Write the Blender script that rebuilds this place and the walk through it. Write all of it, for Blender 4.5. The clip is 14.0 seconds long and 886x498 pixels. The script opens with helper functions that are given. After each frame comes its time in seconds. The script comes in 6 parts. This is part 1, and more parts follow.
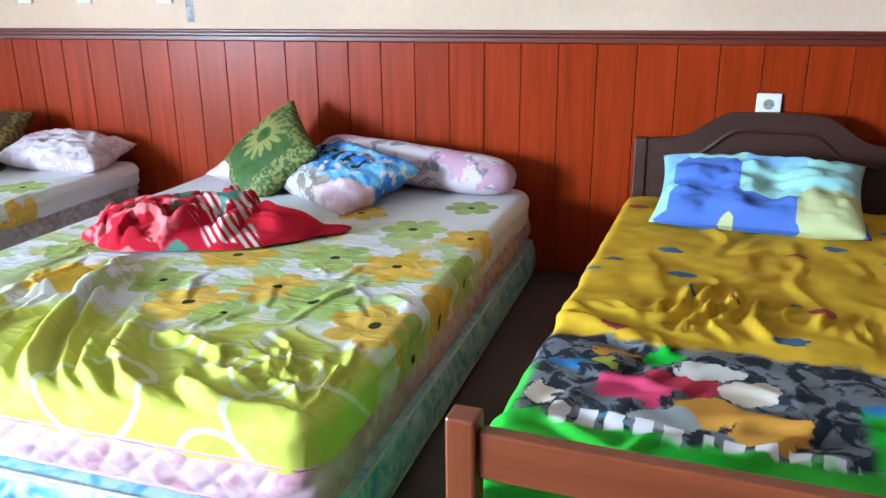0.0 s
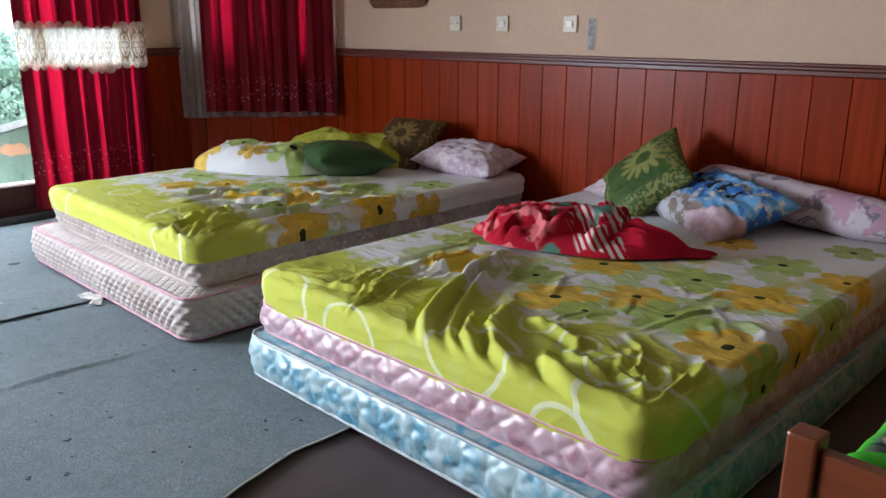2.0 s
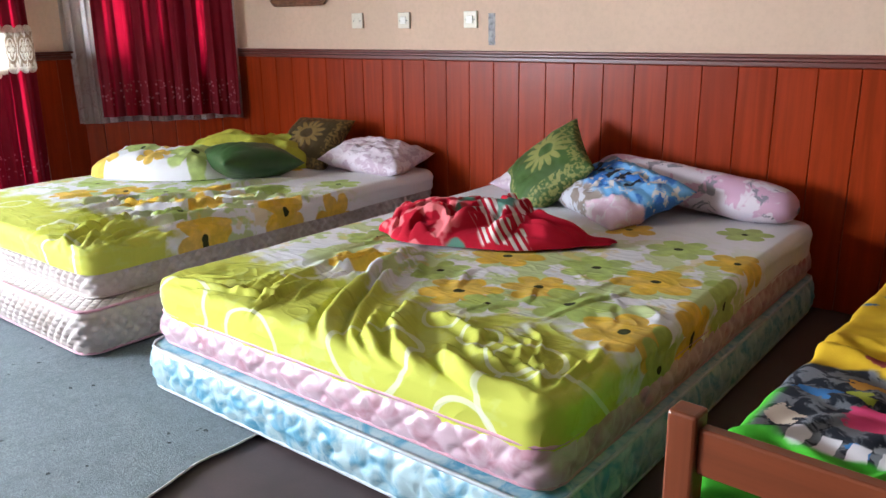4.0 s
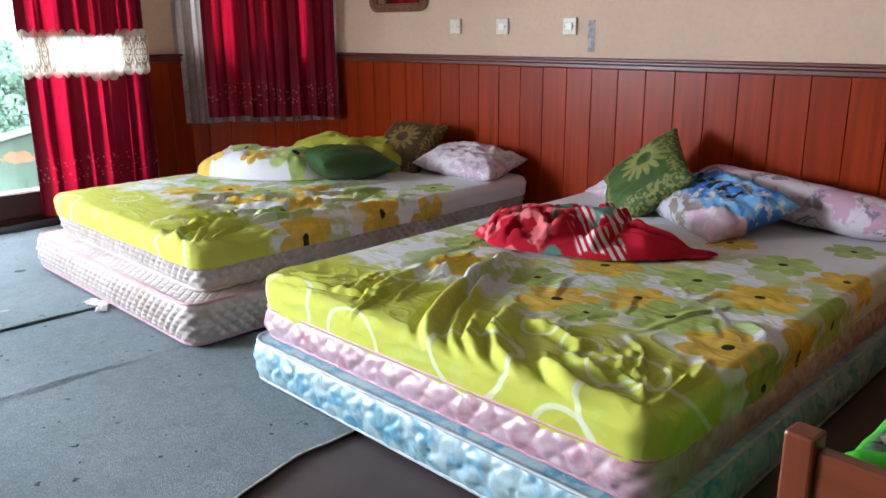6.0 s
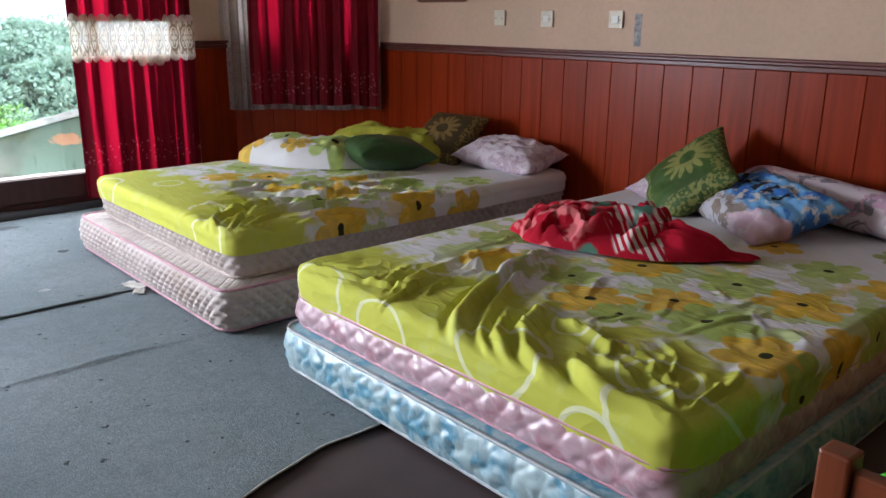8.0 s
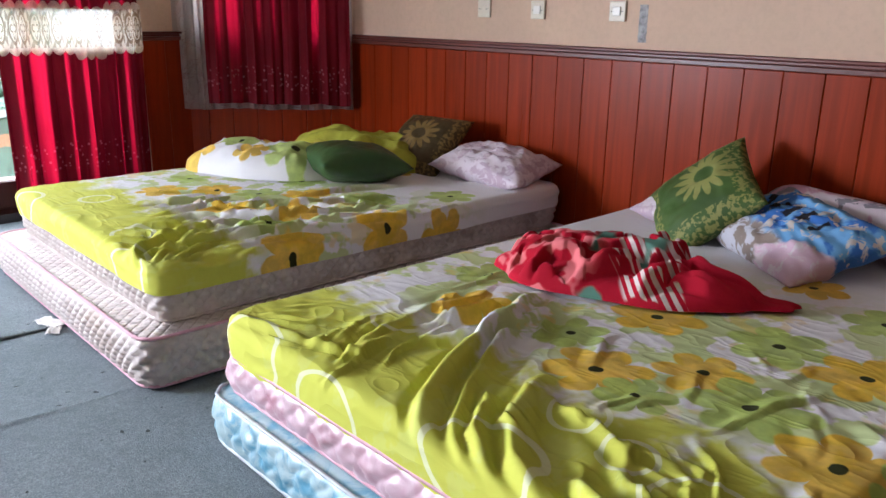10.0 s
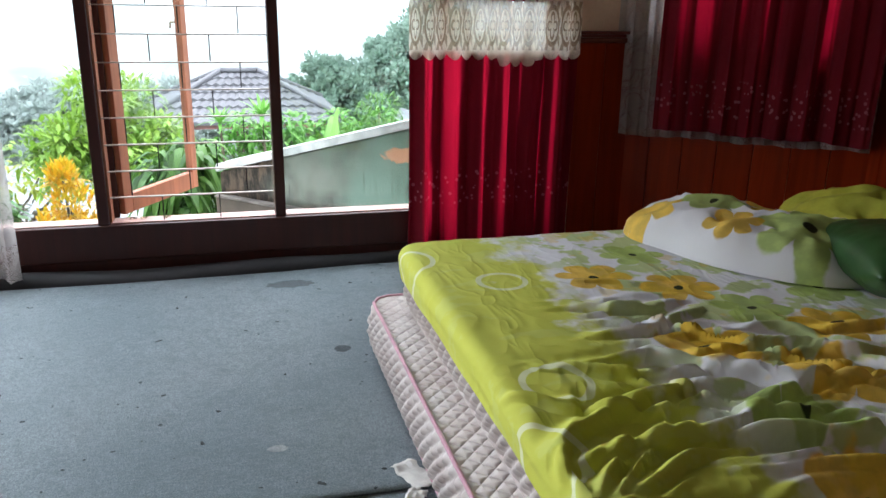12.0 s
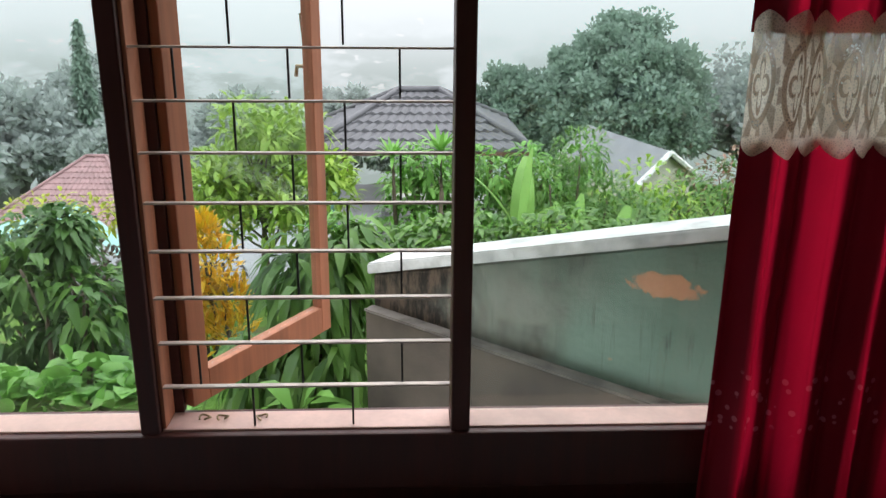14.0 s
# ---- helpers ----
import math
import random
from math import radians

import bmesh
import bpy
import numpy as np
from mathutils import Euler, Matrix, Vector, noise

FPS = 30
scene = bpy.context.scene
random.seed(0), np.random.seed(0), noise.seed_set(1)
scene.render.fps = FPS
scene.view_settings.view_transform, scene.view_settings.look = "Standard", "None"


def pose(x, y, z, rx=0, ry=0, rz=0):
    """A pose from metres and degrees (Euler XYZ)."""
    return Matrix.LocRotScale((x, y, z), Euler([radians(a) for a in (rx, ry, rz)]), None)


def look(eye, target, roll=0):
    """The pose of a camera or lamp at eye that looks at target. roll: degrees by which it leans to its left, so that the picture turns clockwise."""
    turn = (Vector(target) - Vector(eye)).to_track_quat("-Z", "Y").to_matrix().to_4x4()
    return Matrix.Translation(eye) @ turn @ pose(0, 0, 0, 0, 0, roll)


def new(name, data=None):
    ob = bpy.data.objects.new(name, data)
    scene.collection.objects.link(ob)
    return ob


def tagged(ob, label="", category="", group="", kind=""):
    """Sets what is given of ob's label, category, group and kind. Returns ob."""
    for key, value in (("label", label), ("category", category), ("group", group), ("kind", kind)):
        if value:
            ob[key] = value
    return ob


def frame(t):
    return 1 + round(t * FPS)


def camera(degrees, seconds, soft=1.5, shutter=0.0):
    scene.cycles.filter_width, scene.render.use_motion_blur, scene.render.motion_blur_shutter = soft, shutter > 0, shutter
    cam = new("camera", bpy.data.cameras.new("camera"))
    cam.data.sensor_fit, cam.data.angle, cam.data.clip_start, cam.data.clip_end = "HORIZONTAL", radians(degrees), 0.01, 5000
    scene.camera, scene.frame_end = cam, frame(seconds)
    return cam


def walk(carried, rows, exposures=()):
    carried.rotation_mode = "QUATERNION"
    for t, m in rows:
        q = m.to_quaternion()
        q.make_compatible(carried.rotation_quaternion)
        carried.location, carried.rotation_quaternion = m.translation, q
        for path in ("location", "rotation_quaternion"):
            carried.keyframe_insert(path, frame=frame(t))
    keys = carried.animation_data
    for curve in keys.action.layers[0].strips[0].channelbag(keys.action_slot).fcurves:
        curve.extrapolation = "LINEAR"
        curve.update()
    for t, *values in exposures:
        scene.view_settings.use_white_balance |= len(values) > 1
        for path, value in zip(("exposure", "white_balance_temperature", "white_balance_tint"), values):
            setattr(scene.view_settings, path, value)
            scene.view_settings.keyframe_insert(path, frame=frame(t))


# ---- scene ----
cam = camera(58.6, 14.0)
PATH = [
    (0, (-0.096, 0.802, 1.236), (-0.686, 2.612, 0.621), -0.6),
    (0.5, (-0.036, 0.784, 1.222), (-0.93, 2.465, 0.61), 0.1),
    (1, (-0.033, 0.693, 1.224), (-1.182, 2.22, 0.633), -0.4),
    (1.5, (-0.03, 0.65, 1.235), (-1.379, 2.017, 0.674), -0.5),
    (2, (-0.022, 0.636, 1.228), (-1.378, 2.004, 0.688), 0.2),
    (2.5, (0.024, 0.699, 1.215), (-1.169, 2.207, 0.664), -0.3),
    (5, (0.026, 0.665, 1.229), (-1.203, 2.147, 0.688), -0.9),
    (5.5, (0.001, 0.648, 1.226), (-1.254, 2.11, 0.688), -0.4),
    (6, (-0.005, 0.627, 1.241), (-1.368, 1.989, 0.704), -0.5),
    (6.5, (-0.033, 0.612, 1.238), (-1.551, 1.803, 0.71), -0.2),
    (7, (-0.03, 0.592, 1.259), (-1.641, 1.652, 0.728), -0.2),
    (7.5, (-0.052, 0.584, 1.233), (-1.658, 1.651, 0.705), 0.7),
    (8, (-0.011, 0.672, 1.24), (-1.441, 1.954, 0.683), 0.5),
    (8.2, (0.013, 0.707, 1.236), (-1.302, 2.104, 0.67), 0.6),
    (10.5, (-0.712, 1.25, 1.236), (-2.204, 2.446, 0.648), 1.3),
    (11, (-1.092, 1.397, 1.232), (-2.761, 2.329, 0.644), 1.1),
    (11.5, (-1.464, 1.47, 1.206), (-3.226, 2.197, 0.602), 1.4),
    (12, (-1.866, 1.534, 1.206), (-3.706, 2.042, 0.609), 1.0),
    (12.5, (-2.337, 1.614, 1.215), (-4.231, 1.875, 0.626), 1.0),
    (13, (-2.804, 1.569, 1.215), (-4.713, 1.705, 0.634), 0.8),
    (13.5, (-3.247, 1.588, 1.236), (-5.165, 1.678, 0.675), 0.2),
    (14, (-3.726, 1.623, 1.26), (-5.636, 1.709, 0.674), 0.5),
]
walk(cam, [(t, look(eye, target, roll)) for t, eye, target, roll in PATH],
     exposures=[(0, 2.6, 5150, 1), (1, 2.1, 5500, 6), (2, 1.15, 5950, 12), (2.7, 1.65, 6200, 18), (5, 1.98, 5850, 9), (6, 1.6, 5900, 11), (7, 0.85, 6000, 12), (7.6, 0.75, 6050, 14), (8.2, 1.15, 6100, 16), (10.4, 1.52, 5950, 17), (11.0, 0.85, 5900, 14), (11.5, 0.68, 6000, 11), (12.5, -0.1, 6300, 13), (13.2, -0.5, 6550, 14), (14, -0.62, 6600, 12)])
SKY = 6.5

# ---- world and sun: an overcast, misty day ----
world = bpy.data.worlds.new("overcast")
scene.world = world
world.use_nodes = True
wn, wl = world.node_tree.nodes, world.node_tree.links
wn.clear()
w_out, w_bg = wn.new("ShaderNodeOutputWorld"), wn.new("ShaderNodeBackground")
w_sky, w_mix, w_scale = wn.new("ShaderNodeTexSky"), wn.new("ShaderNodeMixRGB"), wn.new("ShaderNodeMixRGB")
w_sky.sky_type = "NISHITA"
w_sky.sun_disc = False
w_sky.sun_elevation, w_sky.sun_rotation = radians(55), radians(-80)
w_scale.blend_type = "MULTIPLY"
w_scale.inputs[0].default_value = 1.0
w_scale.inputs[2].default_value = (0.1, 0.1, 0.1, 1)
w_mix.inputs[0].default_value = 0.85
w_mix.inputs[2].default_value = (0.9, 0.95, 1.0, 1)
w_bg.inputs[1].default_value = SKY
wl.new(w_sky.outputs[0], w_scale.inputs[1])
wl.new(w_scale.outputs[0], w_mix.inputs[1])
wl.new(w_mix.outputs[0], w_bg.inputs[0])
wl.new(w_bg.outputs[0], w_out.inputs[0])
sun = new("sun", bpy.data.lights.new("sun", "SUN"))
sun.data.energy, sun.data.angle, sun.data.color = 1.2, radians(25), (1.0, 0.97, 0.92)
sun.matrix_world = look((-30, 6, 45), (0, 0, 0))
# added lamp in the opening of the long window's unseen southern half, for daylight
day = new("window_fill", bpy.data.lights.new("window_fill", "AREA"))
day.data.shape, day.data.size, day.data.size_y, day.data.energy, day.data.color = "RECTANGLE", 1.95, 1.5, 255, (0.90, 0.96, 1.0)
day.matrix_world = look((-5.44, -1.18, 1.30), (-3.2, -1.25, -0.45))


# ---- helpers for things ----
def mesh_of(bm, name, smooth=True):
    bmesh.ops.recalc_face_normals(bm, faces=bm.faces)
    me = bpy.data.meshes.new(name)
    bm.to_mesh(me)
    bm.free()
    if smooth:
        me.polygons.foreach_set("use_smooth", [True] * len(me.polygons))
    return me


def part(name, bm, material, parent=None, label="", smooth=False):
    me = mesh_of(bm, name, smooth)
    me.materials.append(material)
    ob = new(name, me)
    if parent is not None:
        ob.parent = parent
    if label:
        ob["label"] = label
    return ob


def thing(name, label, category, at=(0, 0, 0), group="", kind=""):
    ob = new(name)
    ob.matrix_basis = Matrix.Translation(at)
    ob.empty_display_size = 0.1
    return tagged(ob, label, category, group, kind)


def box(bm, x0, x1, y0, y1, z0, z1, bevel=0.0, segments=2):
    m = Matrix.Translation(((x0 + x1) / 2, (y0 + y1) / 2, (z0 + z1) / 2)) @ Matrix.Diagonal((abs(x1 - x0), abs(y1 - y0), abs(z1 - z0), 1))
    made = bmesh.ops.create_cube(bm, size=1, matrix=m)["verts"]
    if bevel:
        edges = list({e for v in made for e in v.link_edges})
        bmesh.ops.bevel(bm, geom=edges, offset=bevel, segments=segments, affect="EDGES", profile=0.5)
    return bm


def one_box(*a, **k):
    return box(bmesh.new(), *a, **k)


def surf(fn, nu, nv, close_u=False, close_v=False):
    """A sheet of quads from fn(u, v), u and v from 0 to 1."""
    bm = bmesh.new()
    cu, cv = (nu if close_u else nu + 1), (nv if close_v else nv + 1)
    vs = [[bm.verts.new(fn(i / nu, j / nv)) for j in range(cv)] for i in range(cu)]
    for i in range(nu):
        for j in range(nv):
            a, b = (i + 1) % cu, (j + 1) % cv
            bm.faces.new((vs[i][j], vs[a][j], vs[a][b], vs[i][b]))
    return bm


def tube(bm, points, radius, sides=8, closed=False):
    """A round rod along points; radius a number or a list."""
    pts = [Vector(p) for p in points]
    n = len(pts)
    rings = []
    for i, p in enumerate(pts):
        a = pts[(i - 1) % n] if (closed or i) else p
        b = pts[(i + 1) % n] if (closed or i < n - 1) else p
        way = (b - a).normalized() if (b - a).length > 1e-9 else Vector((0, 0, 1))
        side = way.cross(Vector((0, 0, 1)))
        if side.length < 1e-3:
            side = way.cross(Vector((1, 0, 0)))
        side.normalize()
        up = side.cross(way)
        r = radius[i] if isinstance(radius, (list, tuple)) else radius
        rings.append([bm.verts.new(p + r * (math.cos(k * math.tau / sides) * side + math.sin(k * math.tau / sides) * up)) for k in range(sides)])
    for i in range(n if closed else n - 1):
        a, b = rings[i], rings[(i + 1) % n]
        for k in range(sides):
            bm.faces.new((a[k], a[(k + 1) % sides], b[(k + 1) % sides], b[k]))
    if not closed:
        bm.faces.new(rings[0][::-1])
        bm.faces.new(rings[-1])
    return bm


def thicken(bm, t):
    bmesh.ops.recalc_face_normals(bm, faces=bm.faces)
    bmesh.ops.solidify(bm, geom=bm.faces[:], thickness=t)
    return bm


def nz(x, y, z=0.0):
    return noise.noise(Vector((x, y, z)))


def smooth01(a, b, x):
    t = min(1.0, max(0.0, (x - a) / (b - a)))
    return t * t * (3 - 2 * t)


# ---- materials ----
class Nodes:
    """A small writer of node trees."""

    def __init__(self, name):
        self.m = bpy.data.materials.new(name)
        self.m.use_nodes = True
        self.t = self.m.node_tree
        self.p = self.t.nodes["Principled BSDF"]
        self.out = self.t.nodes["Material Output"]
        self.obj = None

    def n(self, kind, **props):
        node = self.t.nodes.new(kind)
        for k, v in props.items():
            setattr(node, k, v)
        return node

    def link(self, a, b):
        self.t.links.new(a, b)

    def put(self, socket, v):
        if hasattr(v, "is_linked"):
            self.link(v, socket)
        elif isinstance(v, (tuple, list)) and len(v) == 3 and socket.type == "RGBA":
            socket.default_value = (*v, 1)
        else:
            socket.default_value = v

    def coords(self):
        if self.obj is None:
            self.obj = self.n("ShaderNodeTexCoord").outputs["Object"]
        return self.obj

    def xyz(self):
        s = self.n("ShaderNodeSeparateXYZ")
        self.link(self.coords(), s.inputs[0])
        return s.outputs[0], s.outputs[1], s.outputs[2]

    def math(self, op, a, b=0.0, c=None):
        m = self.n("ShaderNodeMath", operation=op)
        self.put(m.inputs[0], a)
        self.put(m.inputs[1], b)
        if c is not None:
            self.put(m.inputs[2], c)
        return m.outputs[0]

    def mapped(self, scale=(1, 1, 1), rot=(0, 0, 0), loc=(0, 0, 0)):
        m = self.n("ShaderNodeMapping")
        self.link(self.coords(), m.inputs[0])
        m.inputs["Scale"].default_value = scale
        m.inputs["Rotation"].default_value = [radians(r) for r in rot]
        m.inputs["Location"].default_value = loc
        return m.outputs[0]

    def noise(self, scale, detail=3, rough=0.55, vec=None, distort=0.0):
        m = self.n("ShaderNodeTexNoise")
        self.link(vec if vec is not None else self.coords(), m.inputs["Vector"])
        m.inputs["Scale"].default_value, m.inputs["Detail"].default_value = scale, detail
        m.inputs["Roughness"].default_value, m.inputs["Distortion"].default_value = rough, distort
        return m.outputs[0]

    def step(self, v, a, b):
        """0 under a, 1 over b, smooth between."""
        m = self.n("ShaderNodeMapRange", interpolation_type="SMOOTHSTEP")
        self.put(m.inputs[0], v)
        m.inputs[1].default_value, m.inputs[2].default_value = a, b
        m.inputs[3].default_value, m.inputs[4].default_value = 0.0, 1.0
        return m.outputs[0]

    def mix(self, f, a, b):
        m = self.n("ShaderNodeMixRGB")
        self.put(m.inputs[0], f)
        self.put(m.inputs[1], a)
        self.put(m.inputs[2], b)
        return m.outputs[0]

    def rand(self):
        return self.n("ShaderNodeObjectInfo").outputs["Random"]

    def island(self):
        return self.n("ShaderNodeNewGeometry").outputs["Random Per Island"]

    def bump(self, h, strength=0.3, dist=0.01):
        b = self.n("ShaderNodeBump")
        b.inputs["Strength"].default_value, b.inputs["Distance"].default_value = strength, dist
        self.link(h, b.inputs["Height"])
        self.link(b.outputs[0], self.p.inputs["Normal"])

    def base(self, c, rough=0.6, metal=0.0, spec=0.5):
        self.put(self.p.inputs["Base Color"], c)
        self.put(self.p.inputs["Roughness"], rough)
        self.p.inputs["Metallic"].default_value = metal
        self.p.inputs["Specular IOR Level"].default_value = spec
        return self.m

    def translucent(self, c, f):
        """Lets part of the light through, as cloth and leaves do."""
        tr, mx = self.n("ShaderNodeBsdfTranslucent"), self.n("ShaderNodeMixShader")
        self.put(tr.inputs[0], c)
        self.put(mx.inputs[0], f)
        self.link(self.p.outputs[0], mx.inputs[1])
        self.link(tr.outputs[0], mx.inputs[2])
        self.link(mx.outputs[0], self.out.inputs[0])
        return mx

    def holes(self, shader, f):
        """Clear where f is 1."""
        tp, mx = self.n("ShaderNodeBsdfTransparent"), self.n("ShaderNodeMixShader")
        self.put(mx.inputs[0], f)
        self.link(shader, mx.inputs[1])
        self.link(tp.outputs[0], mx.inputs[2])
        self.link(mx.outputs[0], self.out.inputs[0])


def plain(name, c, rough=0.6, metal=0.0, var=0.25, coarse=3.0, fine=60.0, bump=0.1, dist=0.004, spec=0.5):
    """A surface with stains at one scale and grain at another."""
    k = Nodes(name)
    a, b = k.noise(coarse, 4), k.noise(fine, 3)
    dark = tuple(v * (1 - var) for v in c)
    light = tuple(min(1, v * (1 + var * 0.6)) for v in c)
    col = k.mix(k.step(a, 0.3, 0.7), dark, light)
    col = k.mix(k.math("MULTIPLY", k.step(b, 0.35, 0.75), 0.25), col, tuple(v * 0.75 for v in c))
    k.bump(b, bump, dist)
    return k.base(col, k.math("MULTIPLY_ADD", a, 0.2, rough - 0.1), metal, spec)


def wood(name, c, along="Z", rough=0.35, vary=0.25, scale=1.0, spec=0.5):
    """Varnished timber with grain along one axis; each board its own tone."""
    k = Nodes(name)
    st = {"X": (1.2, 26, 26), "Y": (26, 1.2, 26), "Z": (26, 26, 1.2)}[along]
    v = k.n("ShaderNodeVectorMath", operation="ADD")
    k.link(k.mapped([s * scale for s in st]), v.inputs[0])
    k.link(k.math("MULTIPLY", k.rand(), 50.0), v.inputs[1])
    g = k.noise(1.0, 5, 0.6, v.outputs[0], 0.6)
    big = k.noise(1.3, 3)
    col = k.mix(k.step(g, 0.3, 0.75), tuple(x * 0.74 for x in c), tuple(min(1, x * 1.12) for x in c))
    col = k.mix(k.math("MULTIPLY", k.step(big, 0.35, 0.7), 0.3), col, tuple(x * 0.6 for x in c))
    tone = k.math("MULTIPLY_ADD", k.rand(), vary, 1 - vary / 2)
    hsv = k.n("ShaderNodeHueSaturation")
    k.link(col, hsv.inputs["Color"])
    k.link(tone, hsv.inputs["Value"])
    k.bump(g, 0.12, 0.002)
    return k.base(hsv.outputs[0], k.math("MULTIPLY_ADD", g, 0.18, rough - 0.08), 0, spec)


def glass_mat(name):
    k = Nodes(name)
    gl, tp, mx = k.n("ShaderNodeBsdfGlossy"), k.n("ShaderNodeBsdfTransparent"), k.n("ShaderNodeMixShader")
    lw = k.n("ShaderNodeLayerWeight")
    lw.inputs[0].default_value = 0.5
    gloss = k.math("MULTIPLY_ADD", k.math("POWER", lw.outputs["Facing"], 5.0), 0.5, 0.03)
    gl.inputs["Roughness"].default_value = 0.02
    tp.inputs[0].default_value = (0.93, 0.96, 0.95, 1)
    k.link(gloss, mx.inputs[0])
    k.link(tp.outputs[0], mx.inputs[1])
    k.link(gl.outputs[0], mx.inputs[2])
    k.link(mx.outputs[0], k.out.inputs[0])
    return k.m

PANEL = wood("red_panel_wood", (0.28, 0.028, 0.003), "Z", 0.30, 0.12, 1.0, 0.14)
TRIM = wood("dark_trim_wood", (0.13, 0.022, 0.012), "X", 0.4, 0.1)
FRAME = wood("window_frame_wood", (0.070, 0.013, 0.009), "Z", 0.5, 0.1)
CASE = wood("casement_wood", (0.50, 0.19, 0.10), "Z", 0.6, 0.1)
SILLW = plain("sill_paint", (0.62, 0.40, 0.34), 0.5, 0, 0.2, 5, 70, 0.15)
BEDWOOD = wood("bed_frame_wood", (0.19, 0.045, 0.015), "X", 0.32, 0.1)
BEDPOST = wood("bed_post_wood", (0.19, 0.045, 0.015), "Z", 0.32, 0.1)
HEADWOOD = wood("headboard_wood", (0.045, 0.015, 0.010), "X", 0.4, 0.1)
PLASTER = plain("cream_plaster", (0.66, 0.475, 0.35), 0.85, 0, 0.07, 1.6, 45, 0.12, 0.003, 0.3)
CEIL = plain("cream_ceiling", (0.50, 0.46, 0.41), 0.9, 0, 0.05, 1.5, 40, 0.1, 0.003, 0.3)
FLOORM = plain("brown_floor", (0.075, 0.052, 0.052), 0.6, 0, 0.3, 2.5, 120, 0.15, 0.003, 0.3)
BLACK = plain("dark_rubber", (0.018, 0.016, 0.018), 0.7, 0, 0.3, 6, 80, 0.2)
IVORY = plain("ivory_plastic", (0.72, 0.66, 0.54), 0.4, 0, 0.06, 8, 90, 0.03)
WHITEP = plain("white_plastic", (0.82, 0.80, 0.74), 0.35, 0, 0.05, 8, 90, 0.03)
DARKHOLE = plain("socket_holes", (0.03, 0.025, 0.02), 0.6)
IRON = plain("black_iron", (0.02, 0.018, 0.018), 0.45, 0.3, 0.3, 20, 120, 0.15)
WHITEBAR = plain("pale_bar_paint", (0.58, 0.49, 0.43), 0.45, 0, 0.25, 14, 120, 0.1)
BRASS = plain("worn_brass", (0.30, 0.22, 0.12), 0.45, 0.8, 0.3, 30, 200, 0.1)
DARKWALL = wood("dark_unseen_wall_wood", (0.12, 0.06, 0.035), "Z", 0.5, 0.1)
GLASS = glass_mat("window_glass")
PAPER = plain("scrap_paper", (0.62, 0.60, 0.56), 0.8, 0, 0.2, 20, 90, 0.2)
TAPE = plain("grey_tape", (0.33, 0.32, 0.33), 0.6, 0, 0.6, 40, 160, 0.2)
WICKER = plain("dark_wicker", (0.20, 0.085, 0.04), 0.5, 0, 0.4, 25, 150, 0.5)
GILT = plain("old_gilt", (0.34, 0.20, 0.07), 0.4, 0.6, 0.5, 30, 110, 0.5)


def carpet_mat():
    k = Nodes("grey_blue_carpet")
    a, b, c = k.noise(1.1, 4), k.noise(9, 4), k.noise(260, 3, 0.7)
    col = k.mix(k.step(a, 0.3, 0.7), (0.19, 0.23, 0.25), (0.27, 0.305, 0.325))
    col = k.mix(k.math("MULTIPLY", k.step(b, 0.5, 0.75), 0.35), col, (0.13, 0.155, 0.165))
    col = k.mix(k.math("MULTIPLY", k.step(c, 0.42, 0.60), 0.62), col, (0.085, 0.105, 0.115))
    streak = k.noise(1.0, 4, 0.7, k.mapped((160, 14, 1)))
    col = k.mix(k.math("MULTIPLY", k.step(streak, 0.42, 0.66), 0.2), col, (0.33, 0.36, 0.375))
    spots = k.step(k.noise(26, 1), 0.735, 0.76)
    col = k.mix(spots, col, (0.035, 0.04, 0.04))
    x, y, z = k.xyz()
    for cx, cy, rx, ry, tint in ((-4.468, 1.884, 0.032, 0.03, (0.03, 0.033, 0.035)), (-5.19, 1.76, 0.05, 0.11, (0.07, 0.08, 0.085)), (-3.846, 1.613, 0.018, 0.03, (0.36, 0.37, 0.37))):
        ex = k.math("DIVIDE", k.math("SUBTRACT", x, cx), rx)
        ey = k.math("DIVIDE", k.math("SUBTRACT", y, cy), ry)
        d = k.math("ADD", k.math("ADD", k.math("MULTIPLY", ex, ex), k.math("MULTIPLY", ey, ey)), k.math("MULTIPLY", k.math("SUBTRACT", k.noise(45, 3), 0.5), 1.6))
        col = k.mix(k.math("MULTIPLY", k.math("SUBTRACT", 1.0, k.step(d, 0.7, 1.1)), 0.8), col, tint)
    col = k.mix(k.math("MULTIPLY", k.step(k.noise(95, 3, 0.7), 0.40, 0.62), 0.28), col, (0.10, 0.125, 0.135))
    col = k.mix(k.math("MULTIPLY", k.step(k.noise(42, 3, 0.7), 0.46, 0.60), 0.30), col, (0.12, 0.145, 0.16))
    k.bump(k.math("ADD", c, k.math("ADD", streak, k.noise(95, 3))), 0.8, 0.008)
    return k.base(col, 0.95, 0, 0.15)


CARPET = carpet_mat()


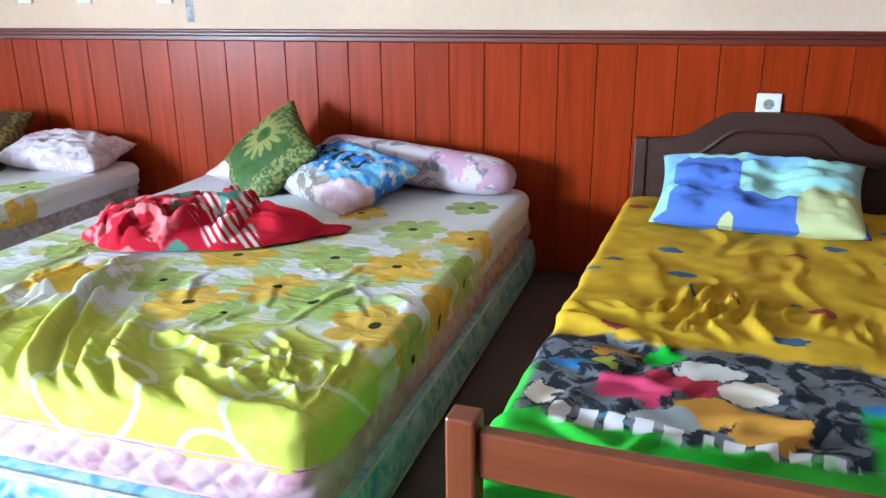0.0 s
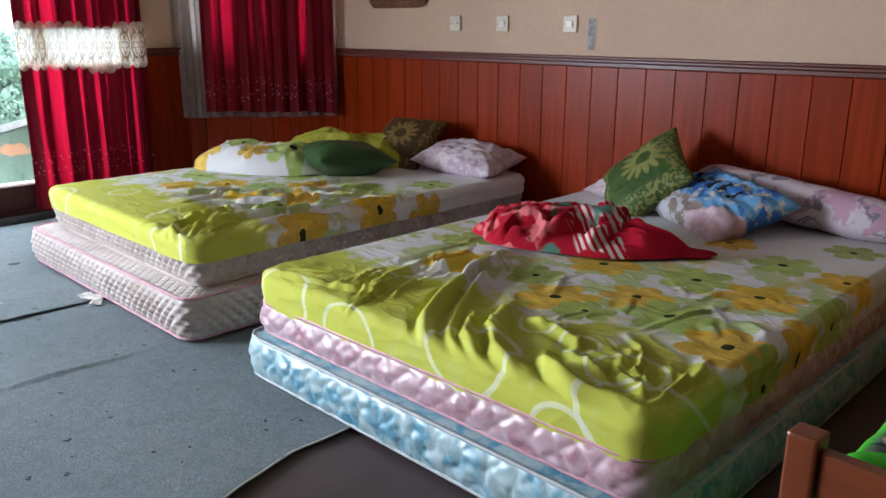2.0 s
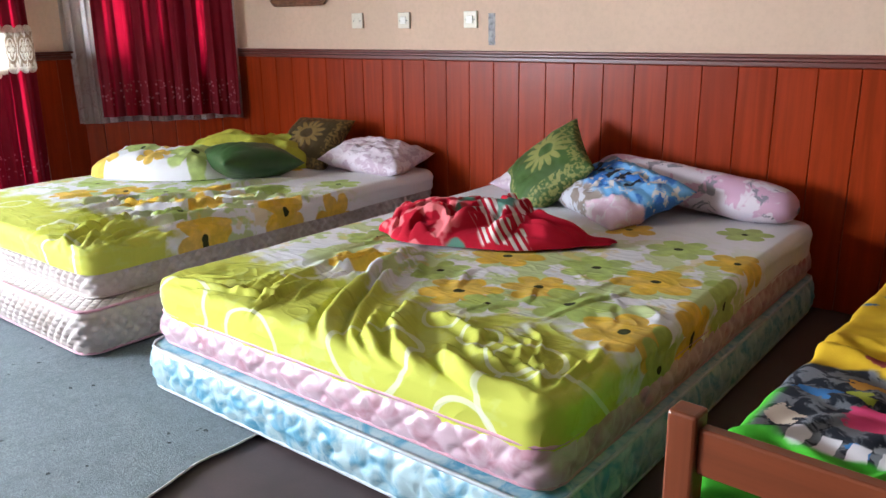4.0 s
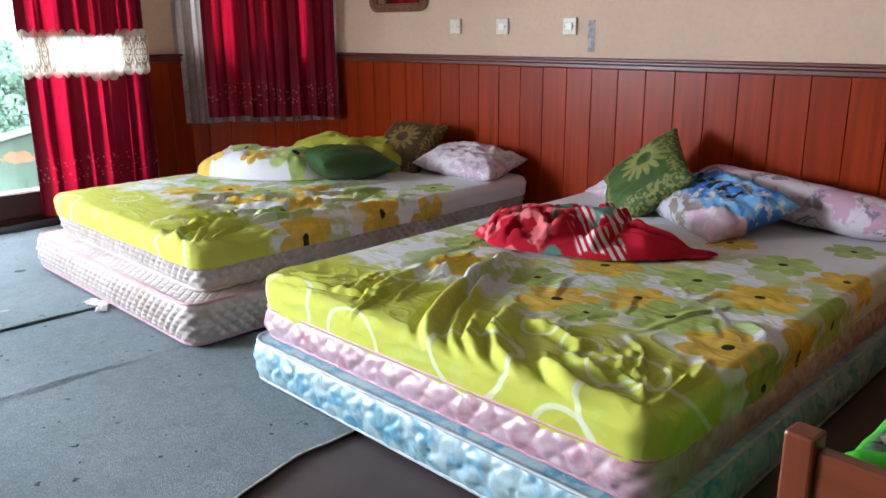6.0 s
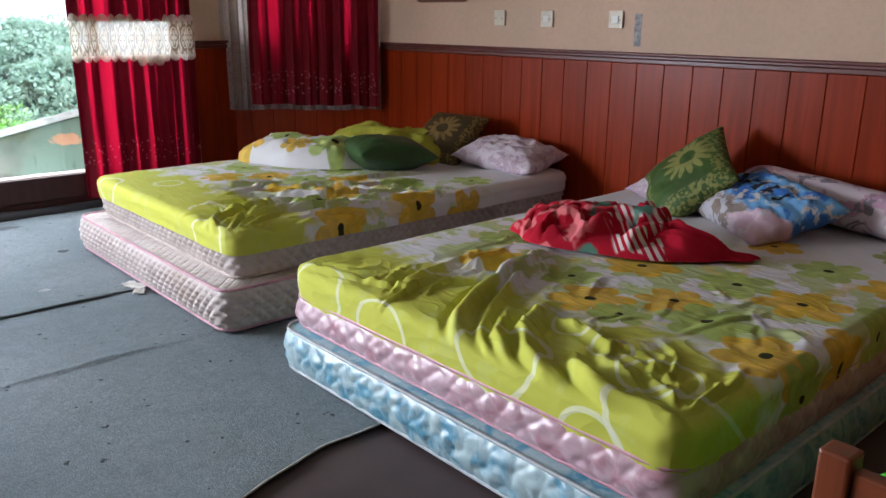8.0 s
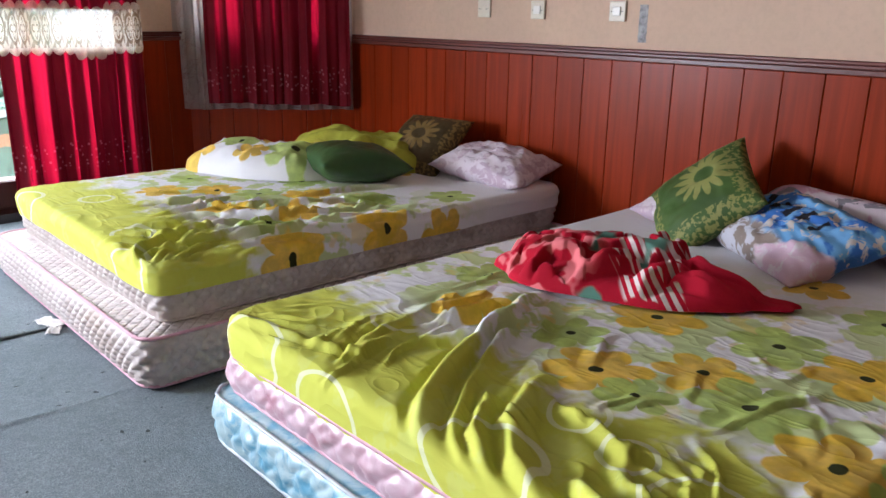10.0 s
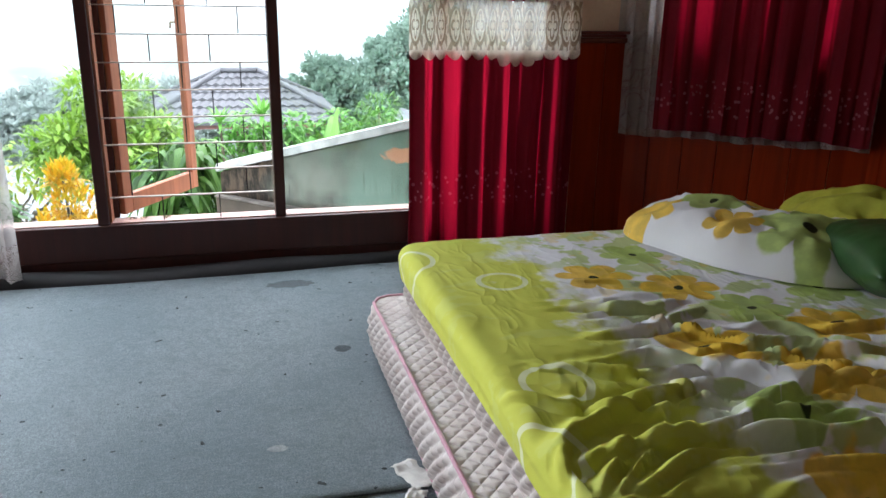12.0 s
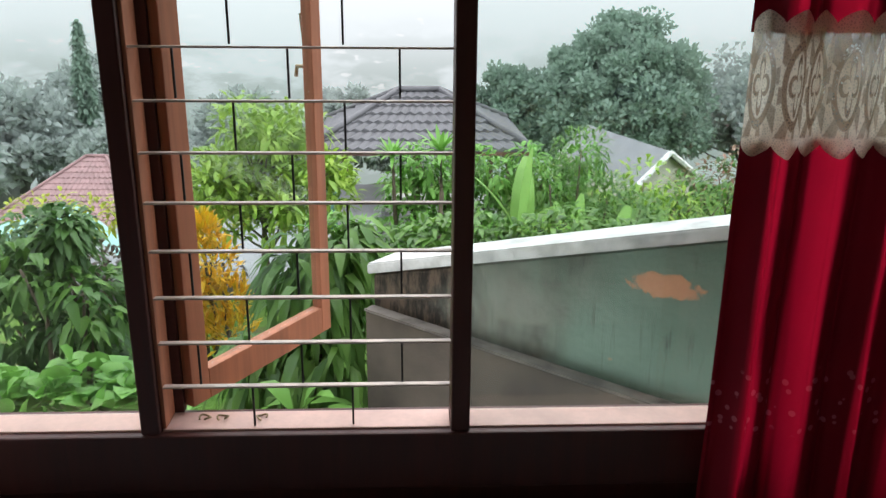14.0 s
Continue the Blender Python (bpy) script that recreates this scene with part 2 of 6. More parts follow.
def flower_group():
    """Mask of a petalled flower: vector, centre, radius, turn -> petal, eye."""
    g = bpy.data.node_groups.new("flower", "ShaderNodeTree")
    for nm, kind in (("X", "NodeSocketFloat"), ("Y", "NodeSocketFloat"), ("CX", "NodeSocketFloat"), ("CY", "NodeSocketFloat"), ("R", "NodeSocketFloat"), ("Turn", "NodeSocketFloat")):
        g.interface.new_socket(nm, in_out="INPUT", socket_type=kind)
    for nm in ("Petal", "Eye"):
        g.interface.new_socket(nm, in_out="OUTPUT", socket_type="NodeSocketFloat")
    gi, go = g.nodes.new("NodeGroupInput"), g.nodes.new("NodeGroupOutput")

    def m(op, a, b=0.0):
        n = g.nodes.new("ShaderNodeMath")
        n.operation = op
        for s, v in ((n.inputs[0], a), (n.inputs[1], b)):
            if hasattr(v, "is_linked"):
                g.links.new(v, s)
            else:
                s.default_value = v
        return n.outputs[0]

    def st(v, a, b):
        n = g.nodes.new("ShaderNodeMapRange")
        n.interpolation_type = "SMOOTHSTEP"
        g.links.new(v, n.inputs[0])
        n.inputs[1].default_value, n.inputs[2].default_value = a, b
        return n.outputs[0]

    o = gi.outputs
    dx, dy = m("SUBTRACT", o[0], o[2]), m("SUBTRACT", o[1], o[3])
    r = m("DIVIDE", m("SQRT", m("ADD", m("MULTIPLY", dx, dx), m("MULTIPLY", dy, dy))), o[4])
    th = m("ADD", m("ARCTAN2", dy, dx), o[5])
    lobe = m("ABSOLUTE", m("COSINE", m("MULTIPLY", th, 3.0)))
    edge = m("ADD", 0.55, m("MULTIPLY", m("POWER", lobe, 0.6), 0.45))
    petal = m("SUBTRACT", 1.0, st(m("SUBTRACT", r, edge), -0.04, 0.04))
    eye = m("SUBTRACT", 1.0, st(r, 0.11, 0.14))
    g.links.new(petal, go.inputs[0])
    g.links.new(eye, go.inputs[1])
    return g


FLOWER = flower_group()
YEL, GRN, LIME, WHT = (0.76, 0.48, 0.035), (0.42, 0.54, 0.13), (0.56, 0.575, 0.085), (0.78, 0.77, 0.79)


def sheet_mat(name, foot, flowers, rings, edge=None):
    """Printed cotton: lime at the foot with white rings, white with flowers above. Flowers: x, y, radius, kind (1 yellow, 0 green)."""
    k = Nodes(name)
    x, y, z = k.xyz()
    rx, ry = x, y
    if edge:
        # the print runs on over the edge, so the sides take the drop as length
        ex0, ex1, ey0, top = edge
        down = k.math("MAXIMUM", k.math("SUBTRACT", top - 0.03, z), 0.0)
        x = k.math("ADD", x, k.math("MULTIPLY", down, k.math("SUBTRACT", k.step(x, ex1 - 0.02, ex1 - 0.005), k.math("SUBTRACT", 1.0, k.step(x, ex0 + 0.005, ex0 + 0.02)))))
        y = k.math("SUBTRACT", y, k.math("MULTIPLY", down, k.math("SUBTRACT", 1.0, k.step(y, ey0 + 0.005, ey0 + 0.02))))
    x = k.math("ADD", x, k.math("MULTIPLY", k.math("SUBTRACT", k.noise(11, 3), 0.5), 0.035))
    y = k.math("ADD", y, k.math("MULTIPLY", k.math("SUBTRACT", k.noise(10, 3, 0.5, k.mapped((1, 1, 1), loc=(2, 6, 1))), 0.5), 0.035))
    yy = k.math("ADD", y, k.math("MULTIPLY", k.noise(2.4, 2), 0.10))
    col = k.mix(k.step(k.math("ADD", yy, k.math("MULTIPLY", k.math("SUBTRACT", k.noise(9, 3), 0.5), 0.5)), foot - 0.02, foot + 0.10), LIME, WHT)
    col = k.mix(k.math("MULTIPLY", k.step(k.noise(11.0, 3, 0.6, k.mapped((1, 0.5, 1))), 0.54, 0.60), k.math("SUBTRACT", 0.3, k.math("MULTIPLY", k.step(yy, foot, foot + 0.1), 0.3))), col, (0.58, 0.64, 0.22))
    blot = k.step(k.noise(7.0, 3, 0.6), 0.47, 0.53)
    zone = k.math("MULTIPLY", k.step(yy, foot + 0.0, foot + 0.2), k.math("SUBTRACT", 1.0, k.step(yy, foot + 0.75, foot + 1.3)))
    col = k.mix(k.math("MULTIPLY", k.math("MULTIPLY", blot, zone), 0.8), col, (0.46, 0.56, 0.16))
    gold = k.math("MULTIPLY", k.step(k.noise(6.0, 3, 0.6, k.mapped((1, 1, 1), loc=(5, 9, 2))), 0.58, 0.63), zone)
    col = k.mix(k.math("MULTIPLY", gold, 0.45), col, (0.70, 0.50, 0.07))
    for cx, cy, r, kind in flowers:
        f = k.n("ShaderNodeGroup", node_tree=FLOWER)
        for i, v in enumerate((x, y, cx, cy, r, cx * 7)):
            k.put(f.inputs[i], v)
        tint = (YEL if kind else GRN)
        shade = k.mix(k.step(k.noise(16, 3), 0.35, 0.7), tuple(c * 0.82 for c in tint), tuple(min(1, c * 1.15) for c in tint))
        col = k.mix(k.math("MULTIPLY", f.outputs[0], 0.92), col, shade)
        col = k.mix(f.outputs[1], col, (0.03, 0.035, 0.01))
    for cx, cy, r, w in rings:
        dx, dy = k.math("SUBTRACT", rx, cx), k.math("SUBTRACT", k.math("ADD", ry, k.math("SUBTRACT", z, 0.41)), cy)
        d = k.math("SQRT", k.math("ADD", k.math("MULTIPLY", dx, dx), k.math("MULTIPLY", dy, dy)))
        ring = k.math("SUBTRACT", 1.0, k.step(k.math("ABSOLUTE", k.math("SUBTRACT", d, r)), w * 0.7, w))
        col = k.mix(k.math("MULTIPLY", ring, 0.6), col, (0.80, 0.82, 0.66))
    weave = k.noise(520, 1)
    def crease(scale, vec, d):
        return k.math("POWER", k.math("SUBTRACT", 1.0, k.math("ABSOLUTE", k.math("MULTIPLY_ADD", k.noise(scale, 1, 0.4, vec, d), 2.0, -1.0))), 3.0)
    rough = k.math("SUBTRACT", 1.0, k.math("MULTIPLY", k.step(y, foot + 0.5, foot + 1.1), 0.75))
    c1, c2 = crease(5.0, k.mapped((1, 2.2, 1), (0, 0, 24)), 1.2), crease(3.4, k.mapped((1, 1.8, 1), (0, 0, -30)), 0.7)
    h = k.math("ADD", k.math("MULTIPLY", c1, 1.0), k.math("MULTIPLY", c2, 0.4))
    k.bump(k.math("ADD", k.math("MULTIPLY", h, rough), k.math("MULTIPLY", weave, 0.01)), 0.24, 0.014)
    k.base(col, 0.8, 0, 0.2)
    k.translucent(col, 0.08)
    return k.m


def quilt_mat(name, c1, c2, scale, gloss=0.45, c3=None):
    k = Nodes(name)
    a, b = k.noise(scale, 3, 0.6, None, 1.2), k.noise(scale * 0.35, 3)
    col = k.mix(k.step(a, 0.38, 0.68), c1, c2)
    col = k.mix(k.math("MULTIPLY", k.step(b, 0.45, 0.7), 0.4), col, tuple(min(1, v * 1.2) for v in c1))
    if c3:
        col = k.mix(k.math("MULTIPLY", k.step(k.noise(2.2, 5), 0.56, 0.74), 0.6), col, c3)
    if c3:
        # stitched diamonds on the upper face
        x, y, z = k.xyz()
        a = k.math("ABSOLUTE", k.math("SINE", k.math("MULTIPLY", k.math("ADD", x, y), 60.0)))
        b = k.math("ABSOLUTE", k.math("SINE", k.math("MULTIPLY", k.math("SUBTRACT", x, y), 60.0)))
        k.bump(k.math("MULTIPLY", k.math("POWER", k.math("MINIMUM", a, b), 0.5), k.step(z, 0.166, 0.172)), 0.7, 0.014)
    else:
        k.bump(k.noise(300, 2), 0.12, 0.002)
    return k.base(col, gloss, 0, 0.5)


BLUEQ = quilt_mat("blue_floral_satin", (0.34, 0.45, 0.47), (0.07, 0.25, 0.36), 13, 0.36)
PINKQ = quilt_mat("pink_satin", (0.50, 0.35, 0.39), (0.38, 0.18, 0.22), 9, 0.35)
WHITEQ = quilt_mat("cream_quilt", (0.50, 0.44, 0.41), (0.41, 0.34, 0.31), 8, 0.6, (0.34, 0.24, 0.18))
PINKPIPE = plain("pink_piping", (0.55, 0.28, 0.34), 0.5, 0, 0.2, 20, 200, 0.1)


def velvet_mat(name, c, low):
    k = Nodes(name)
    x, y, z = k.xyz()
    a = k.noise(3.0, 3)
    f = k.n("ShaderNodeTexVoronoi")
    k.link(k.mapped((1, 1, 1)), f.inputs["Vector"])
    f.inputs["Scale"].default_value = 34
    dots = k.math("SUBTRACT", 1.0, k.step(f.outputs["Distance"], 0.24, 0.30))
    hem = k.math("MULTIPLY", k.step(z, low + 0.08, low + 0.1), k.math("SUBTRACT", 1.0, k.step(z, low + 0.24, low + 0.27)))
    col = k.mix(k.step(a, 0.3, 0.7), tuple(v * 0.75 for v in c), c)
    col = k.mix(k.math("MULTIPLY", k.math("MULTIPLY", dots, hem), 0.4), col, (0.55, 0.22, 0.26))
    k.bump(k.noise(260, 2), 0.2, 0.002)
    k.base(col, 0.75, 0, 0.2)
    # fold shade put into the cloth: upright stripes let through more or less light
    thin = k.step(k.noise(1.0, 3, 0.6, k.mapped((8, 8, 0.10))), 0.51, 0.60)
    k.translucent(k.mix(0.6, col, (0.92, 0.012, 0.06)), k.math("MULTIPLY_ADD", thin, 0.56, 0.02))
    return k.m


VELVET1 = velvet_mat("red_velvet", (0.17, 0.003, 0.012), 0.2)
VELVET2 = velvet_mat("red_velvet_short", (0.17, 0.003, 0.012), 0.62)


def lace_mat(name, c, clear, scale, glow=0.5, motif=10.0, thread=(0.3, 0.2, 0.13), strong=0.6):
    """Net cloth: threads and embroidered flowers, with clear gaps."""
    k = Nodes(name)
    v = k.n("ShaderNodeTexVoronoi", feature="DISTANCE_TO_EDGE")
    k.link(k.coords(), v.inputs["Vector"])
    v.inputs["Scale"].default_value = scale
    w = k.n("ShaderNodeTexVoronoi")
    k.link(k.coords(), w.inputs["Vector"])
    w.inputs["Scale"].default_value = motif
    net = k.step(v.outputs["Distance"], 0.08, 0.16)
    flower = k.math("SUBTRACT", 1.0, k.step(w.outputs["Distance"], 0.28, 0.42))
    col = k.mix(flower, c, tuple(q * 0.8 for q in c))
    lines = k.step(k.math("SINE", k.math("MULTIPLY_ADD", k.noise(motif * 2.5, 2), 5.0, k.math("MULTIPLY", w.outputs["Distance"], 26.0))), 0.25, 0.55)
    col = k.mix(k.math("MULTIPLY", lines, strong), col, thread)
    k.base(col, 0.9, 0, 0.1)
    mx = k.translucent(col, glow)
    k.holes(mx.outputs[0], k.math("MULTIPLY", k.math("MULTIPLY", net, k.math("SUBTRACT", 1.0, k.math("MULTIPLY", flower, 0.8))), clear))
    return k.m


def band_lace_mat():
    """Machine lace: a row of oval medallions with petals, clear between the threads."""
    k = Nodes("white_lace")
    x, y, z = k.xyz()
    cell = 0.0586
    ex = k.math("MULTIPLY", k.math("SUBTRACT", k.math("FRACT", k.math("DIVIDE", x, cell)), 0.5), cell)
    ez = k.math("SUBTRACT", z, 1.11)
    dx, dz = k.math("DIVIDE", ex, 0.024), k.math("DIVIDE", ez, 0.088)
    d = k.math("SQRT", k.math("ADD", k.math("MULTIPLY", dx, dx), k.math("MULTIPLY", dz, dz)))
    turn = k.math("ARCTAN2", dz, dx)
    rim = k.math("SUBTRACT", 1.0, k.step(k.math("ABSOLUTE", k.math("SUBTRACT", d, 0.93)), 0.10, 0.16))
    lobe = k.math("MULTIPLY_ADD", k.math("ABSOLUTE", k.math("COSINE", k.math("MULTIPLY", turn, 2.0))), 0.42, 0.22)
    petal = k.math("SUBTRACT", 1.0, k.step(k.math("ABSOLUTE", k.math("SUBTRACT", d, lobe)), 0.07, 0.12))
    rib = k.step(k.math("SINE", k.math("MULTIPLY", turn, 8.0)), 0.0, 0.4)
    outer = k.math("MULTIPLY", k.step(d, 1.0, 1.08), rib)
    v = k.n("ShaderNodeTexVoronoi", feature="DISTANCE_TO_EDGE")
    k.link(k.coords(), v.inputs["Vector"])
    v.inputs["Scale"].default_value = 170
    gaps = k.step(v.outputs["Distance"], 0.12, 0.24)
    lines = k.math("MAXIMUM", rim, k.math("MAXIMUM", petal, k.math("MULTIPLY", outer, 0.8)))
    lines = k.math("MULTIPLY", lines, k.math("SUBTRACT", 1.0, k.step(k.math("ABSOLUTE", ez), 0.105, 0.112)))
    col = k.mix(k.step(k.noise(8, 3), 0.35, 0.7), (0.72, 0.60, 0.48), (0.84, 0.78, 0.68))
    col = k.mix(k.math("MULTIPLY", lines, 0.8), col, (0.26, 0.14, 0.07))
    k.base(col, 0.9, 0, 0.1)
    k.bump(lines, 0.4, 0.002)
    mx = k.translucent(col, 0.42)
    k.holes(mx.outputs[0], k.math("ADD", k.math("MULTIPLY", lines, 0.15), k.math("MULTIPLY", gaps, 0.30)))
    return k.m


LACE = band_lace_mat()
SHEER = lace_mat("sheer_net", (0.60, 0.55, 0.53), 0.62, 420, 0.5, 9.0, (0.36, 0.31, 0.29), 0.14)

# ---- the room: walls, floor, ceiling ----
NORTH, WEST, EAST, SOUTH, HIGH = 4.28, -5.50, 2.3, -2.6, 2.75
CX, CY = -4.71, 3.49            # ends of the slanting wall: (CX, NORTH) and (WEST, CY)
DADO = 1.085


def structure(name, bm, material, label, category="wall", smooth=False):
    return tagged(part(name, bm, material, None, "", smooth), label, category, "", "structure")


floor = structure("floor", one_box(WEST - 0.2, EAST + 0.2, SOUTH - 0.2, NORTH + 0.2, -0.15, 0.0), FLOORM, "dark brown floor of the bedroom", "floor")
ceiling = structure("ceiling", one_box(WEST - 0.2, EAST + 0.2, SOUTH - 0.2, NORTH + 0.2, HIGH, HIGH + 0.15), CEIL, "plain cream painted ceiling", "ceiling")
structure("wall_north", one_box(CX - 0.15, EAST + 0.2, NORTH, NORTH + 0.2, 0, HIGH), PLASTER, "cream plaster wall over red wooden panelling")
# unseen walls, coloured dark to hold down bounced light
structure("wall_east", one_box(EAST, EAST + 0.2, SOUTH, NORTH, 0, HIGH), DARKWALL, "unseen dark brown wall, darkened to cut bounced light")
structure("wall_south", one_box(WEST - 0.2, EAST + 0.2, SOUTH - 0.2, SOUTH, 0, HIGH), DARKWALL, "unseen dark brown wall, darkened to cut bounced light")

# west wall round the long window
W_Y0, W_Y1, W_Z0, W_Z1 = -2.2, 3.12, 0.19, 2.25
bm = bmesh.new()
box(bm, WEST - 0.2, WEST, SOUTH, CY + 0.1, 0, W_Z0)
box(bm, WEST - 0.2, WEST, SOUTH, CY + 0.1, W_Z1, HIGH)
box(bm, WEST - 0.2, WEST, SOUTH, W_Y0, W_Z0, W_Z1)
box(bm, WEST - 0.2, WEST, W_Y1, CY + 0.1, W_Z0, W_Z1)
structure("wall_west", bm, PLASTER, "cream wall with a long low window")

# slanting wall with the small window: built along local x, then turned by 45 degrees
SLEN = math.hypot(CX - WEST, NORTH - CY)
SLANT = pose(WEST, CY, 0, 0, 0, math.degrees(math.atan2(NORTH - CY, CX - WEST)))
S_X0, S_X1, S_Z0, S_Z1 = 0.13, 1.02, 1.12, 2.15
bm = bmesh.new()
box(bm, -0.1, SLEN + 0.1, 0, 0.2, 0, S_Z0)
box(bm, -0.1, SLEN + 0.1, 0, 0.2, S_Z1, HIGH)
box(bm, -0.1, S_X0, 0, 0.2, S_Z0, S_Z1)
box(bm, S_X1, SLEN + 0.1, 0, 0.2, S_Z0, S_Z1)
wall_d = structure("wall_northwest", bm, PLASTER, "slanting cream wall with a small curtained window")
wall_d.matrix_basis = SLANT


def panelling(parent, length, first, pitch, depth=0.016):
    """Tongue and groove boards with a moulded rail on top; runs along local x, front at local y = -depth."""
    holder = parent
    edges = [0.0]
    x = first
    while x < length - 0.01:
        edges.append(x)
        x += pitch
    edges.append(length)
    for a, b in zip(edges, edges[1:]):
        bm = bmesh.new()
        box(bm, a + 0.0008, b - 0.0008, -depth, -0.002, 0.0, DADO - 0.055, 0.003, 1)
        part("panel_board", bm, PANEL, holder)
    part("rail_bead", one_box(0, length, -depth - 0.012, -0.001, DADO - 0.054, DADO - 0.031, 0.004), TRIM, holder, "dark wooden moulding")
    part("rail_neck", one_box(0, length, -depth - 0.006, -0.001, DADO - 0.030, DADO - 0.016, 0.003), TRIM, holder, "dark wooden moulding")
    part("rail_cap", one_box(0, length, -depth - 0.022, -0.001, DADO - 0.015, DADO, 0.005), TRIM, holder, "dark wooden moulding")


wain_n = tagged(new("wall_panelling_north"), "red-brown varnished tongue-and-groove wall panelling", "panelling", "", "structure")
wain_n.matrix_basis = Matrix.Translation((CX, NORTH, 0))
panelling(wain_n, EAST - CX, 0.069, 0.1645)
wain_d = tagged(new("wall_panelling_northwest"), "dark red varnished panelling under the small window", "panelling", "", "structure")
wain_d.matrix_basis = SLANT
panelling(wain_d, SLEN, 0.13, 0.165)
wain_w = tagged(new("wall_panelling_west"), "short stretch of dark red panelling beside the window", "panelling", "", "structure")
wain_w.matrix_basis = pose(WEST, W_Y1 + 0.07, 0, 0, 0, 90)
panelling(wain_w, CY - W_Y1 - 0.07, 0.15, 0.165)

# ---- the long window ----
win = tagged(new("window_1"), "long low wooden window with iron grille and one open casement", "window", "", "structure")
# the bays south of y = -0.58 are unseen, added to let light in
YS = [-2.15, -1.35, -0.58, 0.20, 0.982, 1.750, 2.52, 3.08]
bm = bmesh.new()
box(bm, WEST - 0.12, WEST + 0.02, W_Y0, W_Y1, W_Z0 - 0.11, 0.240, 0.006)
part("bottom_rail", bm, FRAME, win, "dark red-brown bottom rail")
part("top_rail", one_box(WEST - 0.12, WEST + 0.02, W_Y0, W_Y1, W_Z1 - 0.07, W_Z1 + 0.02, 0.006), FRAME, win)
for y in YS:
    part("mullion", one_box(WEST - 0.085, WEST + 0.012, y - 0.0235, y + 0.0235, 0.240, W_Z1 - 0.07, 0.004), FRAME, win)
for i, (a, b) in enumerate(zip(YS, YS[1:])):
    part("window_sill", one_box(WEST - 0.095, WEST - 0.004, a + 0.0245, b - 0.0245, 0.236, 0.246, 0.003), SILLW, win, "pale pinkish painted sill")
    if i != 4:
        p = part("pane", one_box(WEST - 0.088, WEST - 0.084, a + 0.0235, b - 0.0235, 0.247, W_Z1 - 0.07), GLASS, win)
        p.visible_shadow = False
# dark board under the window
part("apron_board", one_box(WEST + 0.001, WEST + 0.012, W_Y0, W_Y1 + 0.06, 0.0, W_Z0 - 0.112, 0.003), FRAME, win, "dark red-brown board under the window")

part("jamb", one_box(WEST - 0.086, WEST - 0.006, 0.982 + 0.0240, 0.982 + 0.034, 0.247, W_Z1 - 0.071, 0.002), CASE, win, "pale red-brown jamb of the open bay")

# shade in the gap beside the stile, put in as a dark strip
part("rebate", one_box(WEST - 0.118, WEST - 0.088, 0.982 + 0.0245, 0.982 + 0.056, 0.247, W_Z1 - 0.071, 0.002), FRAME, win, "dark strip drawn as the shade in the gap by the jamb")

# iron grille in the open bay: flat bars across, short uprights in a brick pattern
GY0, GY1 = 0.982 + 0.0245, 1.750 - 0.0245
grille = tagged(new("window_grille"), "black iron window grille in a brick pattern", "grille")
PITCH = 0.1165
for i in range(1, 17):
    z = 0.241 + PITCH * i
    if z > 2.15:
        break
    part("cross_bar", one_box(WEST - 0.027, WEST - 0.009, GY0 + 0.001, GY1 - 0.001, z - 0.0025, z + 0.0025, 0.001, 1), WHITEBAR, grille)
for i in range(0, 16):
    z0 = 0.241 + PITCH * i
    if z0 + PITCH > 2.15:
        break
    for c in ((0.227, 0.474), (0.102, 0.352, 0.598))[i % 2]:
        part("upright", one_box(WEST - 0.021, WEST - 0.015, GY0 + c - 0.0025, GY0 + c + 0.0025, z0 + 0.006, z0 + PITCH - 0.0025, 0.001, 1), IRON, grille)

# open casement, hinged on its left stile and swung outwards
case = tagged(new("casement_window"), "open wooden casement window swung outwards, pale red-brown", "window")
case.matrix_basis = pose(WEST - 0.10, GY0 + 0.042, 0.26, 0, 0, 150)
CW, CH = 0.61, 1.86
part("hinge_stile", one_box(0.0, 0.062, -0.018, 0.018, 0, CH, 0.003), CASE, case)
part("lock_stile", one_box(CW - 0.046, CW, -0.018, 0.018, 0, CH, 0.003), CASE, case)
part("lower_rail", one_box(0.0625, CW - 0.0465, -0.018, 0.018, 0, 0.085, 0.003), CASE, case)
part("upper_rail", one_box(0.0625, CW - 0.0465, -0.018, 0.018, CH - 0.07, CH, 0.003), CASE, case)
p = part("pane", one_box(0.063, CW - 0.047, -0.002, 0.002, 0.0855, CH - 0.0705), GLASS, case)
p.visible_shadow = False
bm = bmesh.new()
tube(bm, [(CW - 0.03, 0.02, 0.83), (CW - 0.03, 0.05, 0.83), (CW - 0.03, 0.055, 0.80)], 0.006)
tube(bm, [(CW - 0.03, 0.022, 0.90), (CW - 0.03, 0.03, 0.98)], 0.005)
part("latch", bm, BRASS, case, "small worn metal latch")

# stay hooks lying on the sill
for y, s in ((1.10, 0.0), (1.145, 0.5), (1.245, 1.1)):
    bm = bmesh.new()
    tube(bm, [(0.012 * math.cos(a), 0.014 * math.sin(a), 0.004 + 0.003 * math.sin(2 * a)) for a in np.linspace(0, 5.2, 12)], 0.0025, 6)
    h = tagged(part("window_hook", bm, BRASS), "small rusty metal hook lying on the window sill", "hook", "hooks on the sill")
    h.matrix_basis = pose(WEST - 0.055, y, 0.2475, 0, 0, 60 * s)

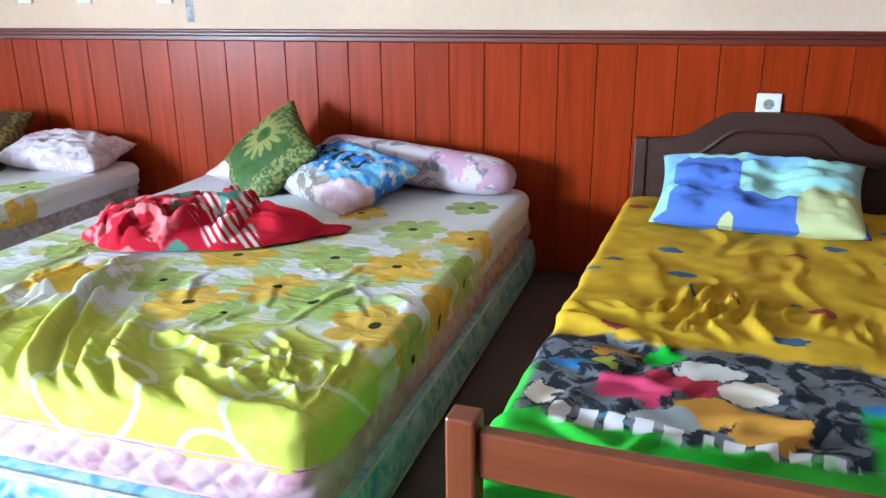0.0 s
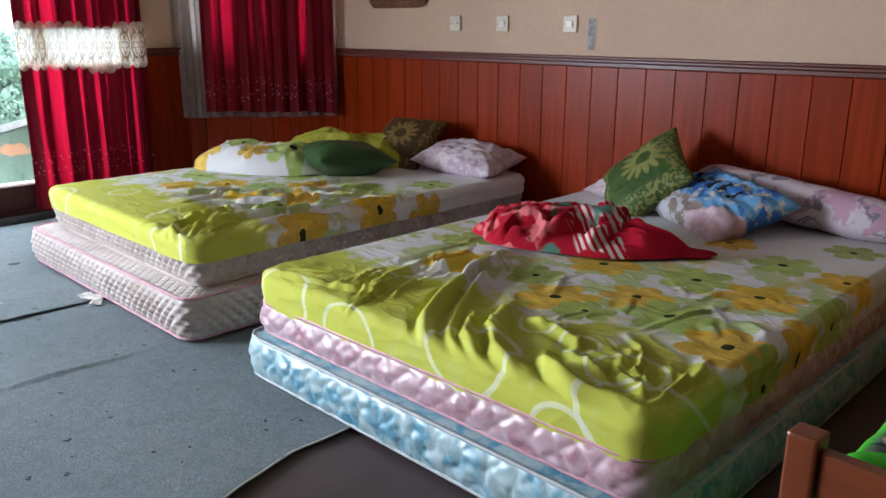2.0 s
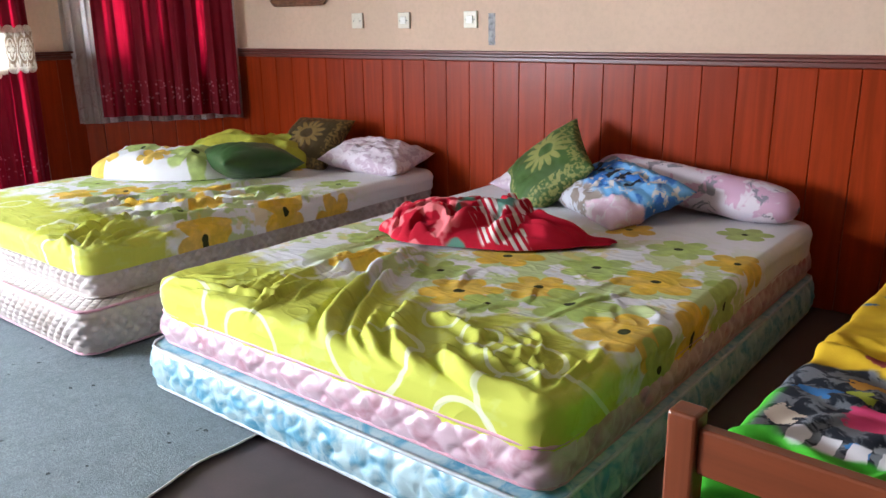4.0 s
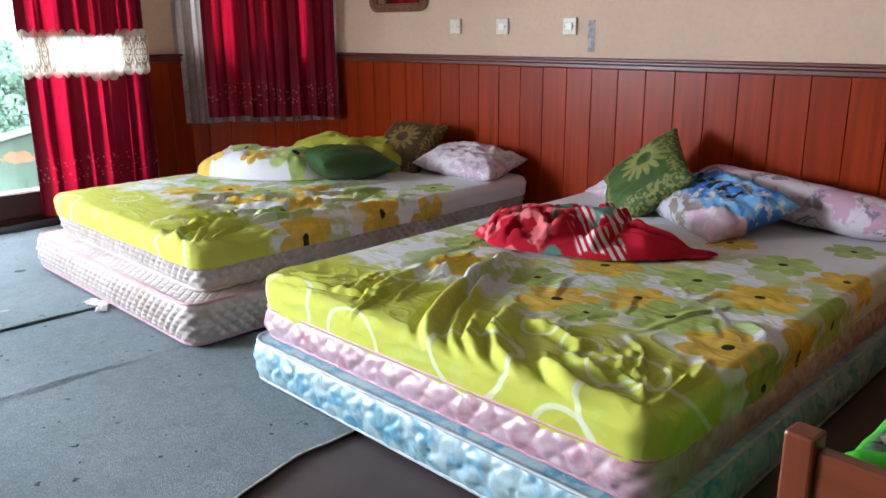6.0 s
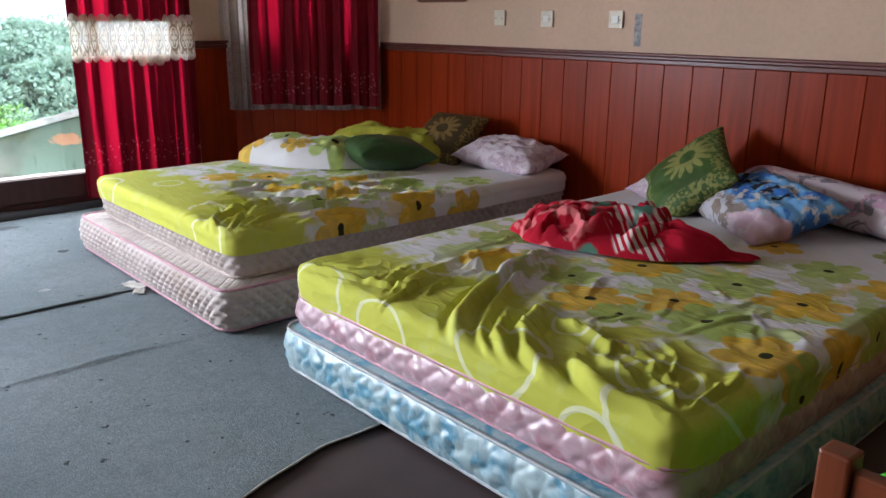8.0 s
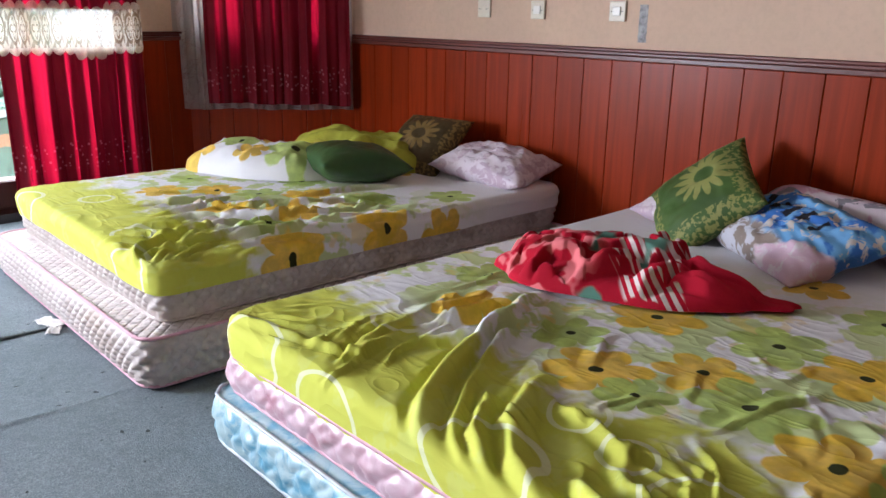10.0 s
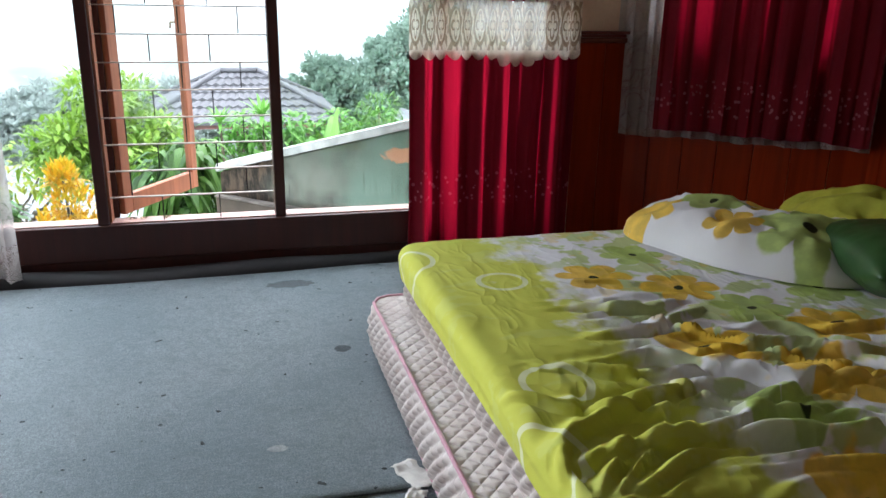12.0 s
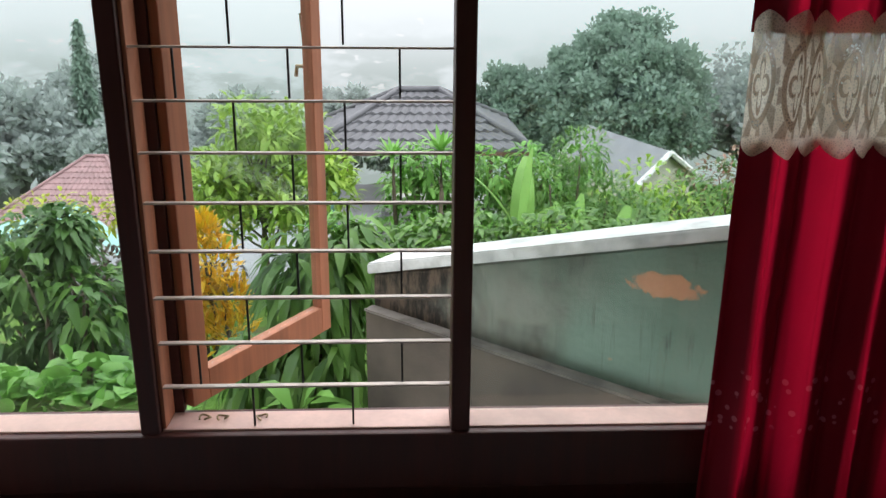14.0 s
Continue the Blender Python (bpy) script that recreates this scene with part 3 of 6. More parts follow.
# small window in the slanting wall
win2 = tagged(new("window_2"), "small wooden window behind a red curtain", "window", "", "structure")
win2.matrix_basis = SLANT
for nm, a in (("stile", (S_X0, S_X0 + 0.05, 0.05, 0.12, S_Z0, S_Z1)), ("stile", (S_X1 - 0.05, S_X1, 0.05, 0.12, S_Z0, S_Z1)),
              ("rail", (S_X0 + 0.05, S_X1 - 0.05, 0.05, 0.12, S_Z0, S_Z0 + 0.05)), ("rail", (S_X0 + 0.05, S_X1 - 0.05, 0.05, 0.12, S_Z1 - 0.05, S_Z1))):
    part(nm, one_box(*a, 0.004), FRAME, win2)
p = part("pane", one_box(S_X0 + 0.05, S_X1 - 0.05, 0.082, 0.086, S_Z0 + 0.05, S_Z1 - 0.05), GLASS, win2)
p.visible_shadow = False


# ---- curtains ----
def drape(length, z0, z1, folds, depth, seed, wavy=0.3, hem=0.0, n=160, m=40, spread=0.0):
    """A hanging cloth along local x with rounded folds; spread widens the foot."""
    def fn(u, v):
        s = u + 0.012 * math.sin(9 * u + seed) + wavy * 0.05 * nz(u * 5, seed, v * 0.7)
        ph = s * folds * math.tau
        d = depth * (0.55 + 0.45 * nz(u * 3 + seed, 2.0, v * 0.8)) * (1.0 - 0.35 * v)
        x = length * (u + (u - 0.5) * spread * (1 - v)) + 0.006 * math.sin(2 * ph)
        y = d * math.sin(ph) + 0.35 * d * math.sin(2.3 * ph + seed) + 0.012 * nz(u * 4, v * 3, seed)
        z = z0 + (z1 - z0) * v + hem * nz(u * 6, seed) * (1 - v)
        return (x, y, z)
    return surf(fn, n, m)


def scallop(length, z0, z1, folds, depth, seed, teeth, off, n=200):
    """A lace band that lies on the folds of the drape, toothed above and below."""
    def fn(u, v):
        s = u + 0.012 * math.sin(9 * u + seed)
        ph = s * folds * math.tau
        d = depth * (0.55 + 0.45 * nz(u * 3 + seed, 2.0, 0.4)) * 0.8
        tooth = 0.026 * abs(math.sin(u * teeth * math.pi)) ** 0.7 * (1 if v > 0.5 else -1) * (2 * abs(v - 0.5)) ** 3
        step = 0.03 * smooth01(0.48, 0.52, u) * (1 - smooth01(0.7, 0.75, u))
        return (length * u, d * math.sin(ph) + 0.35 * d * math.sin(2.3 * ph + seed) - off, z0 + (z1 - z0) * v + tooth - step)
    return surf(fn, n, 16)


cur1 = tagged(new("red_curtain"), "long red velvet curtain with a white lace band, drawn aside", "curtain")
cur1.matrix_basis = pose(WEST + 0.12, 2.33, 0, 0, 0, 90)
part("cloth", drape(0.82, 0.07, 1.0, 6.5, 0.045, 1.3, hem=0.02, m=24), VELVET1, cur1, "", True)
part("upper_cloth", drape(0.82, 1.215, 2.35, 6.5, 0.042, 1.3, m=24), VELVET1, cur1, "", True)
part("lace_band", scallop(0.82, 0.985, 1.235, 6.5, 0.045, 1.3, 14, 0.022, 280), LACE, cur1, "white lace band with scalloped edges", True)

cur3 = tagged(new("lace_curtain"), "sheer white lace curtain hanging to the floor", "curtain")
cur3.matrix_basis = pose(WEST + 0.12, -0.15, 0, 0, 0, 90)
part("cloth", drape(0.80, 0.045, 2.35, 6, 0.05, 4.1), SHEER, cur3, "", True)

cur2 = tagged(new("short_red_curtain"), "short red velvet curtain over the small window", "curtain")
cur2.matrix_basis = SLANT @ pose(0.16, -0.115, 0)
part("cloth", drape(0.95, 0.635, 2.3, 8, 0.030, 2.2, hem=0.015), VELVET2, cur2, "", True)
cur4 = tagged(new("sheer_curtain"), "white sheer net curtain behind the red one", "curtain")
cur4.matrix_basis = SLANT @ pose(-0.055, -0.055, 0)
part("cloth", drape(1.16, 0.60, 2.3, 11, 0.032, 6.4, hem=0.02), SHEER, cur4, "", True)
for cur_m, ln in ((pose(WEST + 0.12, -0.3, 2.36), 3.55),):
    bm = bmesh.new()
    tube(bm, [(0, 0, 0), (0, ln, 0)], 0.012, 10)
    rod = tagged(part("curtain_rod", bm, BRASS, None, "", True), "thin metal curtain rod above the window", "curtain rod")
    rod.matrix_basis = cur_m
bm = bmesh.new()
tube(bm, [(-0.05, 0, 0), (1.12, 0, 0)], 0.01, 10)
rod = tagged(part("curtain_rod", bm, BRASS, None, "", True), "thin metal rod over the small window", "curtain rod")
rod.matrix_basis = SLANT @ pose(0, -0.085, 2.31)

# ---- carpet in overlapping lengths ----
def carpet_piece(name, x0, x1, y0, y1, z, lift_edge, seed, label, wave_edge=0.0, pucker=None):
    def fn(u, v):
        x, y = x0 + (x1 - x0) * u, y0 + (y1 - y0) * v
        if wave_edge:
            x += wave_edge * u ** 12 * (0.6 * math.sin(5.5 * y + 0.6) + 0.4 * nz(y * 5, seed))
        lift = lift_edge * smooth01(x1 - 0.16, x1 - 0.01, x) * (0.35 + 0.65 * max(0.0, nz(y * 2.2, seed) + 0.35))
        puff = 0.004 * max(0.0, nz(x * 2.2 + seed, y * 2.2))
        if pucker is not None:
            puff += 0.011 * math.exp(-((x - pucker - 0.012 * nz(y * 1.7, 5.0)) / 0.020) ** 2) * (0.65 + 0.7 * nz(y * 3.0, 7.0))
        return (x, y, z + lift + puff)
    bm = surf(fn, 60 if pucker is None else 190, 60)
    ob = tagged(part(name, thicken(bm, 0.003), CARPET, None, "", True), label, "carpet", "lengths of carpet")
    if wave_edge:
        bm = bmesh.new()
        tube(bm, [Vector(fn(1.0, i / 160)) + Vector((0.001, 0, 0.001 + 0.002 * nz(i * 0.7, 3.0))) for i in range(161)], [0.0035 + 0.0015 * nz(i * 0.9, 8.0) for i in range(161)], 6)
        part("frayed_edge", bm, PAPER, ob, "pale frayed threads along the cut edge", True)
    return ob


carpet_piece("carpet", -5.40, -3.57, 0.52, 4.2, 0.012, 0.012, 1.0, "grey-blue carpet length with a lifted edge")
carpet_piece("carpet", -3.66, -1.76, 0.50, 4.2, 0.007, 0.010, 3.0, "grey-blue carpet length with a puckered seam and a wavy cut edge", 0.10, -2.87)

# dark rolled mat along the foot of the window wall
def mat_roll(u, v):
    y = 0.35 + 2.15 * u
    w = 0.045 + 0.02 * math.sin(3.1 * u + 0.4)
    a = v * math.pi
    return (WEST + 0.016 + w * (1 - math.cos(a)), y, 0.004 + (0.05 + 0.018 * nz(u * 4, 1.0)) * math.sin(a))
tagged(part("rolled_mat", surf(mat_roll, 50, 10), BLACK, None, "", True), "black mat bunched along the foot of the wall", "mat")


# ---- beds ----
def round_rect(x0, x1, y0, y1, r, step):
    """Points and outward normals round a rectangle with rounded corners."""
    out = []
    corners = ((x1 - r, y1 - r, 0), (x0 + r, y1 - r, 90), (x0 + r, y0 + r, 180), (x1 - r, y0 + r, 270))
    for i, (cx, cy, a0) in enumerate(corners):
        for k in range(9):
            a = radians(a0 + 90 * k / 8)
            out.append((cx + r * math.cos(a), cy + r * math.sin(a), math.cos(a), math.sin(a)))
        nx, ny, b0 = corners[(i + 1) % 4]
        p, q = out[-1], (nx + r * math.cos(radians(b0)), ny + r * math.sin(radians(b0)))
        n = max(1, int(math.hypot(q[0] - p[0], q[1] - p[1]) / step))
        for k in range(1, n):
            f = k / n
            out.append((p[0] + (q[0] - p[0]) * f, p[1] + (q[1] - p[1]) * f, p[2], p[3]))
    return out


def mattress(name, label, x0, x1, y0, y1, z0, z1, material, pipe, quilt, step=0.016, rows=14, r=0.07, sag=0.0, side=None):
    """Body with quilted sides and piping round the upper and lower edge."""
    th = thing(name, label, "mattress", ((x0 + x1) / 2, (y0 + y1) / 2, z0))
    ox, oy = (x0 + x1) / 2, (y0 + y1) / 2
    ring = round_rect(x0 - ox, x1 - ox, y0 - oy, y1 - oy, r, step)
    run, total = [], 0.0
    for i, p in enumerate(ring):
        run.append(total)
        q = ring[(i + 1) % len(ring)]
        total += math.hypot(q[0] - p[0], q[1] - p[1])
    h = z1 - z0
    bm = bmesh.new()
    grid = []
    for p, s in zip(ring, run):
        col = []
        for j in range(rows + 1):
            v = j / rows
            bulge = 0.010 * math.sin(math.pi * v) ** 0.6 - 0.006
            out = bulge + quilt(s, v * h) * math.sin(math.pi * min(1, max(0, v))) ** 0.5
            col.append(bm.verts.new((p[0] + p[2] * out, p[1] + p[3] * out, v * h + sag * nz(s * 0.7, 1.0) * (1 if j else 0))))
        grid.append(col)
    n = len(grid)
    for i in range(n):
        a, b = grid[i], grid[(i + 1) % n]
        for j in range(rows):
            bm.faces.new((a[j], b[j], b[j + 1], a[j + 1]))
    bm.faces.new([g[-1] for g in grid])
    bm.faces.new([g[0] for g in grid][::-1])
    part("body", bm, material, th, "", True)
    for nm, z in (("upper_piping", h), ("lower_piping", 0.006)):
        bm = bmesh.new()
        tube(bm, [(p[0] + p[2] * 0.001, p[1] + p[3] * 0.001, z + sag * nz(s * 0.7, 1.0) * (1 if z > 0.01 else 0)) for p, s in list(zip(ring, run))[::3]], 0.006, 6, True)
        part(nm, bm, pipe, th, "", True)
    return th


def q_diamond(s, z):
    c = 0.052
    a, b = abs(math.sin(math.pi * (s + z) / c)), abs(math.sin(math.pi * (s - z) / c))
    return 0.026 * (min(a, b) ** 0.85)


def q_oval(s, z):
    w = 0.010 * math.sin(s * 31)
    a = abs(math.sin(math.pi * (s + 0.9 * z + w) / 0.098))
    b = abs(math.sin(math.pi * (s - 0.9 * z - w) / 0.098))
    return 0.015 * min(a, b) ** 0.3 + 0.006 * nz(s * 24, z * 40)


def q_waves(s, z):
    w = 0.012 * math.sin(z * 70 + s * 9)
    a = abs(math.sin(math.pi * (s + 0.75 * z + w) / 0.092))
    b = abs(math.sin(math.pi * (s - 0.75 * z + w) / 0.100))
    return 0.016 * min(a, b) ** 0.3 + 0.007 * nz(s * 22, z * 38)


def strokes(px, py, folds):
    """Height of many curved folds, each (points, width, height): a crest between two hollows, steeper on one flank, fading at the ends."""
    total = np.zeros_like(px)
    for pts, w, hgt in folds:
        a = np.array(pts, dtype=float)
        seg = np.hypot(*(a[1:] - a[:-1]).T)
        run = np.concatenate(([0.0], np.cumsum(seg)))
        near = np.full_like(px, 9.0)
        side = np.zeros_like(px)
        along = np.zeros_like(px)
        reach = 5 * w
        pick = (px > a[:, 0].min() - reach) & (px < a[:, 0].max() + reach) & (py > a[:, 1].min() - reach) & (py < a[:, 1].max() + reach)
        qx, qy = px[pick], py[pick]
        n_, s_, l_ = near[pick], side[pick], along[pick]
        for i in range(len(a) - 1):
            dx, dy = a[i + 1] - a[i]
            t = np.clip(((qx - a[i, 0]) * dx + (qy - a[i, 1]) * dy) / (seg[i] ** 2 + 1e-12), 0, 1)
            ox, oy = qx - a[i, 0] - t * dx, qy - a[i, 1] - t * dy
            d = np.hypot(ox, oy)
            less = d < n_
            n_ = np.where(less, d, n_)
            s_ = np.where(less, np.sign(ox * dy - oy * dx), s_)
            l_ = np.where(less, (run[i] + t * seg[i]) / run[-1], l_)
        wide = np.where(s_ > 0, 0.55, 1.45) * w
        crest = np.exp(-(n_ / wide) ** 1.5) - 0.5 * np.exp(-((n_ - 2.1 * wide) / (0.9 * wide)) ** 2)
        total[pick] += 1.4 * hgt * crest * np.sin(math.pi * (0.04 + 0.92 * l_)) ** 0.8
    return np.where(total > 0, 0.05 * np.tanh(total / 0.05), 0.016 * np.tanh(total / 0.016))


def curve(x0, y0, x1, y1, bow, wob, rnd, n=9):
    """A slightly bowed and uneven line of points."""
    out = []
    lx, ly = x1 - x0, y1 - y0
    ph = rnd.uniform(0, 6.28)
    for i in range(n):
        f = i / (n - 1)
        o = bow * math.sin(math.pi * f) + wob * math.sin(5.5 * f + ph) * f * (1 - f) * 2
        out.append((x0 + lx * f - ly * o, y0 + ly * f + lx * o))
    return out


def fan(cx, cy, a0, a1, n, near, far, w, h, seed, bow=0.12):
    """Pulled wrinkles that radiate from one point, between two bearings in degrees."""
    rnd = random.Random(seed)
    out = []
    for i in range(n):
        a = radians(a0 + (a1 - a0) * (i + rnd.uniform(0.1, 0.9)) / n)
        r0, r1 = near * rnd.uniform(0.5, 1.6), near + (far - near) * rnd.uniform(0.35, 1.0)
        out.append((curve(cx + r0 * math.cos(a), cy + r0 * math.sin(a), cx + r1 * math.cos(a), cy + r1 * math.sin(a), rnd.uniform(-bow, bow), 0.12, rnd), w * rnd.uniform(0.6, 1.3), h * rnd.uniform(0.4, 1.1)))
    return out


def drift(cx, cy, wx, wy, ang, n, length, w, h, seed, turn=14):
    """Loose near-parallel wrinkles strewn over an oval patch."""
    rnd = random.Random(seed)
    out = []
    for i in range(n):
        q, b = math.sqrt(rnd.random()), rnd.uniform(0, math.tau)
        mx, my, a, l = cx + wx * q * math.cos(b), cy + wy * q * math.sin(b), radians(ang + rnd.uniform(-turn, turn)), length * rnd.uniform(0.35, 1.0) / 2
        out.append((curve(mx - l * math.cos(a), my - l * math.sin(a), mx + l * math.cos(a), my + l * math.sin(a), rnd.uniform(-0.15, 0.15), 0.15, rnd), w * rnd.uniform(0.6, 1.3), h * rnd.uniform(0.35, 1.1)))
    return out


def sheet(name, label, x0, x1, y0, y1, z, drop, folds, material, fine, step=0.008, r=0.04, seed=0.0, stray=0.012):
    """A fitted sheet: the top with folds, rounded over the edge and down the sides."""
    nx, ny = int((x1 - x0 + 2 * (drop + r)) / step), int((y1 - y0 + 2 * (drop + r)) / step)
    wide_r = r + 0.055
    arc = r * math.pi / 2
    span = drop + arc - r
    gu, gv = np.meshgrid(np.linspace(0, 1, nx + 1), np.linspace(0, 1, ny + 1), indexing="ij")
    gx = x0 - (span - r) + (x1 - x0 + 2 * (span - r)) * gu
    gy = y0 - (span - r) + (y1 - y0 + 2 * (span - r)) * gv
    high = strokes(gx, gy, folds)

    def fn(u, v):
        i, j = round(u * nx), round(v * ny)
        px, py, h = float(gx[i, j]), float(gy[i, j]), float(high[i, j])
        ox, oy = px - (x0 + x1) / 2, py - (y0 + y1) / 2
        qx, qy = max(0.0, abs(ox) - (x1 - x0) / 2 + wide_r), max(0.0, abs(oy) - (y1 - y0) / 2 + wide_r)
        away = math.hypot(qx, qy)
        d = away - (wide_r - r)
        h *= 0.25 + 0.75 * smooth01(-0.05, 0.04, min(px - x0, x1 - px, py - y0, y1 - py))
        h += fine(px, py) + 0.004 * nz(px * 3.1 + seed, py * 3.1)
        if d < 1e-9:
            return (px, py, z + h)
        ux, uy = math.copysign(qx / away, ox), math.copysign(qy / away, oy)
        cx, cy = px - ux * d, py - uy * d
        d = min(d, span)
        if d < arc:
            a = d / r
            return (cx + ux * (r * math.sin(a) + h * math.sin(a)), cy + uy * (r * math.sin(a) + h * math.sin(a)), z - r * (1 - math.cos(a)) + h * math.cos(a))
        f = (d - arc) / max(1e-6, span - arc)
        out = r + 0.006 * nz(px * 5 + seed, py * 5, f * 2) - 0.008 * f + 0.22 * h * (1 - f)
        return (cx + ux * out, cy + uy * out, z - r - (d - arc) * (1 + stray * 6 * nz(px * 2.5, py * 2.5, seed)))
    bm = surf(fn, nx, ny)
    bmesh.ops.remove_doubles(bm, verts=bm.verts, dist=0.0006)
    return tagged(part(name, bm, material, None, "", True), label, "bed sheet")


# bed by the window: quilted base mattress, mattress, sheet
B1X0, B1X1, B1Y0, B1Y1 = -4.42, -2.835, 2.06, 4.20
mattress("base_mattress", "cream quilted mattress with pink piping, lying on the carpet", B1X0 - 0.05, B1X1 + 0.055, B1Y0 - 0.07, B1Y1, 0.022, 0.198, WHITEQ, PINKPIPE, q_diamond, 0.0078, 26)
mattress("upper_mattress", "cream quilted mattress under a fitted sheet", B1X0 + 0.038, B1X1 - 0.038, B1Y0 + 0.038, B1Y1 - 0.03, 0.203, 0.395, WHITEQ, WHITEQ, q_diamond, 0.0078, 26)
FL1 = [(-2.80, 2.60, 0.14, 1), (-2.83, 3.05, 0.13, 1), (-2.74, 3.36, 0.13, 1), (-3.19, 2.82, 0.13, 1), (-3.39, 2.62, 0.13, 1), (-3.79, 2.79, 0.12, 1), (-3.93, 2.58, 0.12, 1), (-3.44, 3.04, 0.12, 1), (-3.19, 3.23, 0.13, 0),
       (-3.6, 2.9, 0.11, 0), (-3.05, 2.62, 0.12, 0), (-4.1, 2.8, 0.11, 0), (-3.7, 3.2, 0.12, 0), (-3.0, 3.55, 0.12, 0), (-4.12, 3.1, 0.12, 1), (-3.6, 3.7, 0.12, 1)]
RG1 = [(-3.05, 2.02, 0.12, 0.010), (-3.95, 2.3, 0.07, 0.010), (-3.30, 2.20, 0.075, 0.010), (-4.2, 2.05, 0.1, 0.010)]
folds1 = fan(-2.86, 2.06, 80, 165, 13, 0.05, 0.5, 0.013, 0.016, 11) + fan(-2.95, 2.1, 80, 112, 7, 0.2, 1.3, 0.017, 0.022, 12, 0.08)
folds1 += drift(-3.2, 2.75, 0.36, 0.35, 68, 14, 0.9, 0.014, 0.021, 13, 8) + drift(-3.68, 2.62, 0.22, 0.22, 82, 8, 0.45, 0.014, 0.013, 14, 18) + drift(-3.35, 3.2, 0.4, 0.22, 70, 7, 0.6, 0.014, 0.012, 15, 10)
folds1 += [([(-3.05, 2.06), (-3.15, 2.27), (-3.2, 2.47), (-3.2, 2.65)], 0.018, 0.030), ([(-2.98, 2.06), (-3.03, 2.25), (-2.99, 2.49), (-2.92, 2.72), (-2.87, 2.9)], 0.020, 0.034), ([(-3.36, 2.26), (-3.37, 2.46), (-3.21, 2.66), (-3.07, 2.9)], 0.018, 0.030),
           ([(-3.08, 2.46), (-3.02, 2.71), (-2.9, 2.97), (-2.86, 3.2)], 0.017, 0.026), ([(-3.32, 2.79), (-3.24, 3.04), (-3.13, 3.34)], 0.017, 0.024), ([(-3.43, 2.95), (-3.39, 3.24), (-3.31, 3.5)], 0.016, 0.020), ([(-3.51, 2.38), (-3.51, 2.55), (-3.62, 2.75)], 0.016, 0.022)]
sheet("fitted_sheet", "lime and white fitted sheet with yellow flowers, wrinkled", B1X0, B1X1, B1Y0, B1Y1, 0.418, 0.108, folds1, sheet_mat("lime_flower_cotton_window", 2.44, FL1, RG1, (B1X0, B1X1, B1Y0, 0.418)),
      lambda x, y: 0.0025 * nz(x * 11, y * 16), seed=2.0)

# bed in the middle: blue base, pink mattress, sheet
B2X0, B2X1, B2Y0, B2Y1 = -2.39, -0.775, 2.055, 4.20
mattress("blue_mattress", "pale blue floral satin mattress lying on the floor", B2X0 - 0.01, B2X1 + 0.012, B2Y0 - 0.03, B2Y1, 0.018, 0.168, BLUEQ, plain("silver_piping", (0.42, 0.46, 0.48), 0.5, 0, 0.2, 20, 200, 0.1), q_waves, 0.009, 20)
mattress("pink_mattress", "pink quilted satin mattress", B2X0 + 0.014, B2X1 - 0.014, B2Y0 + 0.01, B2Y1, 0.178, 0.290, PINKQ, PINKPIPE, q_oval, 0.009, 16)
FL2 = [(-1.44, 2.58, 0.14, 1), (-1.26, 2.76, 0.12, 1), (-1.21, 3.06, 0.14, 0), (-1.54, 3.0, 0.14, 1), (-1.95, 2.66, 0.13, 1), (-0.83, 3.39, 0.12, 1), (-1.07, 3.44, 0.13, 0), (-1.09, 2.68, 0.15, 0), (-0.975, 3.03, 0.145, 1), (-0.86, 2.57, 0.145, 1),
       (-1.30, 2.53, 0.10, 0), (-0.70, 2.62, 0.12, 0), (-0.72, 2.86, 0.12, 1), (-0.74, 3.12, 0.11, 0), (-1.63, 2.72, 0.11, 0), (-2.12, 2.9, 0.12, 0), (-1.75, 3.3, 0.12, 1), (-2.1, 3.3, 0.12, 1), (-1.35, 3.6, 0.11, 1), (-0.95, 3.8, 0.11, 0)]
RG2 = [(-1.36, 2.06, 0.14, 0.010), (-1.03, 1.90, 0.10, 0.010), (-0.84, 2.06, 0.155, 0.011), (-1.85, 1.94, 0.12, 0.009), (-2.2, 2.0, 0.13, 0.010), (-1.33, 2.36, 0.07, 0.008), (-1.16, 2.30, 0.06, 0.008), (-0.97, 2.24, 0.10, 0.008), (-2.0, 2.42, 0.08, 0.008)]
folds2 = [([(-1.89, 2.86), (-1.78, 2.56), (-1.69, 2.32), (-1.60, 2.15), (-1.50, 2.05)], 0.026, 0.040), ([(-1.82, 2.88), (-1.71, 2.52), (-1.58, 2.27), (-1.48, 2.13), (-1.38, 2.06)], 0.021, 0.030),
          ([(-1.50, 2.42), (-1.41, 2.22), (-1.29, 2.11), (-1.17, 2.06)], 0.024, 0.036), ([(-1.56, 2.34), (-1.42, 2.13), (-1.30, 2.06)], 0.020, 0.026), ([(-1.20, 2.16), (-1.10, 2.10), (-0.97, 2.05)], 0.018, 0.030), ([(-0.82, 2.10), (-1.0, 2.09), (-1.15, 2.12)], 0.017, 0.024),
          ([(-2.36, 2.08), (-2.1, 2.12), (-1.86, 2.19)], 0.016, 0.014), ([(-2.0, 2.50), (-1.95, 2.25), (-1.87, 2.12)], 0.017, 0.020)]
folds2 += fan(-0.82, 2.09, 95, 172, 20, 0.06, 0.46, 0.010, 0.012, 21, 0.2) + fan(-1.86, 2.92, 252, 300, 9, 0.15, 0.75, 0.014, 0.018, 22, 0.15) + fan(-2.38, 2.07, 8, 60, 8, 0.1, 0.6, 0.010, 0.007, 23)
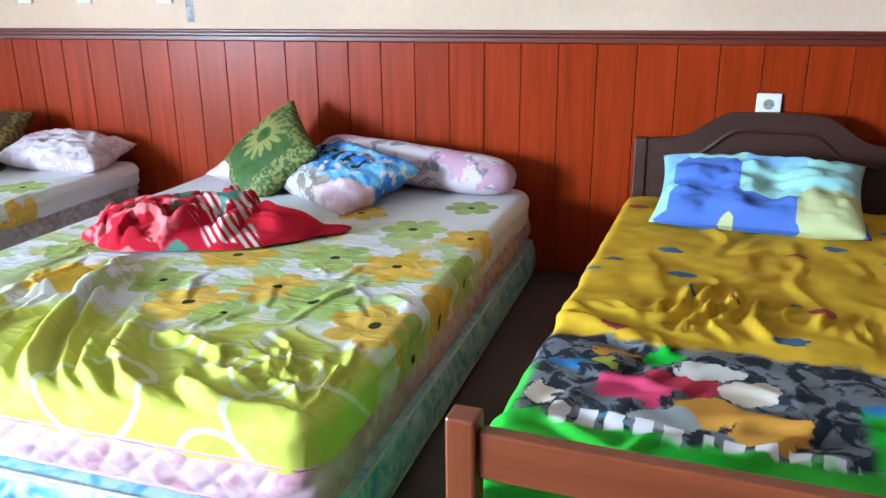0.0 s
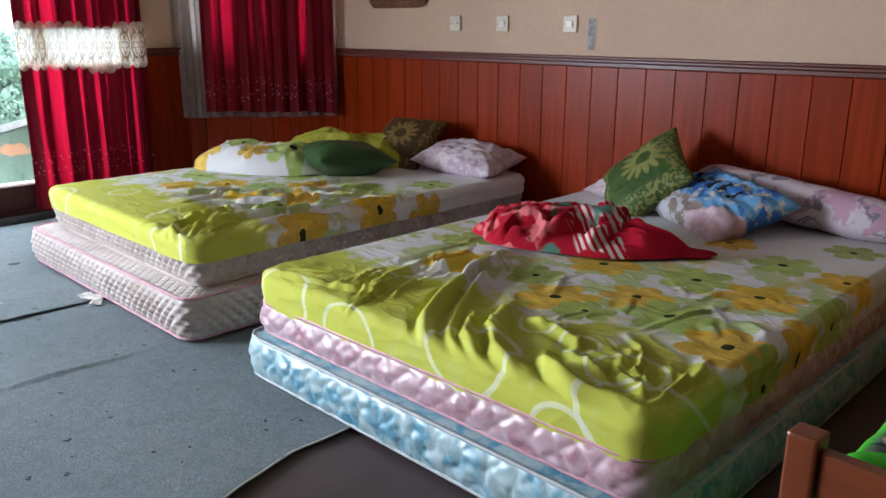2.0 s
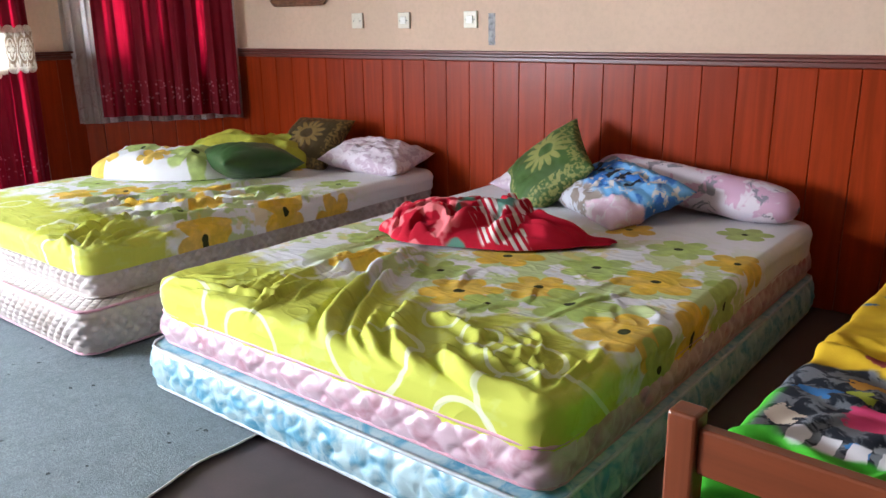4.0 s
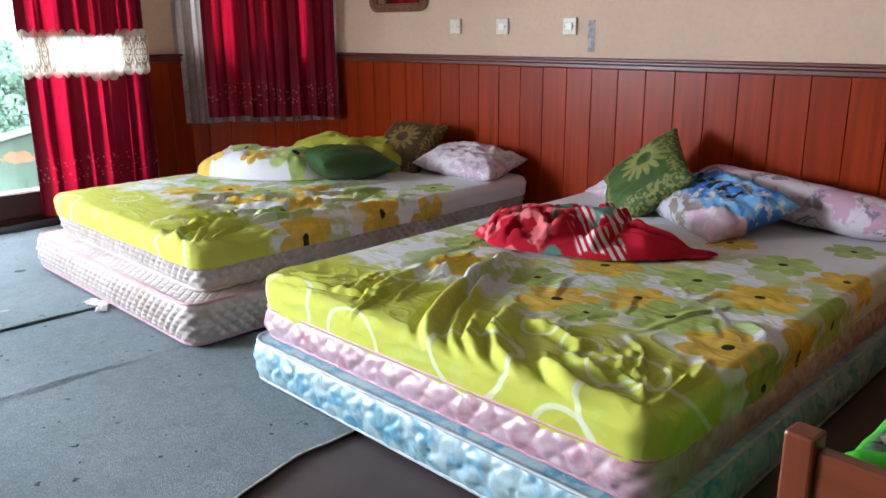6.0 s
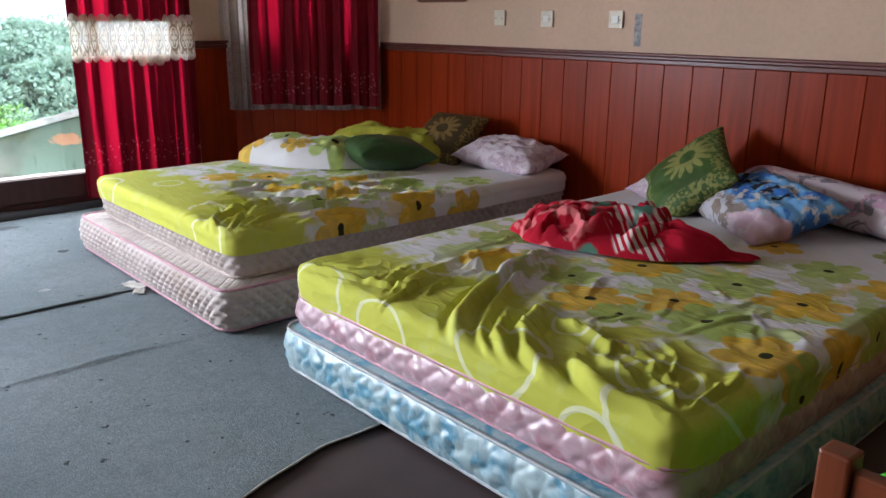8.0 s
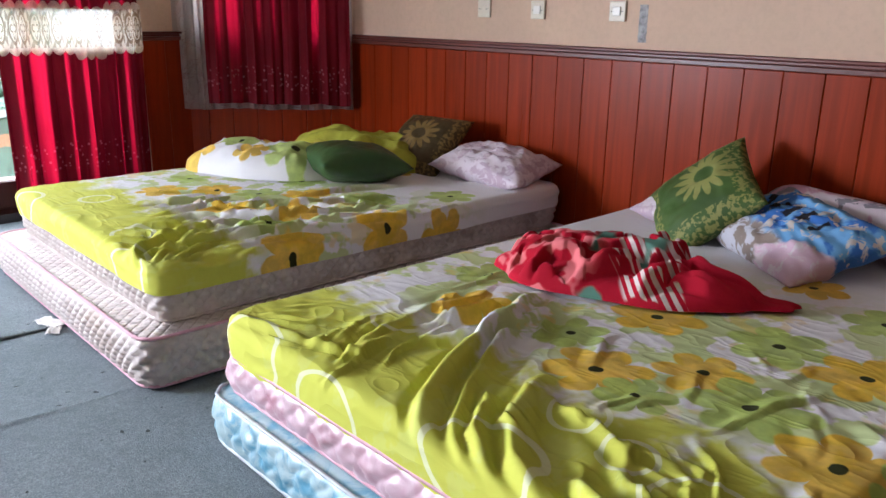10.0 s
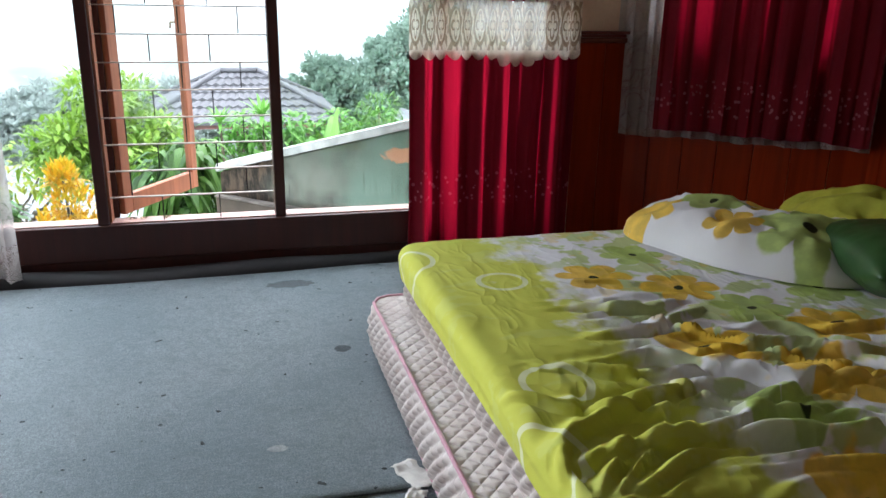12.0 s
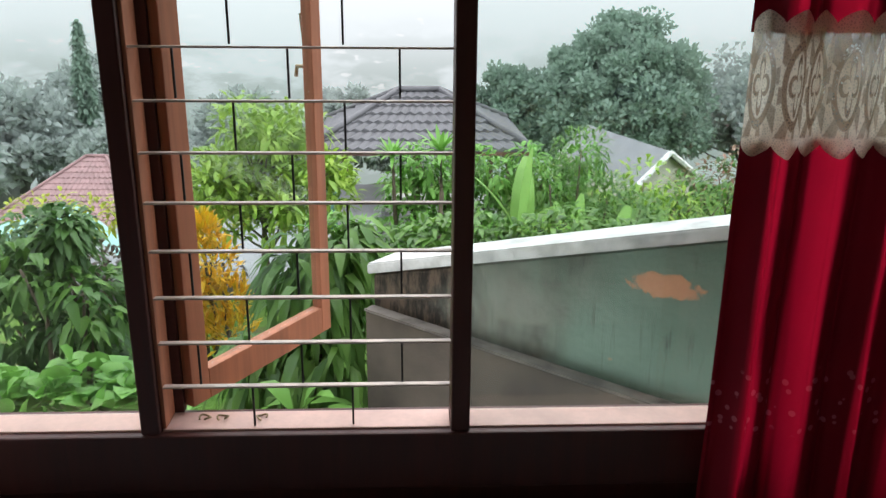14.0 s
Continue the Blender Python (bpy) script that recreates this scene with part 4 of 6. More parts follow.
folds2 += drift(-1.97, 2.33, 0.18, 0.2, 112, 9, 0.36, 0.012, 0.015, 24, 14) + drift(-1.22, 2.27, 0.30, 0.12, 163, 11, 0.42, 0.011, 0.010, 25, 14) + drift(-1.2, 2.7, 0.35, 0.25, 100, 11, 0.25, 0.012, 0.007, 26, 35) + drift(-2.0, 2.85, 0.2, 0.3, 80, 8, 0.35, 0.013, 0.009, 27, 25)
sheet("fitted_sheet", "lime and white fitted sheet with yellow flowers, rumpled at the foot", B2X0, B2X1, B2Y0, B2Y1, 0.405, 0.142, folds2, sheet_mat("lime_flower_cotton_middle", 2.47, FL2, RG2, (B2X0, B2X1, B2Y0, 0.405)),
      lambda x, y: 0.003 * nz(x * 13, y * 13) * smooth01(3.2, 2.4, y) if y < 3.2 else 0.0, seed=5.0)


# ---- pillows and cushions ----
def cushion(w, d, h, seed, pinch=2.6, dent=0.0, crease=0.012, n=44):
    """A stuffed cushion with pointed corners, flat seam all round."""
    def face(sign):
        def fn(u, v):
            a, b = 2 * u - 1, 2 * v - 1
            puff = max(0.0, (1 - abs(a) ** pinch) * (1 - abs(b) ** pinch)) ** 0.55
            tx = a * w / 2 * (1 - 0.07 * (1 - abs(b) ** 2) * abs(a) ** 3)
            ty = b * d / 2 * (1 - 0.07 * (1 - abs(a) ** 2) * abs(b) ** 3)
            z = sign * h / 2 * puff + crease * puff * nz(a * 3 + seed, b * 3, sign) + 0.5 * crease * puff * nz(a * 9 + seed, b * 7, sign)
            z -= dent * math.exp(-(a * a + b * b) * 3) * (1 if sign > 0 else 0)
            return (tx, ty, z)
        return fn
    bm = surf(face(1), n, n)
    other = surf(face(-1), n, n)
    me = bpy.data.meshes.new("half")
    other.to_mesh(me)
    other.free()
    bm.from_mesh(me)
    bpy.data.meshes.remove(me)
    bmesh.ops.remove_doubles(bm, verts=bm.verts, dist=0.0008)
    return bm


def brocade(name, c, gold, centre=(0, 0), r=0.13, border=0.19):
    """Cushion cloth with a gold sunflower and leafy border."""
    k = Nodes(name)
    x, y, z = k.xyz()
    dx, dy = k.math("SUBTRACT", x, centre[0]), k.math("SUBTRACT", y, centre[1])
    d = k.math("SQRT", k.math("ADD", k.math("MULTIPLY", dx, dx), k.math("MULTIPLY", dy, dy)))
    th = k.math("ARCTAN2", dy, dx)
    lobe = k.math("ABSOLUTE", k.math("COSINE", k.math("MULTIPLY", th, 7.0)))
    edge = k.math("MULTIPLY_ADD", lobe, r * 0.5, r * 0.5)
    petal = k.math("MULTIPLY", k.math("SUBTRACT", 1.0, k.step(k.math("SUBTRACT", d, edge), -0.006, 0.006)), k.step(d, r * 0.30, r * 0.36))
    ax, ay = k.math("ABSOLUTE", x), k.math("ABSOLUTE", y)
    rim = k.math("MULTIPLY", k.step(k.math("MAXIMUM", ax, ay), border * 0.78, border * 0.8), k.step(k.noise(55, 3), 0.48, 0.56))
    col = k.mix(k.step(k.noise(5, 3), 0.3, 0.7), tuple(v * 0.7 for v in c), c)
    col = k.mix(k.math("MULTIPLY", k.math("MAXIMUM", petal, rim), 0.8), col, gold)
    k.bump(k.noise(240, 2), 0.25, 0.002)
    return k.base(col, 0.65, 0, 0.3)


GREENB = brocade("green_brocade", (0.05, 0.10, 0.02), (0.25, 0.24, 0.07), (-0.03, 0.06), 0.13)
BROWNB = brocade("brown_brocade", (0.065, 0.040, 0.012), (0.22, 0.14, 0.04), (0, 0.02), 0.12)
GREENS = plain("green_satin", (0.026, 0.080, 0.020), 0.4, 0, 0.3, 8, 200, 0.1)


def floral_mat(name, base, c1, c2, scale):
    k = Nodes(name)
    a, b = k.noise(scale, 3, 0.6, None, 0.5), k.noise(scale * 1.6, 4, 0.6, k.mapped((1, 1, 1), loc=(7, 3, 1)), 0.8)
    col = k.mix(k.step(a, 0.52, 0.57), base, c1)
    col = k.mix(k.step(b, 0.57, 0.61), col, c2)
    k.bump(k.noise(14, 4), 0.35, 0.01)
    return k.base(col, 0.8, 0, 0.2)


PINKFLOR = floral_mat("pink_floral_cotton", (0.66, 0.58, 0.64), (0.56, 0.34, 0.46), (0.24, 0.22, 0.26), 7)
LILAC = floral_mat("lilac_floral_cotton", (0.70, 0.62, 0.68), (0.52, 0.40, 0.48), (0.60, 0.50, 0.55), 14)


def print_mat():
    """Blue pillow print: pale panel with a slanting row of dark bars, pink hem."""
    k = Nodes("blue_print_cotton")
    x, y, z = k.xyz()
    a, b = k.noise(8, 3, 0.6, None, 0.6), k.noise(17, 3, 0.6, k.mapped((1, 1, 1), loc=(4, 2, 1)), 0.6)
    col = k.mix(k.step(a, 0.46, 0.54), (0.05, 0.17, 0.50), (0.16, 0.38, 0.66))
    col = k.mix(k.step(b, 0.56, 0.60), col, (0.55, 0.50, 0.46))
    low = k.math("SUBTRACT", 1.0, k.step(k.math("ADD", y, k.math("MULTIPLY", a, 0.12)), -0.06, -0.03))
    col = k.mix(low, col, k.mix(k.step(b, 0.47, 0.53), (0.46, 0.45, 0.49), (0.24, 0.19, 0.16)))
    hem = k.step(k.math("ADD", k.math("SUBTRACT", k.math("MULTIPLY", x, 0.75), y), k.math("MULTIPLY", a, 0.10)), 0.28, 0.30)
    col = k.mix(hem, col, k.mix(k.step(b, 0.5, 0.6), (0.66, 0.46, 0.55), (0.70, 0.62, 0.64)))
    row = k.math("SUBTRACT", 1.0, k.step(k.math("ABSOLUTE", k.math("SUBTRACT", y, 0.02)), 0.035, 0.042))
    bar = k.step(k.math("SINE", k.math("MULTIPLY_ADD", b, 5.0, k.math("MULTIPLY", x, 80.0))), 0.0, 0.2)
    span = k.math("SUBTRACT", 1.0, k.step(k.math("ABSOLUTE", k.math("ADD", x, 0.03)), 0.17, 0.18))
    col = k.mix(k.math("MULTIPLY", k.math("MULTIPLY", row, bar), span), col, (0.015, 0.015, 0.02))
    k.bump(k.noise(14, 4), 0.35, 0.01)
    return k.base(col, 0.8, 0, 0.2)


BLUEPRINT = print_mat()


def put(ob, *a):
    ob.matrix_basis = pose(*a)
    return ob


# on the middle bed
green_cushion = tagged(part("green_cushion", cushion(0.46, 0.46, 0.17, 3.0), GREENB, None, "", True), "green brocade cushion with a gold sunflower, propped up", "cushion")
green_cushion.matrix_basis = pose(-1.93, 3.90, 0.545, 46, 14, -40) @ pose(0, 0, 0, 0, 0, -12)
put(tagged(part("bolster", surf(lambda u, v: (lambda a, s, rr: (s * 0.47, rr * math.cos(a), rr * math.sin(a) * 0.86))(u * math.tau, 2 * v - 1, 0.105 * max(0.03, 1 - abs(2 * v - 1) ** 7) ** 0.5 * (1 + 0.07 * nz(v * 6, u * 4))), 40, 60, close_u=True), PINKFLOR, None, "", True),
    "white and pink floral bolster pillow against the wall", "bolster"), -1.29, 4.07, 0.512, 0, 5, -2)
put(tagged(part("blue_pillow", cushion(0.62, 0.42, 0.17, 8.0, 3.0, 0.0, 0.03), BLUEPRINT, None, "", True), "blue cartoon-print pillow with white and pink patches, crumpled", "pillow"), -1.55, 3.86, 0.495, 18, 4, -32)
put(tagged(part("white_pillow", cushion(0.56, 0.38, 0.15, 15.0, 2.6, 0, 0.02), LILAC, None, "", True), "white and lilac floral pillow under the green cushion", "pillow"), -1.95, 4.03, 0.475, 3, 0, 2)


# red blanket, heaped
HEAPR = random.Random(12)
HEAPF = []
for i in range(46):
    hx, hy, ha = HEAPR.uniform(-0.42, 0.10), HEAPR.uniform(-0.15, 0.15), HEAPR.uniform(0, math.pi)
    hl = HEAPR.uniform(0.06, 0.14)
    HEAPF.append((hx - hl * math.cos(ha), hy - hl * math.sin(ha), hx + hl * math.cos(ha), hy + hl * math.sin(ha), HEAPR.uniform(0.016, 0.03), HEAPR.uniform(0.05, 0.105)))
for i in range(9):
    hy = -0.14 + 0.035 * i
    HEAPF.append((HEAPR.uniform(-0.05, 0.1), hy, HEAPR.uniform(0.3, 0.42), -0.06 + 0.5 * hy, HEAPR.uniform(0.014, 0.026), HEAPR.uniform(0.02, 0.05)))


def heap_plan(u, v):
    """Where a point of the blanket lies, how far it tapers and how it falls off at the rim."""
    a, b = 2 * u - 1, 2 * v - 1
    rr = min(1.0, math.hypot(a, b))
    th = math.atan2(b, a)
    wob = 1 + 0.20 * nz(math.cos(th) * 1.9, math.sin(th) * 1.9, 3.0)
    x, y = a * 0.47 * wob, b * 0.225 * wob
    taper = smooth01(0.05, 0.42, x)
    return x, y * (1 - 0.55 * taper) - 0.06 * taper, taper, max(0.0, 1 - rr ** 5) ** 0.5


def disc_map(fn):
    """Square to disc, so that the rim is round."""
    def g(u, v):
        a, b = 2 * u - 1, 2 * v - 1
        s, t = a * math.sqrt(1 - b * b / 2), b * math.sqrt(1 - a * a / 2)
        return fn((s + 1) / 2, (t + 1) / 2)
    return g


def heaped(nu=200, nv=130):
    """A thrown blanket: a low mound under many tight folds."""
    plan = disc_map(heap_plan)
    grid = [[plan(i / nu, j / nv) for j in range(nv + 1)] for i in range(nu + 1)]
    gx = np.array([[p[0] for p in row] for row in grid])
    gy = np.array([[p[1] for p in row] for row in grid])
    high = strokes(gx, gy, [([(a, b), ((a + c) / 2 + 0.02, (b + d) / 2 - 0.015), (c, d)], w, h) for a, b, c, d, w, h in HEAPF])

    def fn(u, v):
        i, j = round(u * nu), round(v * nv)
        x, y, taper, fall = grid[i][j]
        mound = 0.085 - 0.055 * taper + 0.035 * nz(x * 5, y * 5, 4.0) * (1 - taper)
        z = fall * (mound + float(high[i, j]) * (1 - 0.3 * taper) + 0.012 * nz(x * 11, y * 11, 2.0))
        return (x + 0.02 * fall * nz(x * 9, y * 9, 9), y + 0.02 * fall * nz(x * 9, y * 9, 12), max(0.0, z) + 0.006)
    return surf(fn, nu, nv)


def blanket_mat():
    k = Nodes("red_fleece_blanket")
    x, y, z = k.xyz()
    col = k.mix(k.step(k.noise(5, 3), 0.35, 0.7), (0.36, 0.006, 0.020), (0.52, 0.012, 0.035))
    sx = k.math("ADD", x, k.math("MULTIPLY", z, 0.55))
    wave = k.math("SINE", k.math("ADD", k.math("MULTIPLY", k.math("ADD", sx, k.math("MULTIPLY", y, 0.25)), 205.0), k.math("MULTIPLY", k.noise(5, 2), 9.0)))
    band = k.math("MULTIPLY", k.step(sx, 0.0, 0.02), k.math("SUBTRACT", 1.0, k.step(k.math("ADD", sx, k.math("MULTIPLY", k.noise(14, 2), 0.06)), 0.21, 0.22)))
    band = k.math("MULTIPLY", band, k.step(k.math("SINE", k.math("MULTIPLY_ADD", y, 62.0, 0.8)), -0.75, -0.6))
    col = k.mix(k.math("MULTIPLY", k.step(wave, -0.15, 0.05), band), col, (0.70, 0.60, 0.58))
    pink = k.math("MULTIPLY", k.step(k.noise(9, 2), 0.50, 0.55), k.math("SUBTRACT", 1.0, k.step(x, -0.16, -0.08)))
    col = k.mix(pink, col, (0.64, 0.16, 0.17))
    green = k.math("MULTIPLY", k.step(k.noise(6, 2, 0.5, k.mapped((1, 1, 1), loc=(3, 1, 0))), 0.52, 0.56), k.math("SUBTRACT", 1.0, k.step(k.math("ABSOLUTE", k.math("ADD", x, 0.03)), 0.10, 0.13)))
    col = k.mix(green, col, (0.10, 0.22, 0.17))
    k.bump(k.noise(160, 3), 0.4, 0.004)
    return k.base(col, 0.9, 0, 0.15)


put(tagged(part("red_blanket", heaped(), blanket_mat(), None, "", True), "crumpled red fleece blanket with white stripes and green patches", "blanket"), -1.74, 3.19, 0.410, 0, 0, 25)

# on the bed by the window
put(tagged(part("green_pillow", cushion(0.60, 0.46, 0.20, 1.0), GREENS, None, "", True), "dark green satin cushion lying flat", "cushion"), -3.64, 3.45, 0.50, -5, -4, -18)
put(tagged(part("brown_cushion", cushion(0.44, 0.44, 0.16, 6.0), BROWNB, None, "", True), "brown brocade cushion with a gold sunflower", "cushion"), -3.62, 3.92, 0.535, 38, 0, 8)
put(tagged(part("lilac_pillow", cushion(0.56, 0.40, 0.17, 11.0, 2.6, 0, 0.03), LILAC, None, "", True), "white and lilac floral pillow with ruffled edge", "pillow"), -3.15, 4.0, 0.492, 8, 4, 8)


def roll_mat():
    return sheet_mat("lime_flower_cotton_roll", -3.0, [(-0.37, -0.06, 0.12, 1), (-0.18, 0.04, 0.11, 0), (0.17, -0.08, 0.17, 0), (0.0, 0.14, 0.1, 1), (0.36, 0.0, 0.12, 1), (-0.05, -0.13, 0.09, 1)], [])


def crumpled(w, d, h, seed):
    """A rumpled heap of bedding with soft creases and an uneven rim."""
    def fn(u, v):
        a, b = 2 * u - 1, 2 * v - 1
        rr, th = math.hypot(a, b), math.atan2(b, a)
        wob = 1 + 0.22 * nz(math.cos(th) * 1.5 + seed, math.sin(th) * 1.5, seed)
        x, y = a * w / 2 * wob, b * d / 2 * wob
        fall = max(0.0, 1 - min(1.0, rr) ** 4) ** 0.5
        n1 = nz(x * 4 + seed, y * 5, seed)
        n2 = 1 - 2 * abs(nz(x * 6 + seed, y * 9, seed + 2))
        n3 = 1 - 2 * abs(nz(x * 14, y * 14 + seed, seed + 5))
        return (x + 0.03 * fall * nz(x * 7, y * 7, seed + 8), y + 0.03 * fall * nz(x * 7, y * 7, seed + 11), fall * h * (0.75 + 0.35 * n1 + 0.18 * n2 + 0.07 * n3) + 0.004)
    return surf(disc_map(fn), 80, 60)


put(tagged(part("rolled_quilt", crumpled(0.98, 0.46, 0.15, 3.0), roll_mat(), None, "", True), "bunched floral quilt in white, yellow and lime", "quilt"), -4.02, 3.22, 0.418, 0, 0, 36)
put(tagged(part("lime_quilt", crumpled(0.95, 0.5, 0.18, 7.0), plain("lime_cotton", (0.42, 0.42, 0.05), 0.8, 0, 0.25, 6, 60, 0.3, 0.006, 0.2), None, "", True), "lime-yellow quilt bunched at the head of the bed", "quilt"), -3.95, 3.72, 0.418, 0, 0, 14)

# ---- wooden single bed ----
S_X, S_Y, S_W = -0.441, 1.855, 1.02
SBED = pose(S_X, S_Y, 0, 0, 0, -2.4)
sb = thing("single_bed", "brown varnished wooden single bed frame", "bed", (S_X, S_Y, 0))
sb.matrix_basis = SBED
for x in (0.0, S_W):
    bm = bmesh.new()
    box(bm, x, x + 0.052, 0, 0.052, 0, 0.598, 0.006)
    part("post", bm, BEDPOST, sb)
    bm = bmesh.new()
    box(bm, x, x + 0.052, 2.30, 2.352, 0, 0.66, 0.006)
    part("post", bm, HEADWOOD, sb)
part("foot_rail", one_box(0.053, S_W - 0.001, 0.010, 0.040, 0.490, 0.575, 0.005), BEDWOOD, sb)
part("foot_rail", one_box(0.053, S_W - 0.001, 0.012, 0.038, 0.22, 0.33, 0.005), BEDWOOD, sb)
for x in (0.012, S_W + 0.012):
    part("side_rail", one_box(x, x + 0.028, 0.053, 2.299, 0.20, 0.32, 0.004), BEDWOOD, sb)


def head_outline():
    pts = [(0.053, 0.30)]
    for i in range(33):
        f = i / 32
        x = 0.053 + (S_W - 0.054) * f
        arch = 0.09 * smooth01(0.12, 0.34, f) * smooth01(0.88, 0.66, f) + 0.035 * math.sin(math.pi * f)
        pts.append((x, 0.655 + arch))
    pts.append((S_W - 0.001, 0.30))
    return pts


bm = bmesh.new()
vs = [bm.verts.new((x, 2.31, z)) for x, z in head_outline()]
bm.faces.new(vs)
ext = bmesh.ops.extrude_face_region(bm, geom=bm.faces[:])
bmesh.ops.translate(bm, verts=[v for v in ext["geom"] if isinstance(v, bmesh.types.BMVert)], vec=(0, 0.032, 0))
part("headboard", bm, HEADWOOD, sb, "dark carved wooden headboard")
bm = bmesh.new()
tube(bm, [(x * 0.8 + 0.1, 2.306, z - 0.07) for x, z in head_outline()[1:-1]], 0.009, 6)
part("carved_bead", bm, HEADWOOD, sb)

sm = mattress("single_mattress", "thin single mattress on the wooden bed", 0.045, S_W + 0.01, 0.06, 2.28, 0.27, 0.40, WHITEQ, WHITEQ, q_oval, 0.03, 6)
sm.matrix_basis = SBED @ Matrix.Translation(((0.055 + S_W) / 2, 1.17, 0.27))
part("slat_board", one_box(0.041, S_W + 0.011, 0.054, 2.298, 0.245, 0.268, 0.003), BEDWOOD, sb)


def cartoon_mat():
    """Printed blanket: yellow above, grey scene with blots of colour, green at the foot, white bars of lettering."""
    k = Nodes("cartoon_print_fleece")
    x, y, z = k.xyz()
    yy = k.math("ADD", y, k.math("MULTIPLY", k.math("SUBTRACT", k.noise(9, 2), 0.5), 0.12))
    yellow = k.mix(k.step(k.noise(6, 3), 0.35, 0.7), (0.50, 0.30, 0.012), (0.66, 0.42, 0.02))
    vor = k.n("ShaderNodeTexVoronoi")
    k.link(k.mapped((4.6, 7.5, 0.0)), vor.inputs["Vector"])
    vor.inputs["Scale"].default_value = 1.0
    blot = k.math("SUBTRACT", 1.0, k.step(k.math("MULTIPLY_ADD", k.noise(30, 3), 0.35, vor.outputs["Distance"]), 0.34, 0.38))
    hue = k.mix(k.step(vor.outputs["Color"], 0.4, 0.6), (0.07, 0.13, 0.20), (0.30, 0.06, 0.05))
    col = k.mix(blot, yellow, hue)
    grey = k.mix(k.step(k.noise(18, 4, 0.6, None, 0.8), 0.46, 0.56), (0.022, 0.026, 0.035), (0.17, 0.18, 0.20))
    for cx, cy, rx, ry, c2 in ((0.25, 0.47, 0.085, 0.075, (0.62, 0.06, 0.16)), (0.35, 0.53, 0.09, 0.05, (0.40, 0.03, 0.06)), (0.40, 0.60, 0.07, 0.04, (0.60, 0.56, 0.52)), (0.41, 0.42, 0.07, 0.07, (0.55, 0.27, 0.04)),
                              (0.52, 0.37, 0.07, 0.07, (0.55, 0.27, 0.04)), (0.49, 0.52, 0.06, 0.05, (0.58, 0.50, 0.42)), (0.07, 0.40, 0.038, 0.034, (0.55, 0.45, 0.36)), (0.08, 0.55, 0.04, 0.025, (0.05, 0.18, 0.42)),
                              (0.17, 0.57, 0.05, 0.03, (0.34, 0.40, 0.05)), (0.24, 0.33, 0.03, 0.025, (0.05, 0.18, 0.42)), (0.29, 0.65, 0.05, 0.035, (0.05, 0.40, 0.03)), (0.33, 0.36, 0.06, 0.05, (0.30, 0.31, 0.32)),
                              (0.74, 0.5, 0.05, 0.06, (0.05, 0.18, 0.42)), (0.18, 0.64, 0.06, 0.02, (0.50, 0.24, 0.04)), (0.80, 0.4, 0.06, 0.05, (0.58, 0.06, 0.10))):
        ex = k.math("DIVIDE", k.math("SUBTRACT", k.math("ADD", x, k.math("MULTIPLY", k.noise(13, 4, 0.6), 0.13)), cx + 0.065), rx)
        ey = k.math("DIVIDE", k.math("SUBTRACT", k.math("ADD", y, k.math("MULTIPLY", k.noise(15, 4, 0.6, k.mapped((1, 1, 1), loc=(3, 5, 0))), 0.13)), cy + 0.065), ry)
        d = k.math("ADD", k.math("MULTIPLY", ex, ex), k.math("MULTIPLY", ey, ey))
        grey = k.mix(k.math("SUBTRACT", 1.0, k.step(d, 0.85, 1.05)), grey, c2)
    # pale bars where the print has lettering
    row = k.math("SUBTRACT", 1.0, k.step(k.math("ABSOLUTE", k.math("SUBTRACT", k.math("ADD", y, k.math("MULTIPLY", x, 0.10)), 0.325)), 0.040, 0.046))
    bar = k.step(k.math("SINE", k.math("MULTIPLY_ADD", k.noise(30, 1), 1.6, k.math("MULTIPLY", x, 112.0))), -0.55, -0.35)
    ends = k.math("MULTIPLY", k.step(x, 0.08, 0.09), k.math("SUBTRACT", 1.0, k.step(x, 0.66, 0.67)))
    gap = k.step(k.math("ABSOLUTE", k.math("SUBTRACT", x, 0.385)), 0.012, 0.018)
    grey = k.mix(k.math("MULTIPLY", k.math("MULTIPLY", row, bar), k.math("MULTIPLY", ends, gap)), grey, (0.74, 0.70, 0.72))
    wide = k.math("SUBTRACT", 1.0, k.step(k.math("ABSOLUTE", k.math("SUBTRACT", x, 0.36)), 0.32, 0.35))
    green = k.mix(k.step(k.noise(4, 3), 0.35, 0.7), (0.05, 0.36, 0.02), (0.10, 0.52, 0.04))
    col = k.mix(k.math("SUBTRACT", 1.0, k.step(yy, 0.70, 0.73)), col, grey)
    col = k.mix(k.math("SUBTRACT", 1.0, k.step(yy, 0.27, 0.30)), col, green)
    col = k.mix(k.math("MULTIPLY", k.math("SUBTRACT", 1.0, wide), k.math("SUBTRACT", 1.0, k.step(yy, 0.50, 0.54))), col, green)
    k.bump(k.noise(240, 3), 0.3, 0.003)
    return k.base(col, 0.9, 0, 0.15)


S_BX0, S_BX1, S_BY0, S_BY1, S_TOP = S_X - 0.01, S_X + S_W + 0.02, S_Y + 0.055, S_Y + 2.26, 0.43
sfolds = drift(0.38, 1.0, 0.16, 0.12, 75, 16, 0.3, 0.012, 0.018, 31, 20) + drift(0.75, 0.95, 0.25, 0.10, 88, 18, 0.25, 0.012, 0.016, 32, 12) + drift(0.25, 0.85, 0.2, 0.12, 150, 10, 0.4, 0.018, 0.012, 33, 25) + drift(0.45, 1.45, 0.35, 0.4, 80, 12, 0.5, 0.020, 0.006, 34, 30) + drift(0.4, 0.4, 0.35, 0.25, 20, 14, 0.4, 0.018, 0.014, 35, 40)
